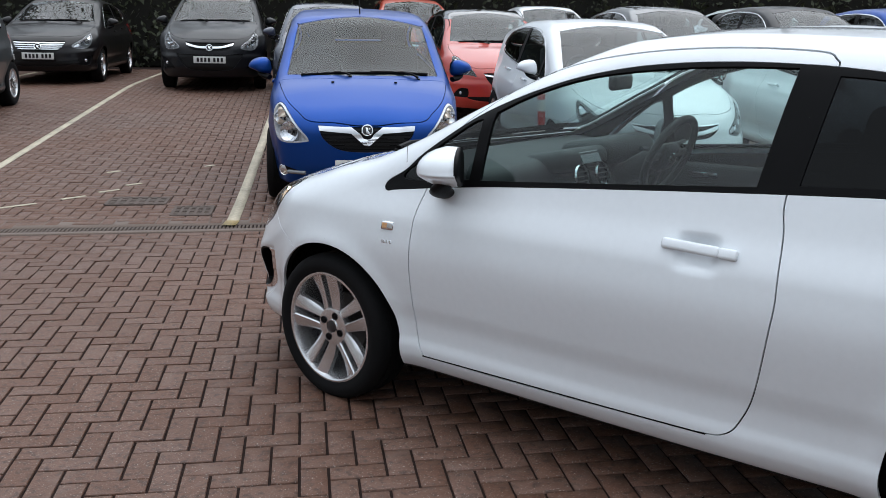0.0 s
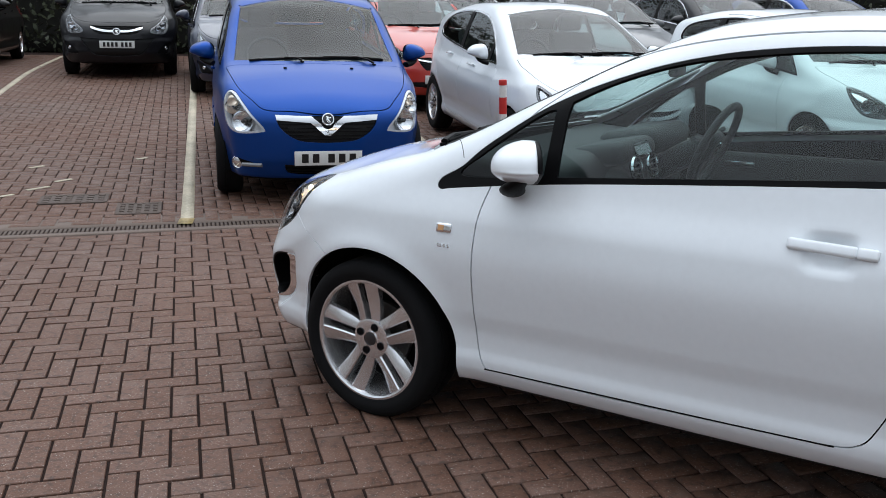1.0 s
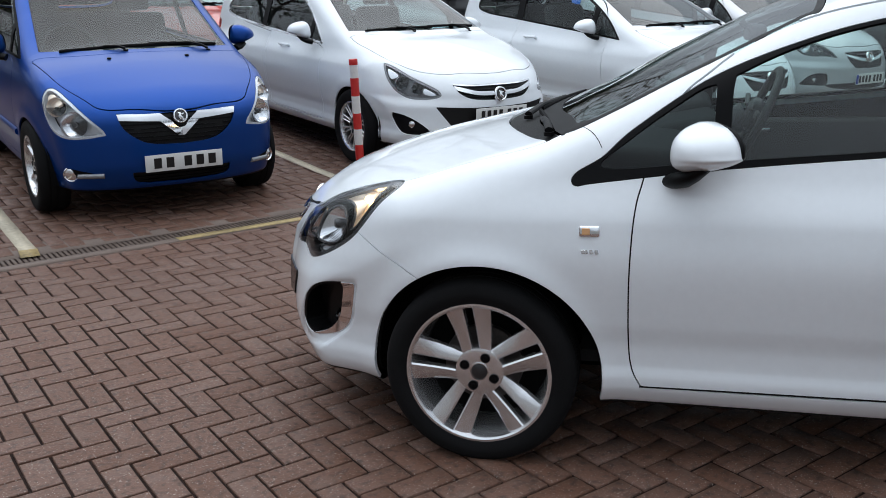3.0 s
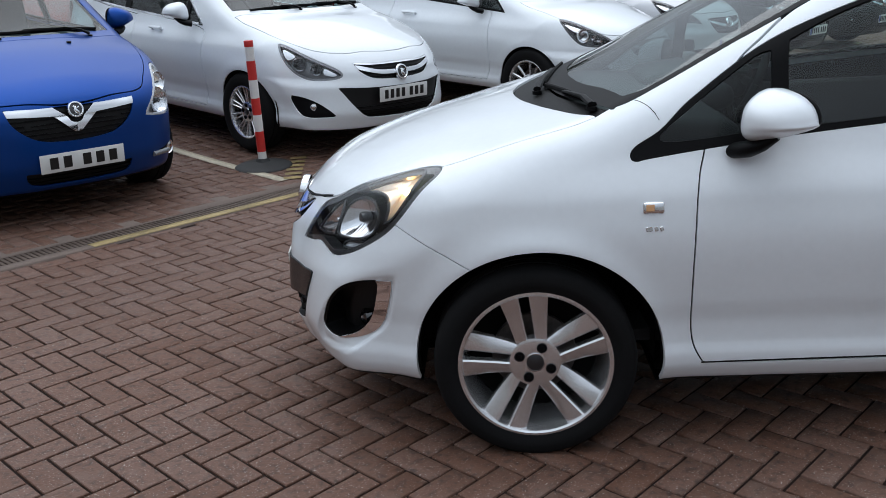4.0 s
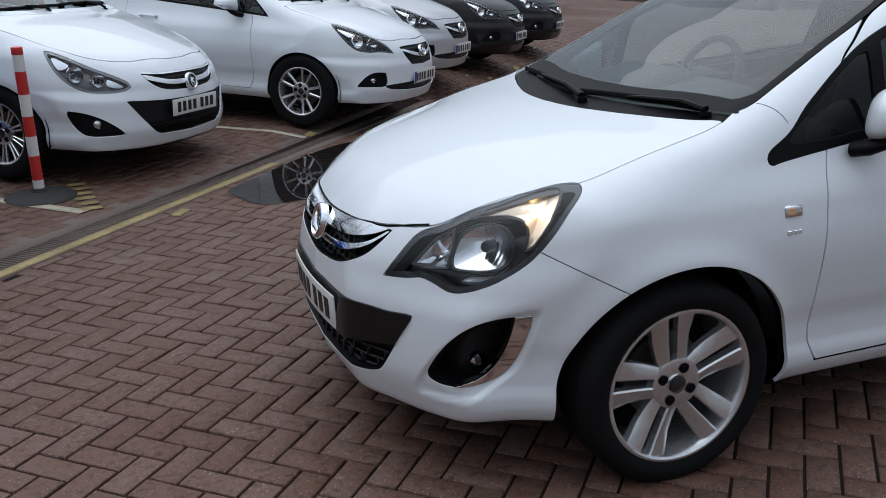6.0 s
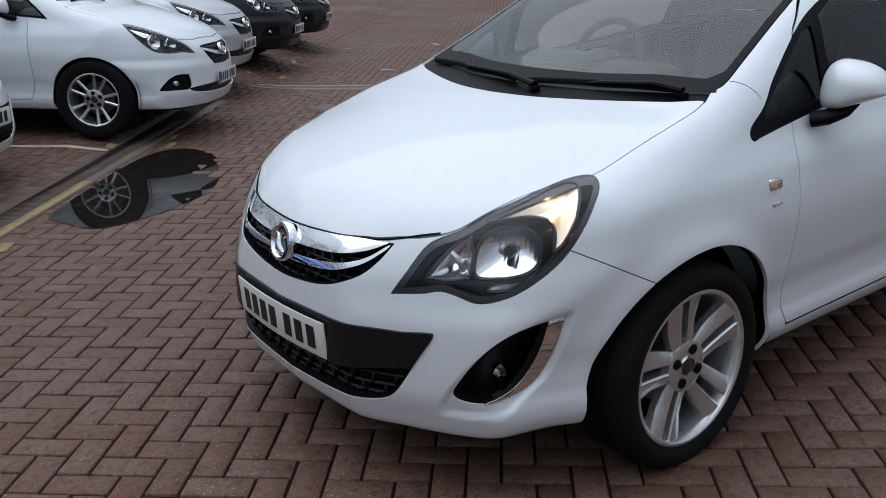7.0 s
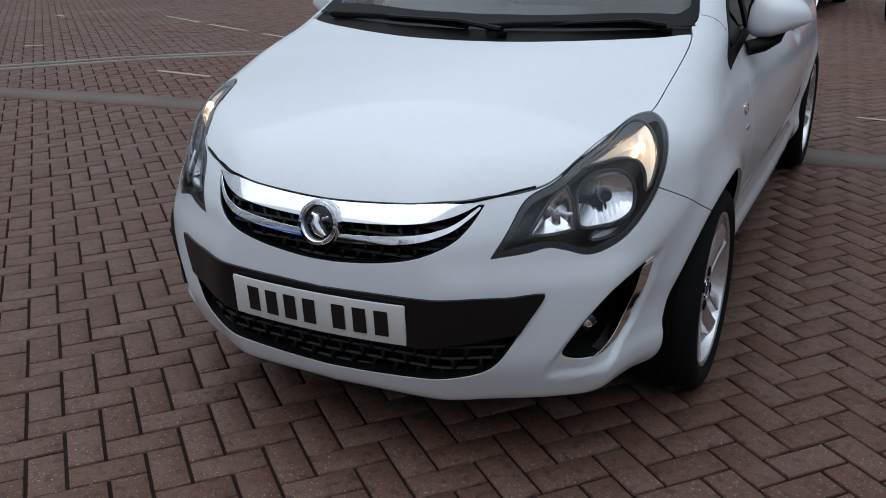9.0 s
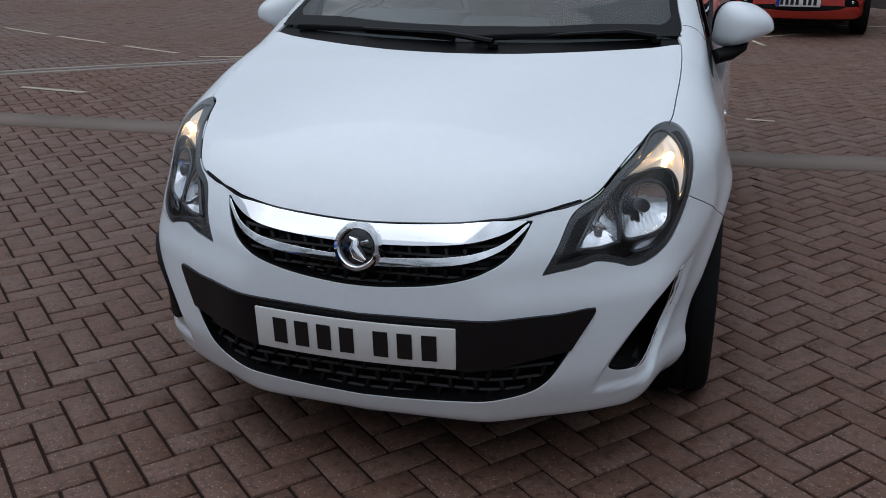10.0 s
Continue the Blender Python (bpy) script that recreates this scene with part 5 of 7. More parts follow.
def parked_car(name, label, s, colour, m, step, wheel="five", roof=None, mirror=None, group="parked cars", plate=(4, 3), euro=False):
    field = shell_field(s)
    root = thing(name, label, "car", m, group)
    fx, kz, ky, wb, hub, arch = s["fx"], s["kz"], s["ky"], s["wheelbase"], s["hub"], s["arch"]
    M = shell_mesh(s, step)
    R = 2 if step > 0.03 else 1

    def arches(V):
        x, y, z = V.T
        d = np.minimum(np.hypot(x, z - hub), np.hypot(x + wb, z - hub)) - arch
        return np.where(y > 0.45 * ky, d, 1.0)

    _, M = cut(M, arches, 0, R)
    base = M
    wx0, wx1, wy0, wy1 = s["screen"]
    ws = outline([(wx0 + 0.13, -0.3), (wx0 + 0.13, -0.3), (wx0 + 0.13, 0.0), (wx0 + 0.10, wy0 * 0.5), (wx0, wy0), (wx0, wy0), (wx1 + 0.06, wy1), (wx1 + 0.03, wy1 - 0.03), (wx1 - 0.04, 0.0), (wx1 - 0.04, -0.3), (wx1 - 0.04, -0.3)], "top", lambda x, y, z: 0.9 - z)
    screen, M = cut(M, ws, 0.002, R)
    top_r = spl(s["top"], np.array([-wb - 0.2]))[0]
    rw = outline(symmetric([(0.0, 0.80 * top_r), (0.52 * ky, 0.82 * top_r), (0.46 * ky, top_r - 0.10), (0.0, top_r - 0.07)]), "front", lambda x, y, z: x + wb + 0.20)
    back, M = cut(M, rw, 0.002, R)
    dlo = outline(s["dlo"], "side", lambda x, y, z: 0.4 - y)
    sides, M = cut(M, dlo, 0.001, R)
    lamp = outline(s["lamp"], "corner", front_only)
    headlamp, M = cut(M, lamp, 0.0015, R)
    bn = outline(s["bonnet"], "top", lambda x, y, z: 0.60 - z)
    bonnet, M = cut(M, bn, 0.003, R)
    gr = outline(symmetric(s["grille"]), "front", front_only)
    grille, M = cut(M, gr, 0.001, R)
    lg = outline(symmetric(s["lower"]), "front", front_only)
    lower, M = cut(M, lg, 0.001, R)
    fog = None
    if s.get("fog"):
        fgf = outline(s["fog"], "corner", front_only)
        fog, M = cut(M, fgf, 0.001, R)
    under, M = cut(M, lambda V: V[:, 2] - spl(s["sill"], V[:, 0]) - 0.02)
    roof_piece = None
    if roof is not None:
        roof_piece, M = cut(M, lambda V: s["top_z"] - V[:, 2], 0.002, R)
    doors = []
    for pts in s["doors"]:
        dfn = outline(pts, "side", lambda x, y, z: 0.35 - y)
        d, M = cut(M, dfn, 0.003, R)
        doors.append(d)
    tl = outline([(-wb - 0.75, 0.72 * kz), (-wb - 0.75, 0.72 * kz), (-wb - 0.36, 0.80 * kz), (-wb - 0.30, 0.90 * kz), (-wb - 0.36, 1.02 * kz), (-wb - 0.75, 1.0 * kz), (-wb - 0.75, 1.0 * kz)], "side", lambda x, y, z: 0.5 * ky - y)
    tail, M = cut(M, tl, 0.0015, R)
    panel("body_shell", M, field, colour, root, "both", "painted body shell")
    if roof_piece is not None:
        panel("roof", roof_piece, field, roof, root, "both", "contrasting black roof")
    panel("underbody", under, field, TRIM, root, "both", "black underbody", 0)
    panel("bonnet", bonnet, field, colour, root, "both", "painted bonnet")
    lin = base
    for fn in (ws, dlo, rw, lamp, gr, lg) + ((fgf,) if fog is not None else ()):
        lin = clip(*lin, 0.012 - fn(lin[0]))
    panel("interior_lining", lin, field, INNER, root, "both", "dark interior lining", 0, -0.035)
    panel("windscreen", screen, field, SCREEN, root, "both", "clear tinted windscreen", 0, -0.002).visible_shadow = False
    panel("rear_window", back, field, PRIVACY, root, "both", "dark rear window", 0, -0.002)
    g = panel("grille", grille, field, MESH, root, "both", "dark grille", 0.03, -0.02)
    gz0, gz1 = min(p[1] for p in s["grille"]), max(p[1] for p in s["grille"])
    for k in range(1, int((gz1 - gz0) / 0.028)):
        c, _ = cut(grille, lambda V: np.abs(V[:, 2] - gz0 - 0.028 * k) - 0.005, 0.0, 1)
        if len(c[1]):
            panel("slat", c, field, TRIM, g, "both", "", 0.012, -0.008)
    for pts in s["chrome"]:
        c, _ = cut(grille, outline(symmetric(pts), "front"), 0.0, 2)
        panel("chrome_bar", c, field, CHROME, g, "both", "chrome grille bar", 0.02, 0.004)
    l = panel("lower_grille", lower, field, MESH, root, "both", "black lower grille", 0.03, -0.02)
    if s.get("slats"):
        for k in range(s["slats"]):
            z0 = s["lower"][-1][1] + 0.02 + k * 0.026
            c, _ = cut(lower, lambda V: np.abs(V[:, 2] - z0) - 0.005, 0.0, 1)
            panel("slat", c, field, TRIM, l, "both", "", 0.012, -0.006)
    for sd in ("left", "right"):
        sg = 1 if sd == "left" else -1
        panel("window_trim", cut(sides, lambda V: dlo(V) + 0.016, 0, R)[1], field, s.get("dlo_trim", TRIM), root, sd, "window surround", 0.01, 0.002)
        gl = cut(sides, lambda V: dlo(V) + 0.016, 0, R)[0]
        for x0, x1 in s["panes"]:
            pane = clip(*gl, np.maximum(gl[0][:, 0] - x1, x0 - gl[0][:, 0]))
            if len(pane[1]):
                panel("side_window", pane, field, s.get("side_glass", GLASS), root, sd, "side window", 0, -0.004).visible_shadow = False
        for p in s["pillars"]:
            c = clip(*gl, np.abs(gl[0][:, 0] - p[0] - (gl[0][:, 2] - 1.0) * p[2]) - p[1])
            if len(c[1]):
                panel("pillar", c, field, TRIM, root, sd, "black window pillar", 0.01, 0.001)
        for d in doors:
            dd = panel("door", d, field, colour, root, sd, "painted door")
        h = panel("headlamp", headlamp, field, s.get("housing", LAMPGREY), root, sd, "headlamp with chrome reflector", 0, -0.07)
        _, ring = cut(headlamp, lambda V: lamp(V) + 0.014, 0, 2)
        panel("lamp_edge", ring, field, s.get("housing", LAMPGREY), h, sd, "", 0.05, -0.003)
        panel("lens", headlamp, field, LENS, h, sd, "clear lens", 0.003, 0.0015).visible_shadow = False
        for cu, cz, rad in s["bowls"]:
            p = on_shell(field, 0.45 - cu * 0.707, 0.45 + cu * 0.707, cz, (0.707, 0.707, 0))
            b = part("reflector", bm_lathe([(0.004, -0.04), (rad * 0.5, -0.032), (rad * 0.85, -0.014), (rad, 0.0), (rad * 1.04, 0.004), (rad * 1.08, -0.004), (rad * 1.08, -0.02)], 28), REFLECT, h, "chrome bowl reflector", smooth=40)
            b.matrix_local = facing((p[0] - 0.02, sg * (p[1] - 0.02), cz), (0.85, sg * 0.4, 0.15))
            part("bulb_shield", bm_lathe([(0.0005, 0.0), (rad * 0.2, -0.002), (rad * 0.24, -0.03)], 14), LAMPGREY, b, smooth=40)
        for pts, mt in s.get("lamp_bits", ()):
            inner, _ = cut(headlamp, outline(pts, "corner"), 0.0, 2)
            panel("lamp_strip", inner, field, mt, h, sd, "", 0.02, -0.02)
        if fog is not None:
            f = panel("fog_surround", fog, field, TRIM, root, sd, "black fog lamp surround", 0.02, -0.012)
            fu, fz, fr = s["fog_lamp"]
            p = on_shell(field, 0.45 - fu * 0.707, 0.45 + fu * 0.707, fz, (0.707, 0.707, 0))
            b = part("fog_lamp", bm_lathe([(0.0005, 0.008), (fr * 0.6, 0.006), (fr * 0.9, 0.0), (fr, 0.006), (fr * 1.12, 0.0), (fr * 1.12, -0.03)], 24), REFLECT, f, "round fog lamp", smooth=40)
            b.matrix_local = facing((p[0] - 0.006, sg * (p[1] - 0.006), fz), (0.9, sg * 0.42, 0))
            if s.get("fog_bar"):
                pts = []
                for cu, cz in s["fog_bar"]:
                    q = on_shell(field, 0.45 - cu * 0.707, 0.45 + cu * 0.707, cz, (0.707, 0.707, 0))
                    pts.append((q[0] + 0.002, sg * (q[1] + 0.002), q[2]))
                part("fog_bar", bm_tube(pts, 0.017, 10), s["fog_bar_mat"], f, "grey fog lamp bar", smooth=50)
        panel("tail_lamp", tail, field, LENSRED, root, sd, "red tail lamp")
        mx, my, mz = s["mirror"]
        wing_mirror(root, sg, (mx, sg * my, mz), (0.095, 0.105, 0.078), mirror or colour, "rounded door mirror")
        for hx, hz in s["handles"]:
            q = on_shell(field, hx, 0.8, hz, (0, 1, 0))
            n = grad(field, np.array([q]))[0]
            b = part("door_handle", join(bm_box(0.19, 0.016, 0.026, Matrix.Translation((0, 0.026, 0)), 0.007), bm_box(0.025, 0.028, 0.02, Matrix.Translation((0.08, 0.012, 0)), 0.004), bm_box(0.025, 0.028, 0.02, Matrix.Translation((-0.08, 0.012, 0)), 0.004)), colour, root, smooth=40)
            b.matrix_local = facing((q[0], sg * q[1], q[2]), (n[0], sg * n[1], n[2]))
        if s.get("rub_strip"):
            z0 = s["rub_strip"]
            for x0, x1 in ((-1.25, -0.35), (-2.0, -1.35)):
                pts = [on_shell(field, x0 + (x1 - x0) * k / 8, 0.8, z0, (0, 1, 0)) for k in range(9)]
                part("rubbing_strip", bm_tube([(q[0], sg * (q[1] + 0.002), q[2]) for q in pts], 0.018, 8, 1.3), colour, root, smooth=50)
        for ax in (0, -wb):
            add_wheel(root, wheel, ax, sg * s["track"], 0.315, 0.315, 1.0, 17 * sg)
            lb = bm_lathe([(arch + 0.03, 0.02), (arch + 0.02, -0.02), (arch + 0.01, -0.24), (0.1, -0.25)], 32, Matrix.Translation((ax, sg * (s["track"] + 0.02), hub)) @ Matrix.Rotation(0 if sg > 0 else math.pi, 4, "Z"))
            bmesh.ops.delete(lb, geom=[f for f in lb.faces if f.calc_center_median().z < 0.27], context="FACES")
            part("arch_liner", lb, INNER, root, smooth=50)
    pz = s["plate_z"]
    q = on_shell(field, 0.7, 0.0, pz, (1, 0, 0))
    number_plate(root, facing((q[0] + 0.012, 0, pz), (1, 0, 0)), plate, euro=euro)
    qr = on_shell(field, -wb - 0.3, 0.0, 0.62, (-1, 0, 0))
    number_plate(root, facing((qr[0] - 0.012, 0, 0.62), (-1, 0, 0)), plate, yellow=True)
    bz, br = s["badge"]
    q = on_shell(field, 0.7, 0.0, bz, (1, 0, 0))
    n = grad(field, np.array([[q[0], 0.0, bz]]))[0]
    round_badge(root, facing((q[0] + 0.010, 0, bz), (n[0], 0, n[2])), br)

    def on_top(x, y):
        q = on_shell(field, x, abs(y), 1.2, (0, 0, 1))
        return (x, y, q[2])

    w0 = wx0 + 0.12
    wiper(root, on_top(w0 + 0.02, -0.12), on_top(w0 - 0.06, -wy0 * 0.82), on_top(w0 - 0.03, 0.10))
    wiper(root, on_top(w0, wy0 * 0.72), on_top(w0 - 0.10, wy0 * 0.86), on_top(w0 - 0.04, 0.06))
    sc, _ = cut(base, outline([(wx0 + 0.19, -0.3), (wx0 + 0.19, -0.3), (wx0 + 0.19, 0.0), (wx0 + 0.15, wy0 * 0.5), (wx0 + 0.02, wy0 + 0.01), (wx0 - 0.01, wy0), (wx0 + 0.09, wy0 * 0.5), (wx0 + 0.12, 0), (wx0 + 0.12, -0.3), (wx0 + 0.12, -0.3)], "top", lambda x, y, z: 0.9 - z), 0, R)
    panel("scuttle_panel", sc, field, TRIM, root, "both", "black scuttle panel", 0, -0.004)
    # simple cabin: dashboard, wheel and seats
    dz = s["dash_z"]
    part("dashboard", bm_box(0.42, 1.25 * ky, 0.30, Matrix.Translation((wx0 - 0.18, 0, dz - 0.16)), 0.09, 3), PLASTIC, root, "dark dashboard", smooth=50)
    wheel_m = Matrix.Translation((wx0 - 0.48, -0.36, dz - 0.02)) @ Matrix.Rotation(radians(-25), 4, "Y")
    part("steering_wheel", bm_tube([wheel_m @ Vector((0, 0.185 * math.cos(a), 0.185 * math.sin(a))) for a in np.linspace(0, 2 * math.pi, 33)], 0.015, 8), PLASTIC, root, "dark steering wheel", smooth=60)
    for sg in (1, -1):
        st = part("seat", join(bm_box(0.50, 0.48, 0.16, Matrix.Translation((wx0 - 0.95, sg * 0.36, dz - 0.42)), 0.05, 3), bm_box(0.14, 0.48, 0.58, Matrix.Translation((wx0 - 1.22, sg * 0.36, dz - 0.10)) @ Matrix.Rotation(radians(-14), 4, "Y"), 0.05, 3)), CLOTH, root, "dark cloth seat", smooth=50)
        part("headrest", bm_box(0.09, 0.26, 0.17, Matrix.Translation((wx0 - 1.33, sg * 0.36, dz + 0.28)), 0.035, 3), CLOTH, st, smooth=50)
    part("rear_bench", bm_box(0.16, 1.15 * ky, 0.55, Matrix.Translation((-wb + 0.15, 0, dz - 0.12)) @ Matrix.Rotation(radians(-18), 4, "Y"), 0.05, 3), CLOTH, root, smooth=50)
    return root


HATCH_FORM = remap(4.02, 1.75, 1.48, 2.51, 0.84)
HATCH_FORM.update(
    screen=(-0.30, -1.02, 0.655, 0.53), track=0.755, mirror=(-0.68, 0.90, 1.02), handles=[(-1.55, 0.86)], badge=(0.66, 0.055), plate_z=0.44, dash_z=1.0,
    dlo=[(-0.33, 0.925), (-0.33, 0.925), (-0.50, 1.07), (-0.72, 1.20), (-1.0, 1.315), (-1.4, 1.372), (-1.8, 1.37), (-2.3, 1.31), (-2.55, 1.24), (-2.6, 1.12), (-2.4, 1.06), (-1.8, 1.02), (-1.0, 0.97)],
    panes=[(-2.7, -1.86), (-1.78, -0.76), (-0.70, -0.3)], pillars=[(-1.82, 0.05, -0.18), (-0.73, 0.03, 0.0)],
    doors=[[(-0.50, 0.935), (-0.48, 0.75), (-0.47, 0.45), (-0.51, 0.30), (-0.51, 0.30), (-1.2, 0.30), (-1.66, 0.31), (-1.76, 0.40), (-1.84, 0.75), (-1.82, 1.02), (-1.88, 1.36), (-1.80, 1.40), (-1.3, 1.40), (-0.9, 1.32), (-0.62, 1.17)]],
    bonnet=[(0.70, -0.3), (0.70, -0.3), (0.72, 0.0), (0.69, 0.25), (0.64, 0.42), (0.52, 0.56), (0.28, 0.66), (0.0, 0.70), (-0.20, 0.69), (-0.22, 0.66), (-0.13, 0.3), (-0.11, 0.0), (-0.11, -0.3), (-0.11, -0.3)],
    lamp=[(-0.20, 0.655), (-0.20, 0.655), (-0.12, 0.73), (0.02, 0.80), (0.20, 0.87), (0.315, 0.895), (0.325, 0.875), (0.27, 0.79), (0.20, 0.715), (0.14, 0.68), (0.04, 0.668), (-0.07, 0.672)],
    bowls=[(0.13, 0.755, 0.055), (0.0, 0.735, 0.048)], lamp_bits=[([(0.13, 0.83), (0.24, 0.87), (0.28, 0.86), (0.20, 0.80)], REFLECT)],
    grille=[(0.0, 0.715), (0.25, 0.715), (0.345, 0.705), (0.345, 0.705), (0.30, 0.62), (0.24, 0.555), (0.24, 0.555), (0.0, 0.545)],
    chrome=[[(0.0, 0.640), (0.15, 0.655), (0.33, 0.69), (0.33, 0.675), (0.16, 0.628), (0.0, 0.612)]],
    lower=[(0.0, 0.415), (0.30, 0.405), (0.55, 0.39), (0.50, 0.355), (0.30, 0.335), (0.0, 0.325)],
    fog=[(-0.10, 0.500), (-0.10, 0.500), (0.0, 0.502), (0.08, 0.470), (0.15, 0.405), (0.165, 0.380), (0.165, 0.380), (0.03, 0.380), (-0.09, 0.385), (-0.115, 0.43)], fog_lamp=(0.02, 0.435, 0.020),
)
FIVE_DOOR_FORM = remap(4.42, 1.80, 1.51, 2.685, 0.94)
afx = FIVE_DOOR_FORM["fx"]
FIVE_DOOR_FORM.update(
    screen=(-0.32, -1.10, 0.70, 0.55), track=0.775, mirror=(-0.78, 0.95, 1.05), handles=[(-1.28, 0.88), (-2.15, 0.92)], badge=(0.645, 0.062), plate_z=0.49, dash_z=1.02,
    dlo=[(-0.60, 0.945), (-0.60, 0.945), (-0.78, 1.09), (-1.05, 1.26), (-1.35, 1.365), (-1.7, 1.40), (-2.2, 1.39), (-2.6, 1.33), (-2.82, 1.22), (-2.85, 1.12), (-2.6, 1.06), (-1.9, 1.01), (-1.1, 0.97)], dlo_trim=CHROME,
    panes=[(-2.9, -1.90), (-1.82, -0.90), (-0.85, -0.5)], pillars=[(-1.86, 0.05, -0.1), (-0.87, 0.03, 0.0)],
    doors=[[(-0.60, 0.92), (-0.55, 0.75), (-0.54, 0.45), (-0.58, 0.30), (-0.58, 0.30), (-1.2, 0.30), (-1.58, 0.31), (-1.62, 0.36), (-1.64, 0.75), (-1.66, 0.99), (-1.2, 0.975)], [(-1.68, 0.98), (-1.68, 0.98), (-1.67, 0.75), (-1.66, 0.31), (-1.66, 0.31), (-2.2, 0.32), (-2.35, 0.50), (-2.50, 0.72), (-2.58, 1.03), (-2.2, 1.02)]],
    bonnet=[(0.72, -0.3), (0.72, -0.3), (0.78, 0.0), (0.745, 0.25), (0.69, 0.44), (0.55, 0.60), (0.30, 0.70), (0.0, 0.74), (-0.22, 0.73), (-0.24, 0.70), (-0.15, 0.3), (-0.13, 0.0), (-0.13, -0.3), (-0.13, -0.3)],
    lamp=[(-0.205, 0.645), (-0.205, 0.645), (-0.185, 0.680), (-0.10, 0.722), (0.04, 0.775), (0.18, 0.835), (0.285, 0.868), (0.30, 0.85), (0.26, 0.755), (0.19, 0.675), (0.11, 0.630), (0.02, 0.612), (-0.10, 0.615), (-0.175, 0.628)],
    bowls=[(0.13, 0.725, 0.050), (0.0, 0.690, 0.044)], lamp_bits=[([(-0.16, 0.655), (-0.10, 0.69), (-0.06, 0.70), (-0.06, 0.66), (-0.12, 0.645)], REFLECT), ([(0.17, 0.79), (0.25, 0.835), (0.265, 0.82), (0.23, 0.76)], REFLECT)], housing=LAMPMID,
    grille=[(0.0, 0.725), (0.25, 0.725), (0.40, 0.735), (0.40, 0.735), (0.36, 0.665), (0.25, 0.615), (0.0, 0.60)],
    chrome=[[(0.0, 0.668), (0.2, 0.674), (0.385, 0.715), (0.37, 0.685), (0.2, 0.645), (0.0, 0.638)], [(0.0, 0.722), (0.25, 0.722), (0.395, 0.732), (0.395, 0.724), (0.25, 0.713), (0.0, 0.712)]],
    lower=[(0.0, 0.545), (0.30, 0.550), (0.54, 0.560), (0.545, 0.55), (0.45, 0.42), (0.36, 0.335), (0.25, 0.315), (0.0, 0.305)], slats=4,
    fog=[(0.20, 0.50), (0.20, 0.50), (0.10, 0.487), (0.0, 0.452), (-0.09, 0.40), (-0.145, 0.352), (-0.13, 0.34), (-0.05, 0.335), (0.06, 0.335), (0.14, 0.365), (0.20, 0.45)], fog_lamp=(0.02, 0.415, 0.026),
)
COMPACT_FORM = remap(3.74, 1.68, 1.59, 2.36, 0.72)
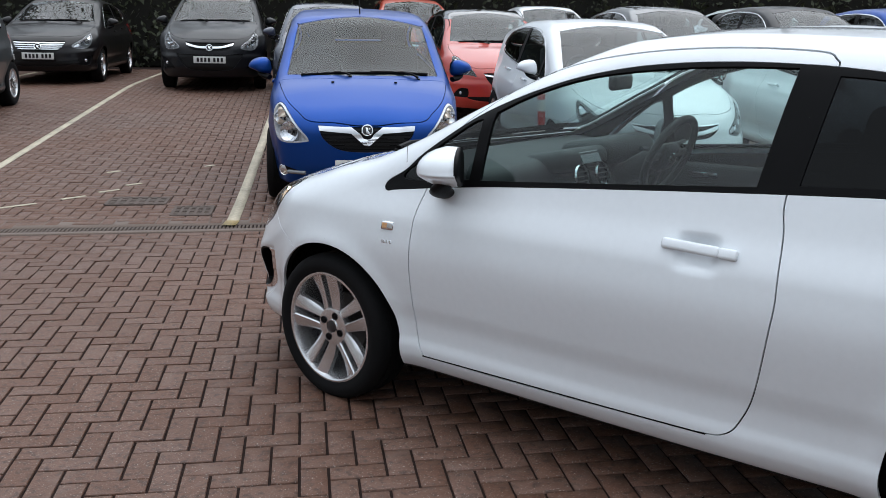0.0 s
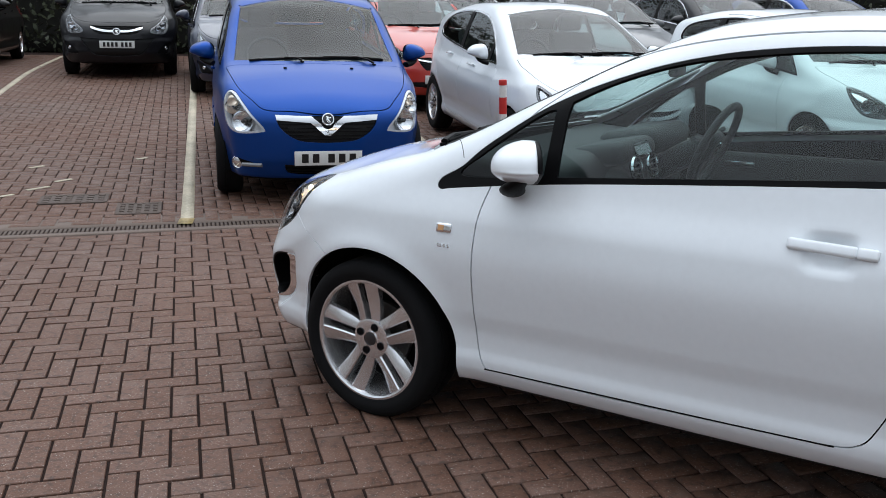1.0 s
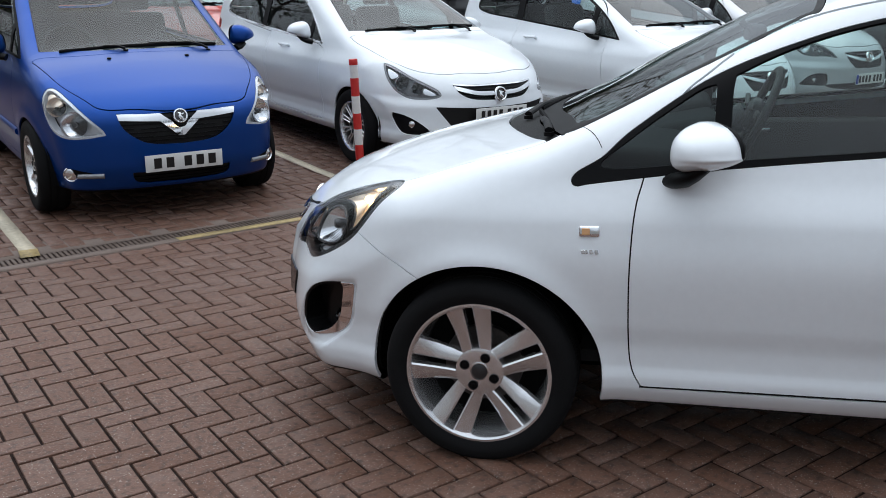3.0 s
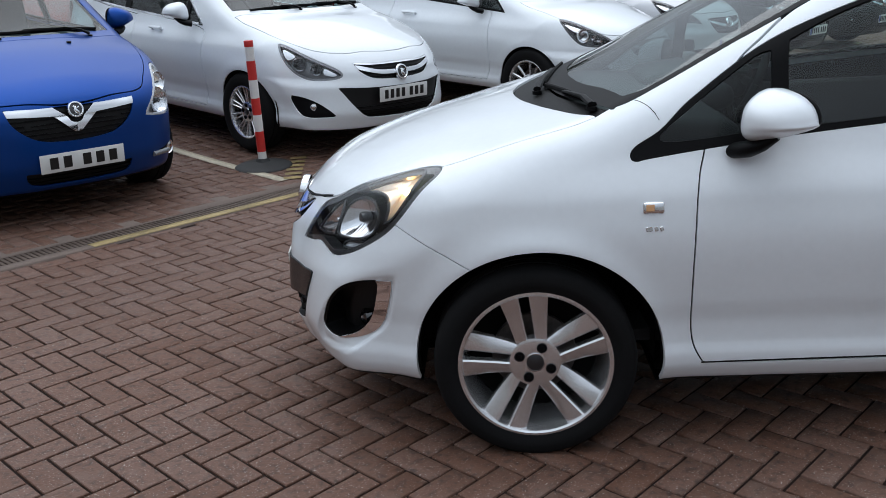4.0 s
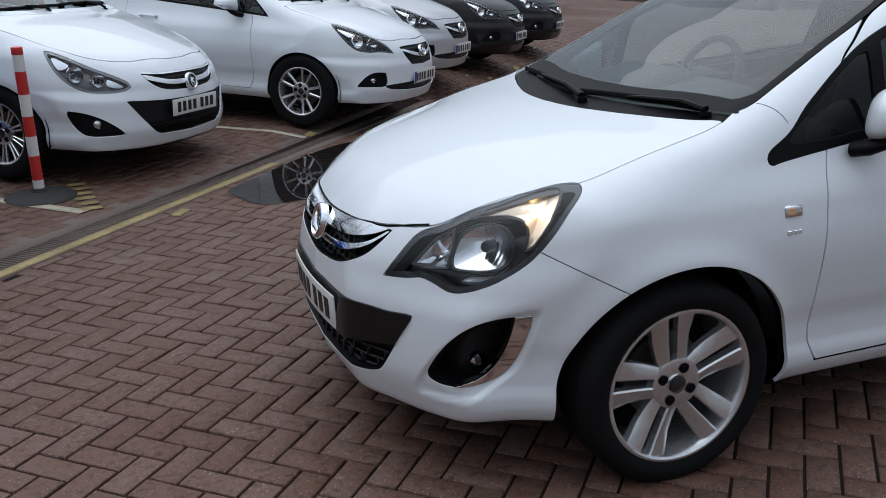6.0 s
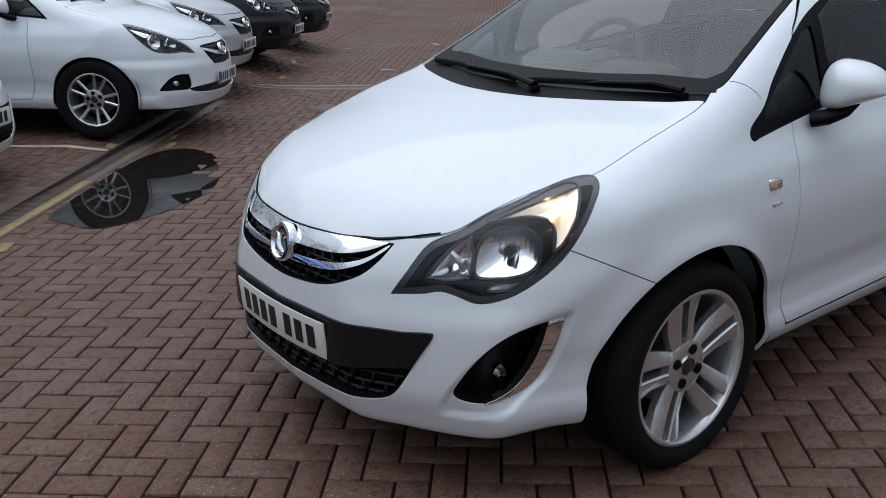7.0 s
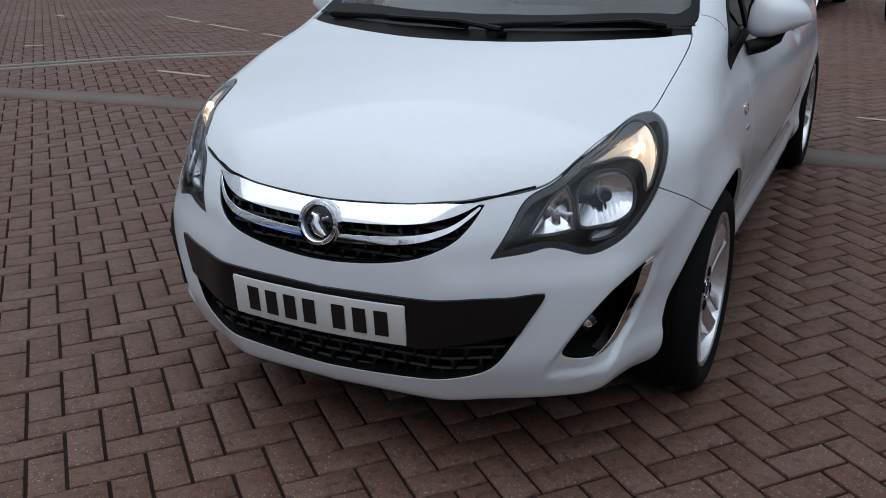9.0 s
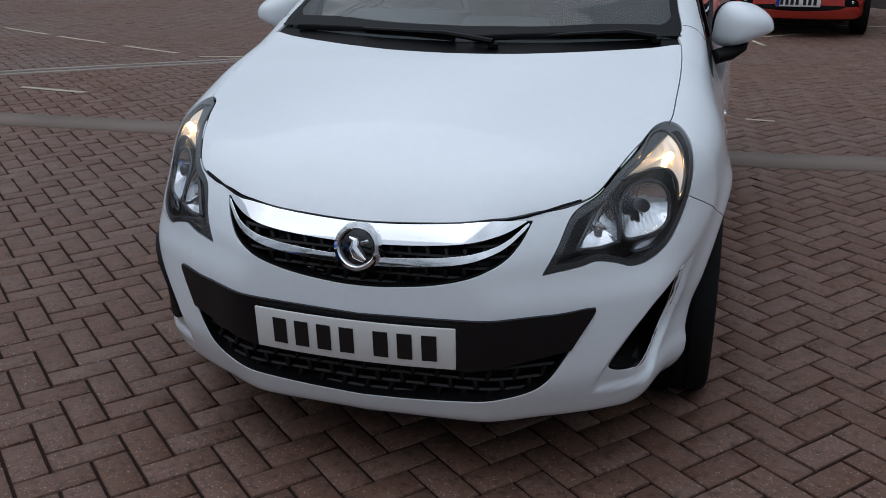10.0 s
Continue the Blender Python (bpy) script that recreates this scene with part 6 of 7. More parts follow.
COMPACT_FORM.update(
    top=[(-3.0, 1.25), (-2.85, 1.44), (-2.4, 1.55), (-1.8, 1.59), (-1.2, 1.585), (-0.95, 1.555), (-0.80, 1.50), (-0.50, 1.32), (-0.15, 1.12), (-0.02, 1.065), (0.2, 1.00), (0.45, 0.90), (0.62, 0.815), (0.72, 0.75)],
    nose=[(0.17, 0.62), (0.27, 0.68), (0.40, 0.715), (0.55, 0.710), (0.70, 0.69), (0.80, 0.65), (0.90, 0.58), (1.05, 0.44)],
    round=[(0.0, 0.0), (0.25, 0.012), (0.45, 0.05), (0.60, 0.115), (0.70, 0.20), (0.77, 0.31), (0.83, 0.55), (0.87, 0.9)], pinch=[(0.2, 0.01), (0.45, 0.0), (0.7, 0.0), (0.9, 0.02)],
    crown=[(-3.0, 0.14), (-1.4, 0.09), (-0.6, 0.10), (0.0, 0.10), (0.6, 0.20)],
    section=[(0.15, 0.74), (0.25, 0.79), (0.40, 0.82), (0.65, 0.838), (0.85, 0.825), (1.0, 0.79), (1.15, 0.755), (1.35, 0.70), (1.6, 0.61)],
    screen=(-0.16, -0.86, 0.665, 0.58), track=0.735, mirror=(-0.50, 0.925, 1.10), handles=[(-1.15, 0.90), (-1.95, 0.92)], badge=(0.70, 0.050), plate_z=0.405, dash_z=1.05,
    dlo=[(-0.22, 1.01), (-0.22, 1.01), (-0.40, 1.14), (-0.62, 1.28), (-0.85, 1.42), (-1.0, 1.465), (-1.5, 1.49), (-2.2, 1.47), (-2.6, 1.40), (-2.72, 1.25), (-2.66, 1.12), (-2.3, 1.07), (-1.5, 1.04)],
    panes=[(-2.9, -1.44), (-1.36, -0.58), (-0.53, -0.1)], pillars=[(-1.40, 0.05, -0.1), (-0.555, 0.03, 0.0)], rub_strip=0.50,
    doors=[[(-0.46, 0.98), (-0.43, 0.75), (-0.42, 0.45), (-0.46, 0.30), (-0.46, 0.30), (-1.0, 0.30), (-1.28, 0.31), (-1.33, 0.36), (-1.37, 0.75), (-1.40, 1.03), (-1.0, 1.015)], [(-1.43, 1.02), (-1.43, 1.02), (-1.40, 0.75), (-1.37, 0.31), (-1.37, 0.31), (-1.85, 0.32), (-2.02, 0.50), (-2.15, 0.72), (-2.25, 1.05), (-1.8, 1.04)]],
    bonnet=[(0.62, -0.3), (0.62, -0.3), (0.67, 0.0), (0.645, 0.25), (0.595, 0.46), (0.50, 0.55), (0.30, 0.66), (0.0, 0.72), (-0.08, 0.70), (0.0, 0.4), (0.02, 0.0), (0.02, -0.3), (0.02, -0.3)],
    lamp=[(-0.128, 0.600), (-0.128, 0.600), (-0.100, 0.645), (0.0, 0.730), (0.11, 0.805), (0.23, 0.868), (0.295, 0.872), (0.322, 0.81), (0.303, 0.71), (0.23, 0.620), (0.12, 0.578), (-0.01, 0.580)],
    bowls=[(0.075, 0.662, 0.080), (0.205, 0.765, 0.060)], lamp_bits=[([(0.17, 0.80), (0.25, 0.85), (0.29, 0.83), (0.26, 0.77)], INDICATOR)], housing=LAMPSILVER,
    grille=[(0.0, 0.725), (0.20, 0.722), (0.395, 0.730), (0.395, 0.730), (0.365, 0.64), (0.28, 0.565), (0.18, 0.53), (0.0, 0.52)],
    chrome=[[(0.0, 0.575), (0.02, 0.575), (0.02, 0.575), (0.13, 0.672), (0.13, 0.672), (0.405, 0.690), (0.405, 0.690), (0.405, 0.726), (0.405, 0.726), (0.13, 0.724), (0.13, 0.724), (0.055, 0.665), (0.0, 0.625)]],
    lower=[(0.0, 0.345), (0.20, 0.345), (0.31, 0.35), (0.33, 0.34), (0.28, 0.275), (0.0, 0.262)], slats=2,
    fog=[(0.115, 0.385), (0.05, 0.375), (-0.04, 0.355), (-0.04, 0.34), (0.05, 0.33), (0.10, 0.305), (0.16, 0.315), (0.17, 0.365)], fog_lamp=(0.115, 0.345, 0.045),
    fog_bar=[(0.06, 0.335), (0.0, 0.338), (-0.10, 0.34)], fog_bar_mat=LAMPMID,
)
ESTATE_FORM = dict(FIVE_DOOR_FORM)
ESTATE_FORM.update(remap(4.83, 1.86, 1.50, 2.737, 0.98))
for k in ("screen", "track", "mirror", "handles", "badge", "plate_z", "dash_z", "dlo", "panes", "pillars", "doors", "bonnet", "lamp", "bowls", "lamp_bits", "fog", "fog_lamp"):
    ESTATE_FORM[k] = FIVE_DOOR_FORM[k]
ESTATE_FORM.update(dlo_trim=CHROME, slats=0, grille=[(0.0, 0.74), (0.25, 0.74), (0.43, 0.745), (0.43, 0.745), (0.38, 0.64), (0.28, 0.575), (0.0, 0.565)], lower=[(0.0, 0.40), (0.40, 0.40), (0.62, 0.43), (0.55, 0.36), (0.3, 0.32), (0.0, 0.315)],
    chrome=[[(0.0, z + 0.018), (0.25, z + 0.018), (w_, z + 0.02), (w_, z + 0.008), (0.25, z), (0.0, z)] for z, w_ in ((0.70, 0.42), (0.665, 0.41), (0.63, 0.38), (0.597, 0.33))])
CARRIER_FORM = dict(FIVE_DOOR_FORM)
CARRIER_FORM.update(remap(4.66, 1.86, 1.66, 2.76, 0.94))
CARRIER_FORM.update({k: [(a, b * 1.10) for a, b in FIVE_DOOR_FORM[k]] for k in ("dlo", "lamp", "grille", "lower", "fog")})
CARRIER_FORM.update(doors=[], chrome=[[(a, b * 1.10) for a, b in FIVE_DOOR_FORM["chrome"][0]]], screen=(-0.30, -1.20, 0.71, 0.58), mirror=(-0.80, 0.97, 1.13), badge=(0.715, 0.06), plate_z=0.52, dash_z=1.10, dlo_trim=TRIM, slats=0,
    bowls=[(0.11, 0.80, 0.05), (-0.02, 0.76, 0.04)], fog_lamp=(0.06, 0.46, 0.025), top=[(CARRIER_FORM["fx"](x), z) for x, z in [(-3.2, 1.25), (-2.95, 1.50), (-2.5, 1.62), (-1.9, 1.66), (-1.4, 1.64), (-1.0, 1.55), (-0.55, 1.34), (-0.2, 1.15), (-0.02, 1.09), (0.2, 1.05), (0.45, 0.98), (0.66, 0.88), (0.8, 0.80), (0.86, 0.75)]])
CITY_FORM = dict(HATCH_FORM)
CITY_FORM.update(top_z=1.335, badge=(0.68, 0.055), chrome=[[(0.0, 0.665), (0.15, 0.670), (0.33, 0.69), (0.33, 0.675), (0.16, 0.65), (0.0, 0.645)]])


def place(x, nose_y, heading, s):
    """A pose on the ground with the nose's middle at (x, nose_y)."""
    fo = s["nose"][3][1]
    h = radians(heading)
    ax, ay = x - fo * math.cos(h), nose_y - fo * math.sin(h)
    bx, by = ax - s["wheelbase"] * math.cos(h), ay - s["wheelbase"] * math.sin(h)
    z0, z1 = gz(ax, ay), gz(bx, by)
    pitch = math.atan2(z1 - z0, s["wheelbase"])
    return Matrix.Translation((ax, ay, z0)) @ Matrix.Rotation(h, 4, "Z") @ Matrix.Rotation(pitch, 4, "Y")


def recolour(ob, old, fresh):
    """The same meshes in another paint, set on the objects."""
    for o in ob.children_recursive:
        if o.type == "MESH" and o.material_slots and o.data.materials[0] == old:
            o.material_slots[0].link = "OBJECT"
            o.material_slots[0].material = fresh


def another(src, old, fresh, s, x, nose_y, heading, label):
    ob = copy_thing(src, place(x, nose_y, heading, s))
    recolour(ob, old, fresh)
    return tagged(ob, label)


compact_car = parked_car("compact_car", "bright blue small five-door car with a chrome V grille", COMPACT_FORM, BLUE, place(0.52, 7.46, -91.5, COMPACT_FORM), 0.026, "five", plate=(2, 3))
five_door_car = parked_car("hatchback_car", "white five-door hatchback with chrome window trim", FIVE_DOOR_FORM, WHITE, place(3.16, 7.40, -90, FIVE_DOOR_FORM), 0.027, "multi")
hatch_car = parked_car("hatchback_car", "white three-door hatchback with swept headlamps", HATCH_FORM, WHITE, place(5.62, 6.60, -90, HATCH_FORM), 0.027, "ten", euro=True)
another(hatch_car, WHITE, SILVER, HATCH_FORM, 7.75, 6.95, -90, "silver small car with a dark grille in the row")
another(hatch_car, WHITE, BROWNP, HATCH_FORM, 9.9, 6.85, -90, "dark grey hatchback in the parking row")
another(hatch_car, WHITE, BLACKP, HATCH_FORM, 12.4, 6.9, -90, "black hatchback at the end of the parking row")
parked_car("city_car", "red small car with a black roof", CITY_FORM, REDP, place(2.75, 12.15, -90, CITY_FORM), 0.042, "five", roof=PIANO, mirror=PIANO)
parked_car("estate_car", "black estate car with a wide chrome grille", ESTATE_FORM, BROWNP, place(-4.45, 16.9, -90, ESTATE_FORM), 0.045, "five")
carrier_car = parked_car("people_carrier", "black people carrier with a chrome grille bar", CARRIER_FORM, BLACKP, place(-1.50, 15.95, -90, CARRIER_FORM), 0.045, "five")
another(five_door_car, WHITE, GREYP, FIVE_DOOR_FORM, -6.9, 16.2, -90, "dark grey hatchback beside an estate car")
another(five_door_car, WHITE, NAVY, FIVE_DOOR_FORM, 0.45, 13.6, -90, "navy blue hatchback behind a blue small car")
another(five_door_car, WHITE, GREYP, FIVE_DOOR_FORM, 5.65, 12.0, -90, "dark grey five-door hatchback in the second row")
another(five_door_car, WHITE, BLACKP, FIVE_DOOR_FORM, 8.1, 12.4, -90, "black five-door hatchback in the second row")
another(five_door_car, WHITE, BLUE, FIVE_DOOR_FORM, 10.6, 13.0, -90, "blue five-door hatchback in the second row")
another(carrier_car, BLACKP, ORANGE, CARRIER_FORM, 2.35, 18.0, -90, "orange-red people carrier in front of a hedge")
another(hatch_car, WHITE, WHITE, HATCH_FORM, 5.0, 17.0, -90, "white hatchback in front of a hedge")
another(hatch_car, WHITE, WHITE, HATCH_FORM, 7.4, 17.4, -90, "white hatchback in the back row")
another(hatch_car, WHITE, WHITE, HATCH_FORM, 9.9, 17.4, -90, "white hatchback at the back of the yard")
another(hatch_car, WHITE, REDP, HATCH_FORM, 5.80, -4.30, 126, "red hatchback across the yard")
another(hatch_car, WHITE, NAVY, HATCH_FORM, 4.02, -5.72, 126, "dark blue hatchback beside a red one")
another(hatch_car, WHITE, BLACKP, HATCH_FORM, 8.1, -3.0, 126, "black hatchback across the yard")
another(carrier_car, BLACKP, BLACKP, CARRIER_FORM, 28.5, 12.5, 25, "black people carrier with its tail to the yard")
another(five_door_car, WHITE, GREYP, FIVE_DOOR_FORM, -5.0, 10.7, -90, "dark grey hatchback in a side bay")


# washer nozzles and aerial of the blue car
compact_field = shell_field(COMPACT_FORM)
for y in (-0.27, 0.27):
    q = on_shell(compact_field, 0.10, abs(y), 1.2, (0, 0, 1))
    part("washer_nozzle", bm_box(0.022, 0.026, 0.012, Matrix.Translation((0.10, y, q[2] + 0.004)), 0.004, 2), TRIM, compact_car, "small black washer nozzle", smooth=40)
q = on_shell(compact_field, -0.98, 0.0, 1.8, (0, 0, 1))
part("aerial", bm_tube([(-0.98, 0, q[2] - 0.005), (-1.15, 0, q[2] + 0.20)], [0.007, 0.003], 8), TRIM, compact_car, "thin black roof aerial", smooth=60)


def ribbon(name, pts, width, dz, material, label, category="marking", kind="structure", parent=None, thick=0.0):
    """A flat strip that follows the ground along a line of points."""
    P = [Vector(p) for p in pts]
    V, F = [], []
    dense = []
    for a, b in zip(P, P[1:]):
        n = max(1, int((b - a).length / 0.3))
        dense += [a.lerp(b, k / n) for k in range(n)]
    dense.append(P[-1])
    for i, p in enumerate(dense):
        d = (dense[min(i + 1, len(dense) - 1)] - dense[max(i - 1, 0)]).normalized()
        s = Vector((-d.y, d.x)) * width / 2
        for q, drop in ((p + s, 0.03), (p + s, 0), (p - s, 0), (p - s, 0.03)):
            V.append((q.x, q.y, gz(q.x, q.y) + dz - (drop if thick else drop * 0.1)))
        if i:
            k = 4 * i
            F += [(k - 4 + j, k - 3 + j, k + 1 + j, k + j) for j in range(3)]
    ob = raw(name, np.array(V), np.array(F), material, parent)
    if parent is None:
        tagged(ob, label, category, "", kind)
    elif label:
        tagged(ob, label)
    return ob


RUSTY = vary(mat("rusty_grate", (0.105, 0.075, 0.058), 0.65, 0.2), 5, 0.55, 1.35, 0.0008, fine=70)
# drainage channel along the foot of the bays
channel = ribbon("drain_channel", [(-14, drain_y(-14)), (5.9, drain_y(5.9))], 0.17, -0.035, IRON, "dark slotted drain channel across the paving", "drain")
bars = [(-10 + k * 0.029, drain_y(-10 + k * 0.029)) for k in range(550)]
BV, BF = [], []
for x, y in bars:
    z = gz(x, y) - 0.004
    o = len(BV)
    for dx, dy, dzz in ((-0.0085, -0.08, -0.02), (0.0085, -0.08, -0.02), (0.0085, 0.08, -0.02), (-0.0085, 0.08, -0.02), (-0.0085, -0.08, 0), (0.0085, -0.08, 0), (0.0085, 0.08, 0), (-0.0085, 0.08, 0)):
        BV.append((x + dx, y + dy, z + dzz))
    BF += [(o + 4, o + 5, o + 6, o + 7), (o, o + 1, o + 5, o + 4), (o + 1, o + 2, o + 6, o + 5), (o + 2, o + 3, o + 7, o + 6), (o + 3, o, o + 4, o + 7)]
tagged(raw("grate_bars", np.array(BV), np.array(BF), RUSTY, channel), "worn iron grate bars", kind="stuff")
for side, w, dz, lab in ((-1, 0.085, 0.005, "worn concrete edge beam of a drain"), (1, 0.30, -0.003, "concrete haunching behind a drain")):
    off = side * (0.082 + w / 2)
    ribbon("drain_edge", [(-14, drain_y(-14) + off), (7.2, drain_y(7.2) + off)], w - 0.004, dz, CONCRETE, lab, "kerb", "structure", None, 1)
ribbon("yellow_line", [(0.25, drain_y(0.25) - 0.124), (3.6, drain_y(3.6) - 0.124)], 0.074, 0.0085, LINEY, "worn yellow line on a drain edge")

# flush concrete edging that crosses the yard, and a second drain
ribbon("edging_strip", [(-5.0, -5.9), (1.58, 1.38), (5.2, 4.75), (6.6, 6.0)], 0.30, 0.0065, CONCRETE, "flush concrete edging strip between paved areas", "kerb", "structure", None, 1)
FAR_DRAIN = [(8.36, 7.08), (7.40, 4.88), (7.05, 2.87), (6.95, -2.89)]
far_channel = ribbon("drain_channel", FAR_DRAIN, 0.11, 0.003, IRON, "dark slotted drain channel across the yard", "drain")
for off in (-0.085, 0.085):
    ribbon("drain_edge", [(x + off, y - off * 0.35) for x, y in FAR_DRAIN], 0.06, 0.0085, PALE, "pale concrete edge of a drain across the yard", "kerb", "structure", None, 1)
for (x0, y0), (x1, y1) in zip(FAR_DRAIN, FAR_DRAIN[1:]):
    n_ = int(math.hypot(x1 - x0, y1 - y0) / 0.058)
    a_ = math.atan2(y1 - y0, x1 - x0)
    for k in range(n_):
        x, y = x0 + (x1 - x0) * (k + 0.5) / n_, y0 + (y1 - y0) * (k + 0.5) / n_
        part("grate_bar", bm_box(0.030, 0.108, 0.006, Matrix.Translation((x, y, gz(x, y) + 0.004)) @ Matrix.Rotation(a_, 4, "Z")), RUSTY, far_channel)

# bay lines
for x0, y0, x1, y1, w in ((-0.55, 7.2, -0.28, 20.0, 0.095), (-3.0, 7.9, -2.95, 21.5, 0.09), (-5.35, 12.0, -5.45, 20.5, 0.09), (1.93, 7.35, 2.05, 12.0, 0.085), (4.55, 7.25, 4.30, 12.0, 0.075), (6.9, 7.3, 6.9, 12.0, 0.07), (9.1, 7.3, 9.1, 12.0, 0.07)):
    ribbon("bay_line", [(x0, y0), (x1, y1)], w, 0.0045, LINEW, "worn white painted parking bay line")
ribbon("bay_line", [(-0.57, 7.03), (-0.55, 7.2)], 0.105, 0.0055, LINEY, "worn yellow end of a bay line")
ribbon("bay_line", [(7.08, -5.53), (5.81, -6.56)], 0.07, 0.0045, LINEW, "worn white painted line across the yard")
ribbon("bay_line", [(6.11, -3.79), (6.04, -4.79)], 0.06, 0.0045, LINEW, "worn white painted line across the yard")
ribbon("bay_line", [(6.11, -3.79), (5.41, -3.27)], 0.05, 0.0045, LINEW, "broken white painted line across the yard")
ribbon("bay_line", [(2.40, 0.70), (2.24, 0.60)], 0.03, 0.0045, LINEW, "short white paint mark")
for a, b in (((6.52, 4.59), (5.98, 4.21)), ((7.53, 2.75), (7.25, 2.28)), ((12.17, 3.85), (10.82, 3.55)), ((10.52, 3.5), (9.39, 3.21)), ((8.98, 3.12), (7.92, 2.84)), ((9.33, 5.7), (9.19, 5.5)), ((12.87, 6.88), (12.73, 6.61)), ((13.14, 5.29), (12.76, 5.18))):
    ribbon("paint_mark", [a, b], 0.05, 0.0045, LINEW, "worn broken white paint mark")
for k in range(6):
    a = 7.34 + k * 0.095
    ribbon("yellow_mark", [(1.99 + 0.085 * k, a), (2.03 + 0.085 * k, a + 0.055)], 0.125, 0.005, LINEY, "worn yellow hatch mark beside a post")
for x, y, l in ((2.06, 6.80, 0.16), (2.95, 6.78, 0.2), (4.35, 6.75, 0.2), (4.75, 6.85, 0.22), (5.1, 6.95, 0.2), (9.0, 6.9, 0.25), (9.3, 7.1, 0.2), (10.6, 7.1, 0.25), (12.9, 7.45, 0.3), (4.6, 7.26, 0.16)):
    ribbon("yellow_mark", [(x, y), (x + l, y + 0.03)], 0.07, 0.005, LINEY, "worn yellow paint mark")
for x, y, l in ((-2.45, 7.78, 0.30), (-2.05, 8.12, 0.22), (-1.80, 8.40, 0.20), (-1.62, 8.70, 0.16), (-1.0, 9.6, 0.12), (-1.9, 9.3, 0.14)):
    ribbon("paint_mark", [(x, y), (x + l * 0.8, y + l * 0.6)], 0.045, 0.0045, LINEW, "faint white paint mark on paving")


# covers let into the bay
def cover(name, x, y, w, d, nx, ny, label):
    root = thing(name, label, "manhole", Matrix.Translation((x, y, gz(x, y) + 0.002)))
    part("frame", join(bm_box(w, 0.03, 0.02, Matrix.Translation((0, d / 2, -0.004)), 0.003, 1), bm_box(w, 0.03, 0.02, Matrix.Translation((0, -d / 2, -0.004)), 0.003, 1), bm_box(0.03, d, 0.02, Matrix.Translation((w / 2, 0, -0.004)), 0.003, 1), bm_box(0.03, d, 0.02, Matrix.Translation((-w / 2, 0, -0.004)), 0.003, 1)), IRON, root)
    part("plate", bm_box(w, d, 0.012, Matrix.Translation((0, 0, -0.004))), IRON, root)
    for i in range(nx):
        for j in range(ny):
            part("stud", bm_box(w / nx * 0.6, d / ny * 0.45, 0.006, Matrix.Translation((w * ((i + 0.5) / nx - 0.5), d * ((j + 0.5) / ny - 0.5), 0.004)), 0.001, 1), IRON, root)


cover("manhole_cover", -1.40, 8.02, 0.48, 0.30, 6, 4, "rusty iron manhole cover let into paving")
cover("gully_cover", -0.90, 7.60, 0.30, 0.36, 5, 6, "iron gully grating let into paving")

# puddle beside the drain
pu = curve([(2.50, 6.44), (2.85, 6.20), (3.3, 6.08), (3.75, 6.12), (4.12, 6.14), (4.30, 6.30), (4.55, 6.45), (4.72, 6.70), (4.55, 6.88), (4.0, 6.93), (3.3, 6.90), (2.75, 6.86), (2.60, 6.70)])
WATER = bpy.data.materials.new("puddle_water")
WATER.use_nodes = True
wt = WATER.node_tree
wb0 = wt.nodes["Principled BSDF"]
wb0.inputs["Base Color"].default_value = (0.012, 0.011, 0.011, 1)
wb0.inputs["Roughness"].default_value = 0.015
wb0.inputs["IOR"].default_value = 1.6
wb0.inputs["Alpha"].default_value = 0.85
raw_pts = np.array([(x, y, 0.0078) for x, y in pu] + [(3.6, 6.5, 0.0078)])
n_ = len(pu)
tagged(raw("puddle", raw_pts, np.array([(k, (k + 1) % n_, n_) for k in range(n_)]), WATER, None), "shallow rain puddle beside a drain", "puddle", "", "structure")

# red and white post on a rubber foot
pz0 = gz(2.10, 7.84)
post = thing("bollard_post", "red and white striped plastic post on a black rubber foot", "bollard", Matrix.Translation((2.10, 7.84, pz0)) @ Matrix.Rotation(radians(-2.7), 4, "Y"))
RUBBERF = vary(mat("foot_rubber", (0.018, 0.018, 0.018), 0.7), 6, 0.7, 1.3, 0.001)
POSTR = vary(mat("post_red", (0.55, 0.03, 0.025), 0.4), 9, 0.8, 1.1)
POSTW = vary(mat("post_white", (0.72, 0.70, 0.68), 0.4), 9, 0.85, 1.05)
part("foot", bm_lathe([(0.001, 0.065), (0.045, 0.065), (0.055, 0.045), (0.19, 0.022), (0.215, 0.010), (0.22, 0.0)], 40, Matrix.Rotation(radians(90), 4, "X")), RUBBERF, post, "black rubber foot", smooth=40)
zz = 0.05
for k, hgt in enumerate((0.07, 0.155, 0.125, 0.125, 0.135, 0.14, 0.10, 0.045)):
    part("band", bm_cyl(0.033 if k < 7 else 0.034, hgt, Matrix.Translation((0, 0, zz + hgt / 2)), 24, None, 0.003 if k == 7 else 0), POSTW if k % 2 == 0 else POSTR, post, smooth=40)
    zz += hgt

# hedge and trees behind the yard
LEAF = vary(mat("hedge_leaf", (0.035, 0.042, 0.018), 0.6), 0.5, 0.4, 1.5, fine=8)
BARK = vary(mat("tree_bark", (0.06, 0.048, 0.036), 0.85), 3, 0.6, 1.3, 0.004)


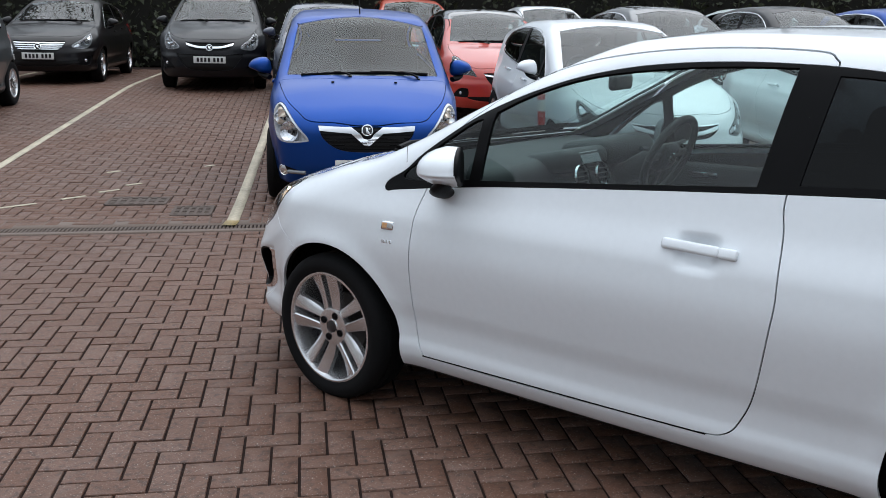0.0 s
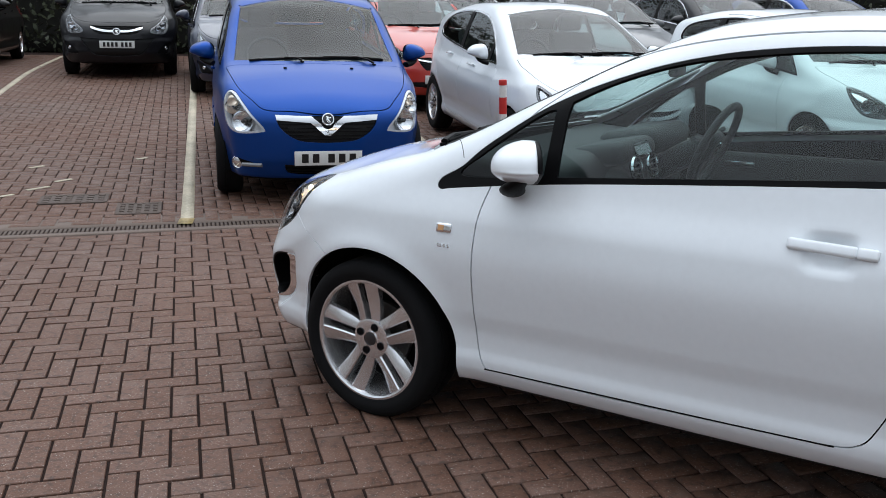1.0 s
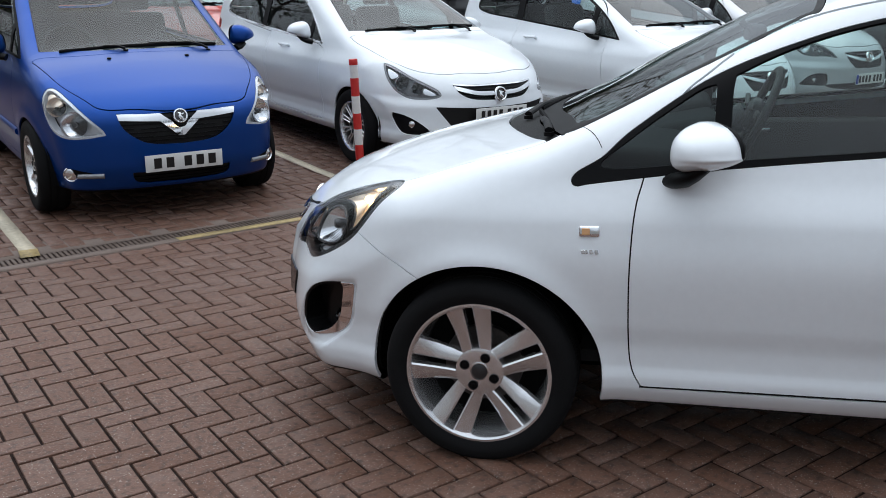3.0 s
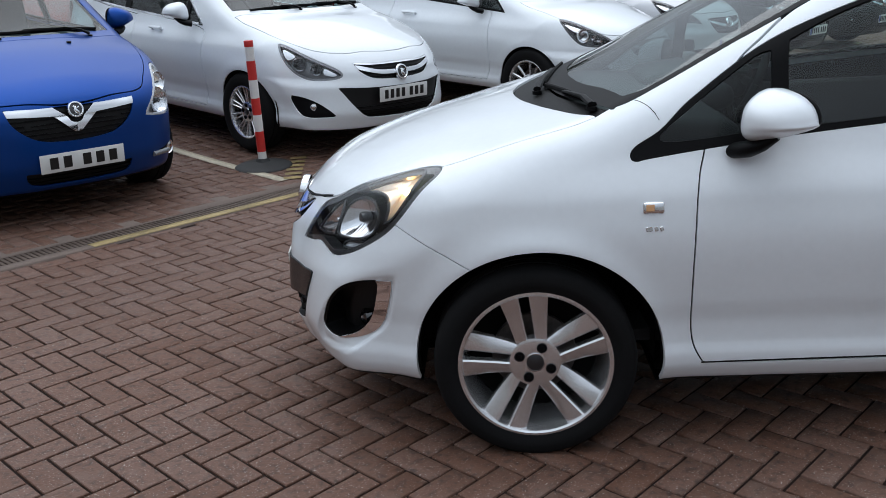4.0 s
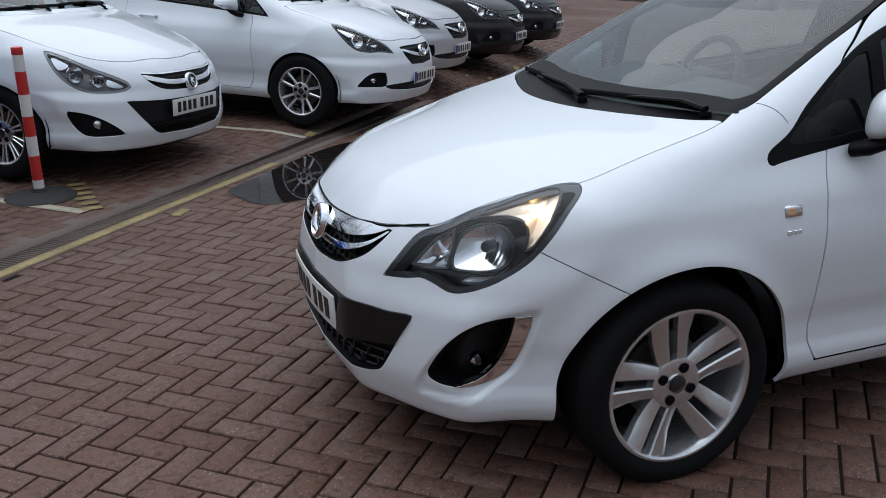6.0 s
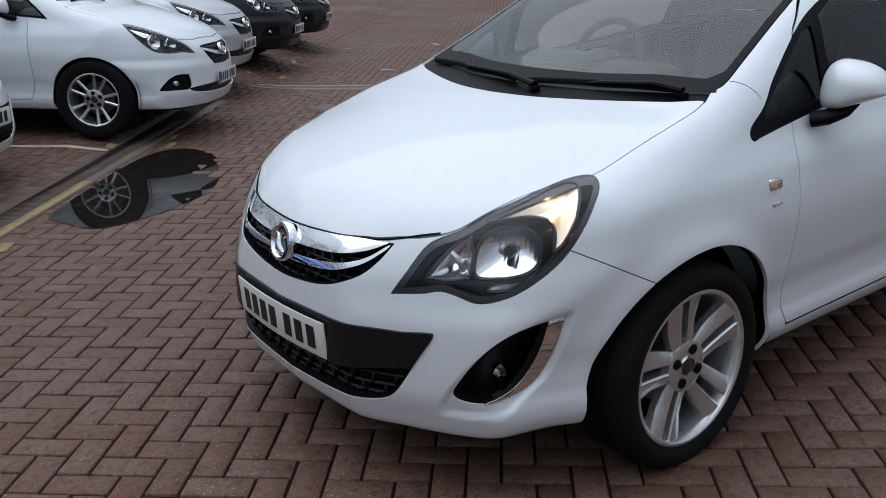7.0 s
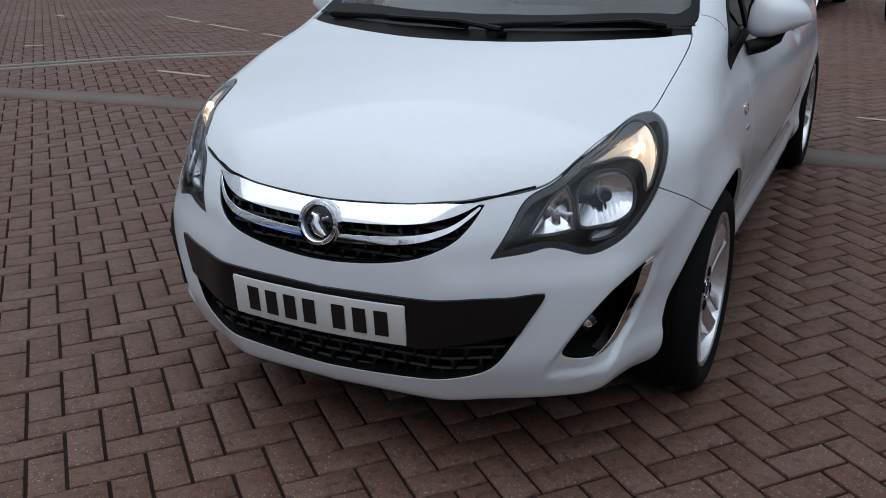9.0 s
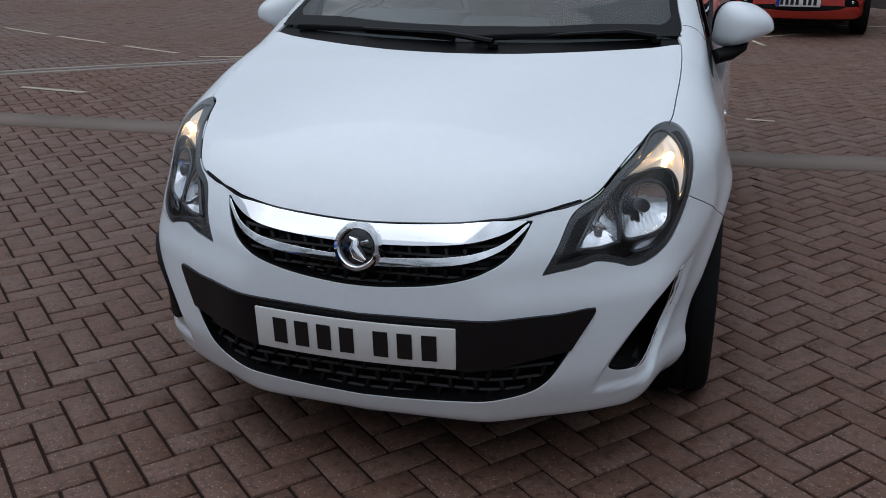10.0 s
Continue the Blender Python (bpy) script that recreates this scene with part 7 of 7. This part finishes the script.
def leaf_cloud(name, centre, size, count, leaf, seed, parent=None):
    r = np.random.default_rng(seed)
    c = (r.random((count, 3)) - 0.5) * size
    c[:, 1] *= 0.55 + 0.45 * np.sin(c[:, 0] * 1.7 + seed) ** 2
    c += centre
    a, b = r.normal(size=(count, 3)), r.normal(size=(count, 3))
    a /= np.linalg.norm(a, axis=1, keepdims=True)
    b -= a * (a * b).sum(1, keepdims=True)
    b /= np.linalg.norm(b, axis=1, keepdims=True)
    s = (leaf * (0.5 + r.random((count, 1))))
    V = np.stack([c - a * s, c + b * s * 0.5, c + a * s, c - b * s * 0.5], 1).reshape(-1, 3)
    F = np.arange(count * 4).reshape(-1, 4)
    return raw(name, V, F, LEAF, parent)


hz = gz(0, 24)
hedge = leaf_cloud("hedge", np.array([2.0, 24.2, hz + 1.9]), np.array([46, 2.6, 4.2]), 48000, 0.075, 1)
tagged(hedge, "dark green overgrown hedge behind the parked cars", "hedge", "", "stuff")
# near-black box among the leaves: the hedge's inner shade put into colour
core = part("hedge_shade_box", bm_box(46, 1.4, 3.6, Matrix.Translation((2, 24.6, hz + 1.7)), 0.3, 2), mat("hedge_shade", (0.012, 0.011, 0.008), 0.95), None)
tagged(core, "dark box inside a hedge standing for its inner shade", "hedge", "", "structure")


def tree(x, y, h, seed):
    r = random.Random(seed)
    root = thing("tree", "bare-limbed tree with sparse leaves behind a hedge", "tree", Matrix.Translation((x, y, gz(x, y))), "trees behind the hedge")
    bms = [bm_tube([(0, 0, -0.2), (0.05, 0.02, h * 0.3), (-0.05, 0.1, h * 0.6), (0.1, 0.0, h)], [0.2, 0.16, 0.10, 0.03], 9)]
    tips = []
    for k in range(16):
        z = h * (0.3 + 0.65 * r.random())
        a, l = r.random() * 6.28, h * 0.32 * (0.5 + r.random() * 0.6)
        mid = (math.cos(a) * l * 0.5, math.sin(a) * l * 0.5, z + l * 0.28)
        tip = (math.cos(a + 0.3) * l, math.sin(a + 0.3) * l, z + l * 0.75)
        bms.append(bm_tube([(0, 0, z), mid, tip], [0.06, 0.04, 0.012], 6))
        for q in range(4):
            e = (tip[0] + r.uniform(-1, 1), tip[1] + r.uniform(-1, 1), tip[2] + r.uniform(0, 1.1))
            bms.append(bm_tube([mid if q % 2 else tip, e], [0.018, 0.006], 5))
            tips.append(e)
    part("trunk", join(*bms), BARK, root, "grey-brown trunk and limbs", smooth=60)
    leaf_cloud("crown", np.array([0, 0, h * 0.8]), np.array([h * 0.6, h * 0.6, h * 0.5]), 900, 0.09, seed, root)


for k, (x, y, h) in enumerate(((-13, 26, 8), (-8.5, 26.5, 9), (-4, 26, 8.5), (0.5, 26.8, 10), (5, 26, 8), (9.5, 26.5, 9.5), (14, 26, 8.5), (19, 27, 9))):
    tree(x, y, h, 40 + k)

# unseen plain walls added behind the camera, closing off low sky light and reflections
WALLB = vary(mat("unseen_wall_render", (0.46, 0.45, 0.43), 0.85), 0.6, 0.7, 1.25, 0.004, fine=14)
for nm, sx, sy, hh, x, y in (("unseen_wall_west", 0.3, 42.0, 4.6, -13.5, -1.0), ("unseen_wall_south", 44.0, 0.3, 4.2, 8.6, -15.0)):
    w = part(nm, bm_box(sx, sy, hh, Matrix.Translation((x, y, hh / 2 - 0.1)), 0.02, 1), WALLB, None)
    tagged(w, "unseen plain pale wall added to block low sky light and reflections", "wall", "", "structure")

# block paving
paving = sheet("pavement", -13, 35, -10, 23, 0.2, -0.008, SAND, "reddish-brown block paving laid in herringbone")
C = herringbone(-12, 16, -9, 22, PAVE_TURN, PAVE_X, PAVE_Y)
C = np.concatenate([C, herringbone(16.0, 34, -6, 14, PAVE_TURN, PAVE_X, PAVE_Y)])


def off_strip(C):
    x, y = C[:, 0], C[:, 1]
    d = y - drain_y(x)
    half = np.where(np.abs(np.sin(C[:, 2])) > 0.5, 0.096, 0.046)
    return ~((d > -0.12) & (d < 0.09 + half) & (x < 7.1))


C = C[off_strip(C)]
near = (C[:, 0] > -1.9) & (C[:, 0] < -0.35) & (C[:, 1] > 2.7) & (C[:, 1] < 6.2)
pick = np.where(near)[0][:300]
rest = np.ones(len(C), bool)
rest[pick] = False
V, F = block_mesh_data(C[rest], np.random.default_rng(3))
tagged(raw("paving_blocks", V, F, BLOCK, paving), "brown paving blocks", kind="stuff")
kinds = []
for k in range(5):
    v, f = block_mesh_data(np.array([[-1000.0, 4.2 - 1000.0 * 0.8689, 0.0]]), np.random.default_rng(20 + k))
    v = v - v[:12].mean(0)
    v[:, 2] -= v[8:, 2].mean()
    me = bpy.data.meshes.new("paving_block")
    me.from_pydata(v.tolist(), [], f.tolist())
    me.materials.append(BLOCK_ONE)
    kinds.append(me)
r_ = random.Random(9)
for i in pick:
    x, y, a = C[i]
    o = new("paving_block", r_.choice(kinds))
    o.parent = paving
    o.matrix_local = Matrix.Translation((x, y, gz(x, y) + r_.gauss(0, 0.001))) @ Matrix.Rotation(a, 4, "Z")
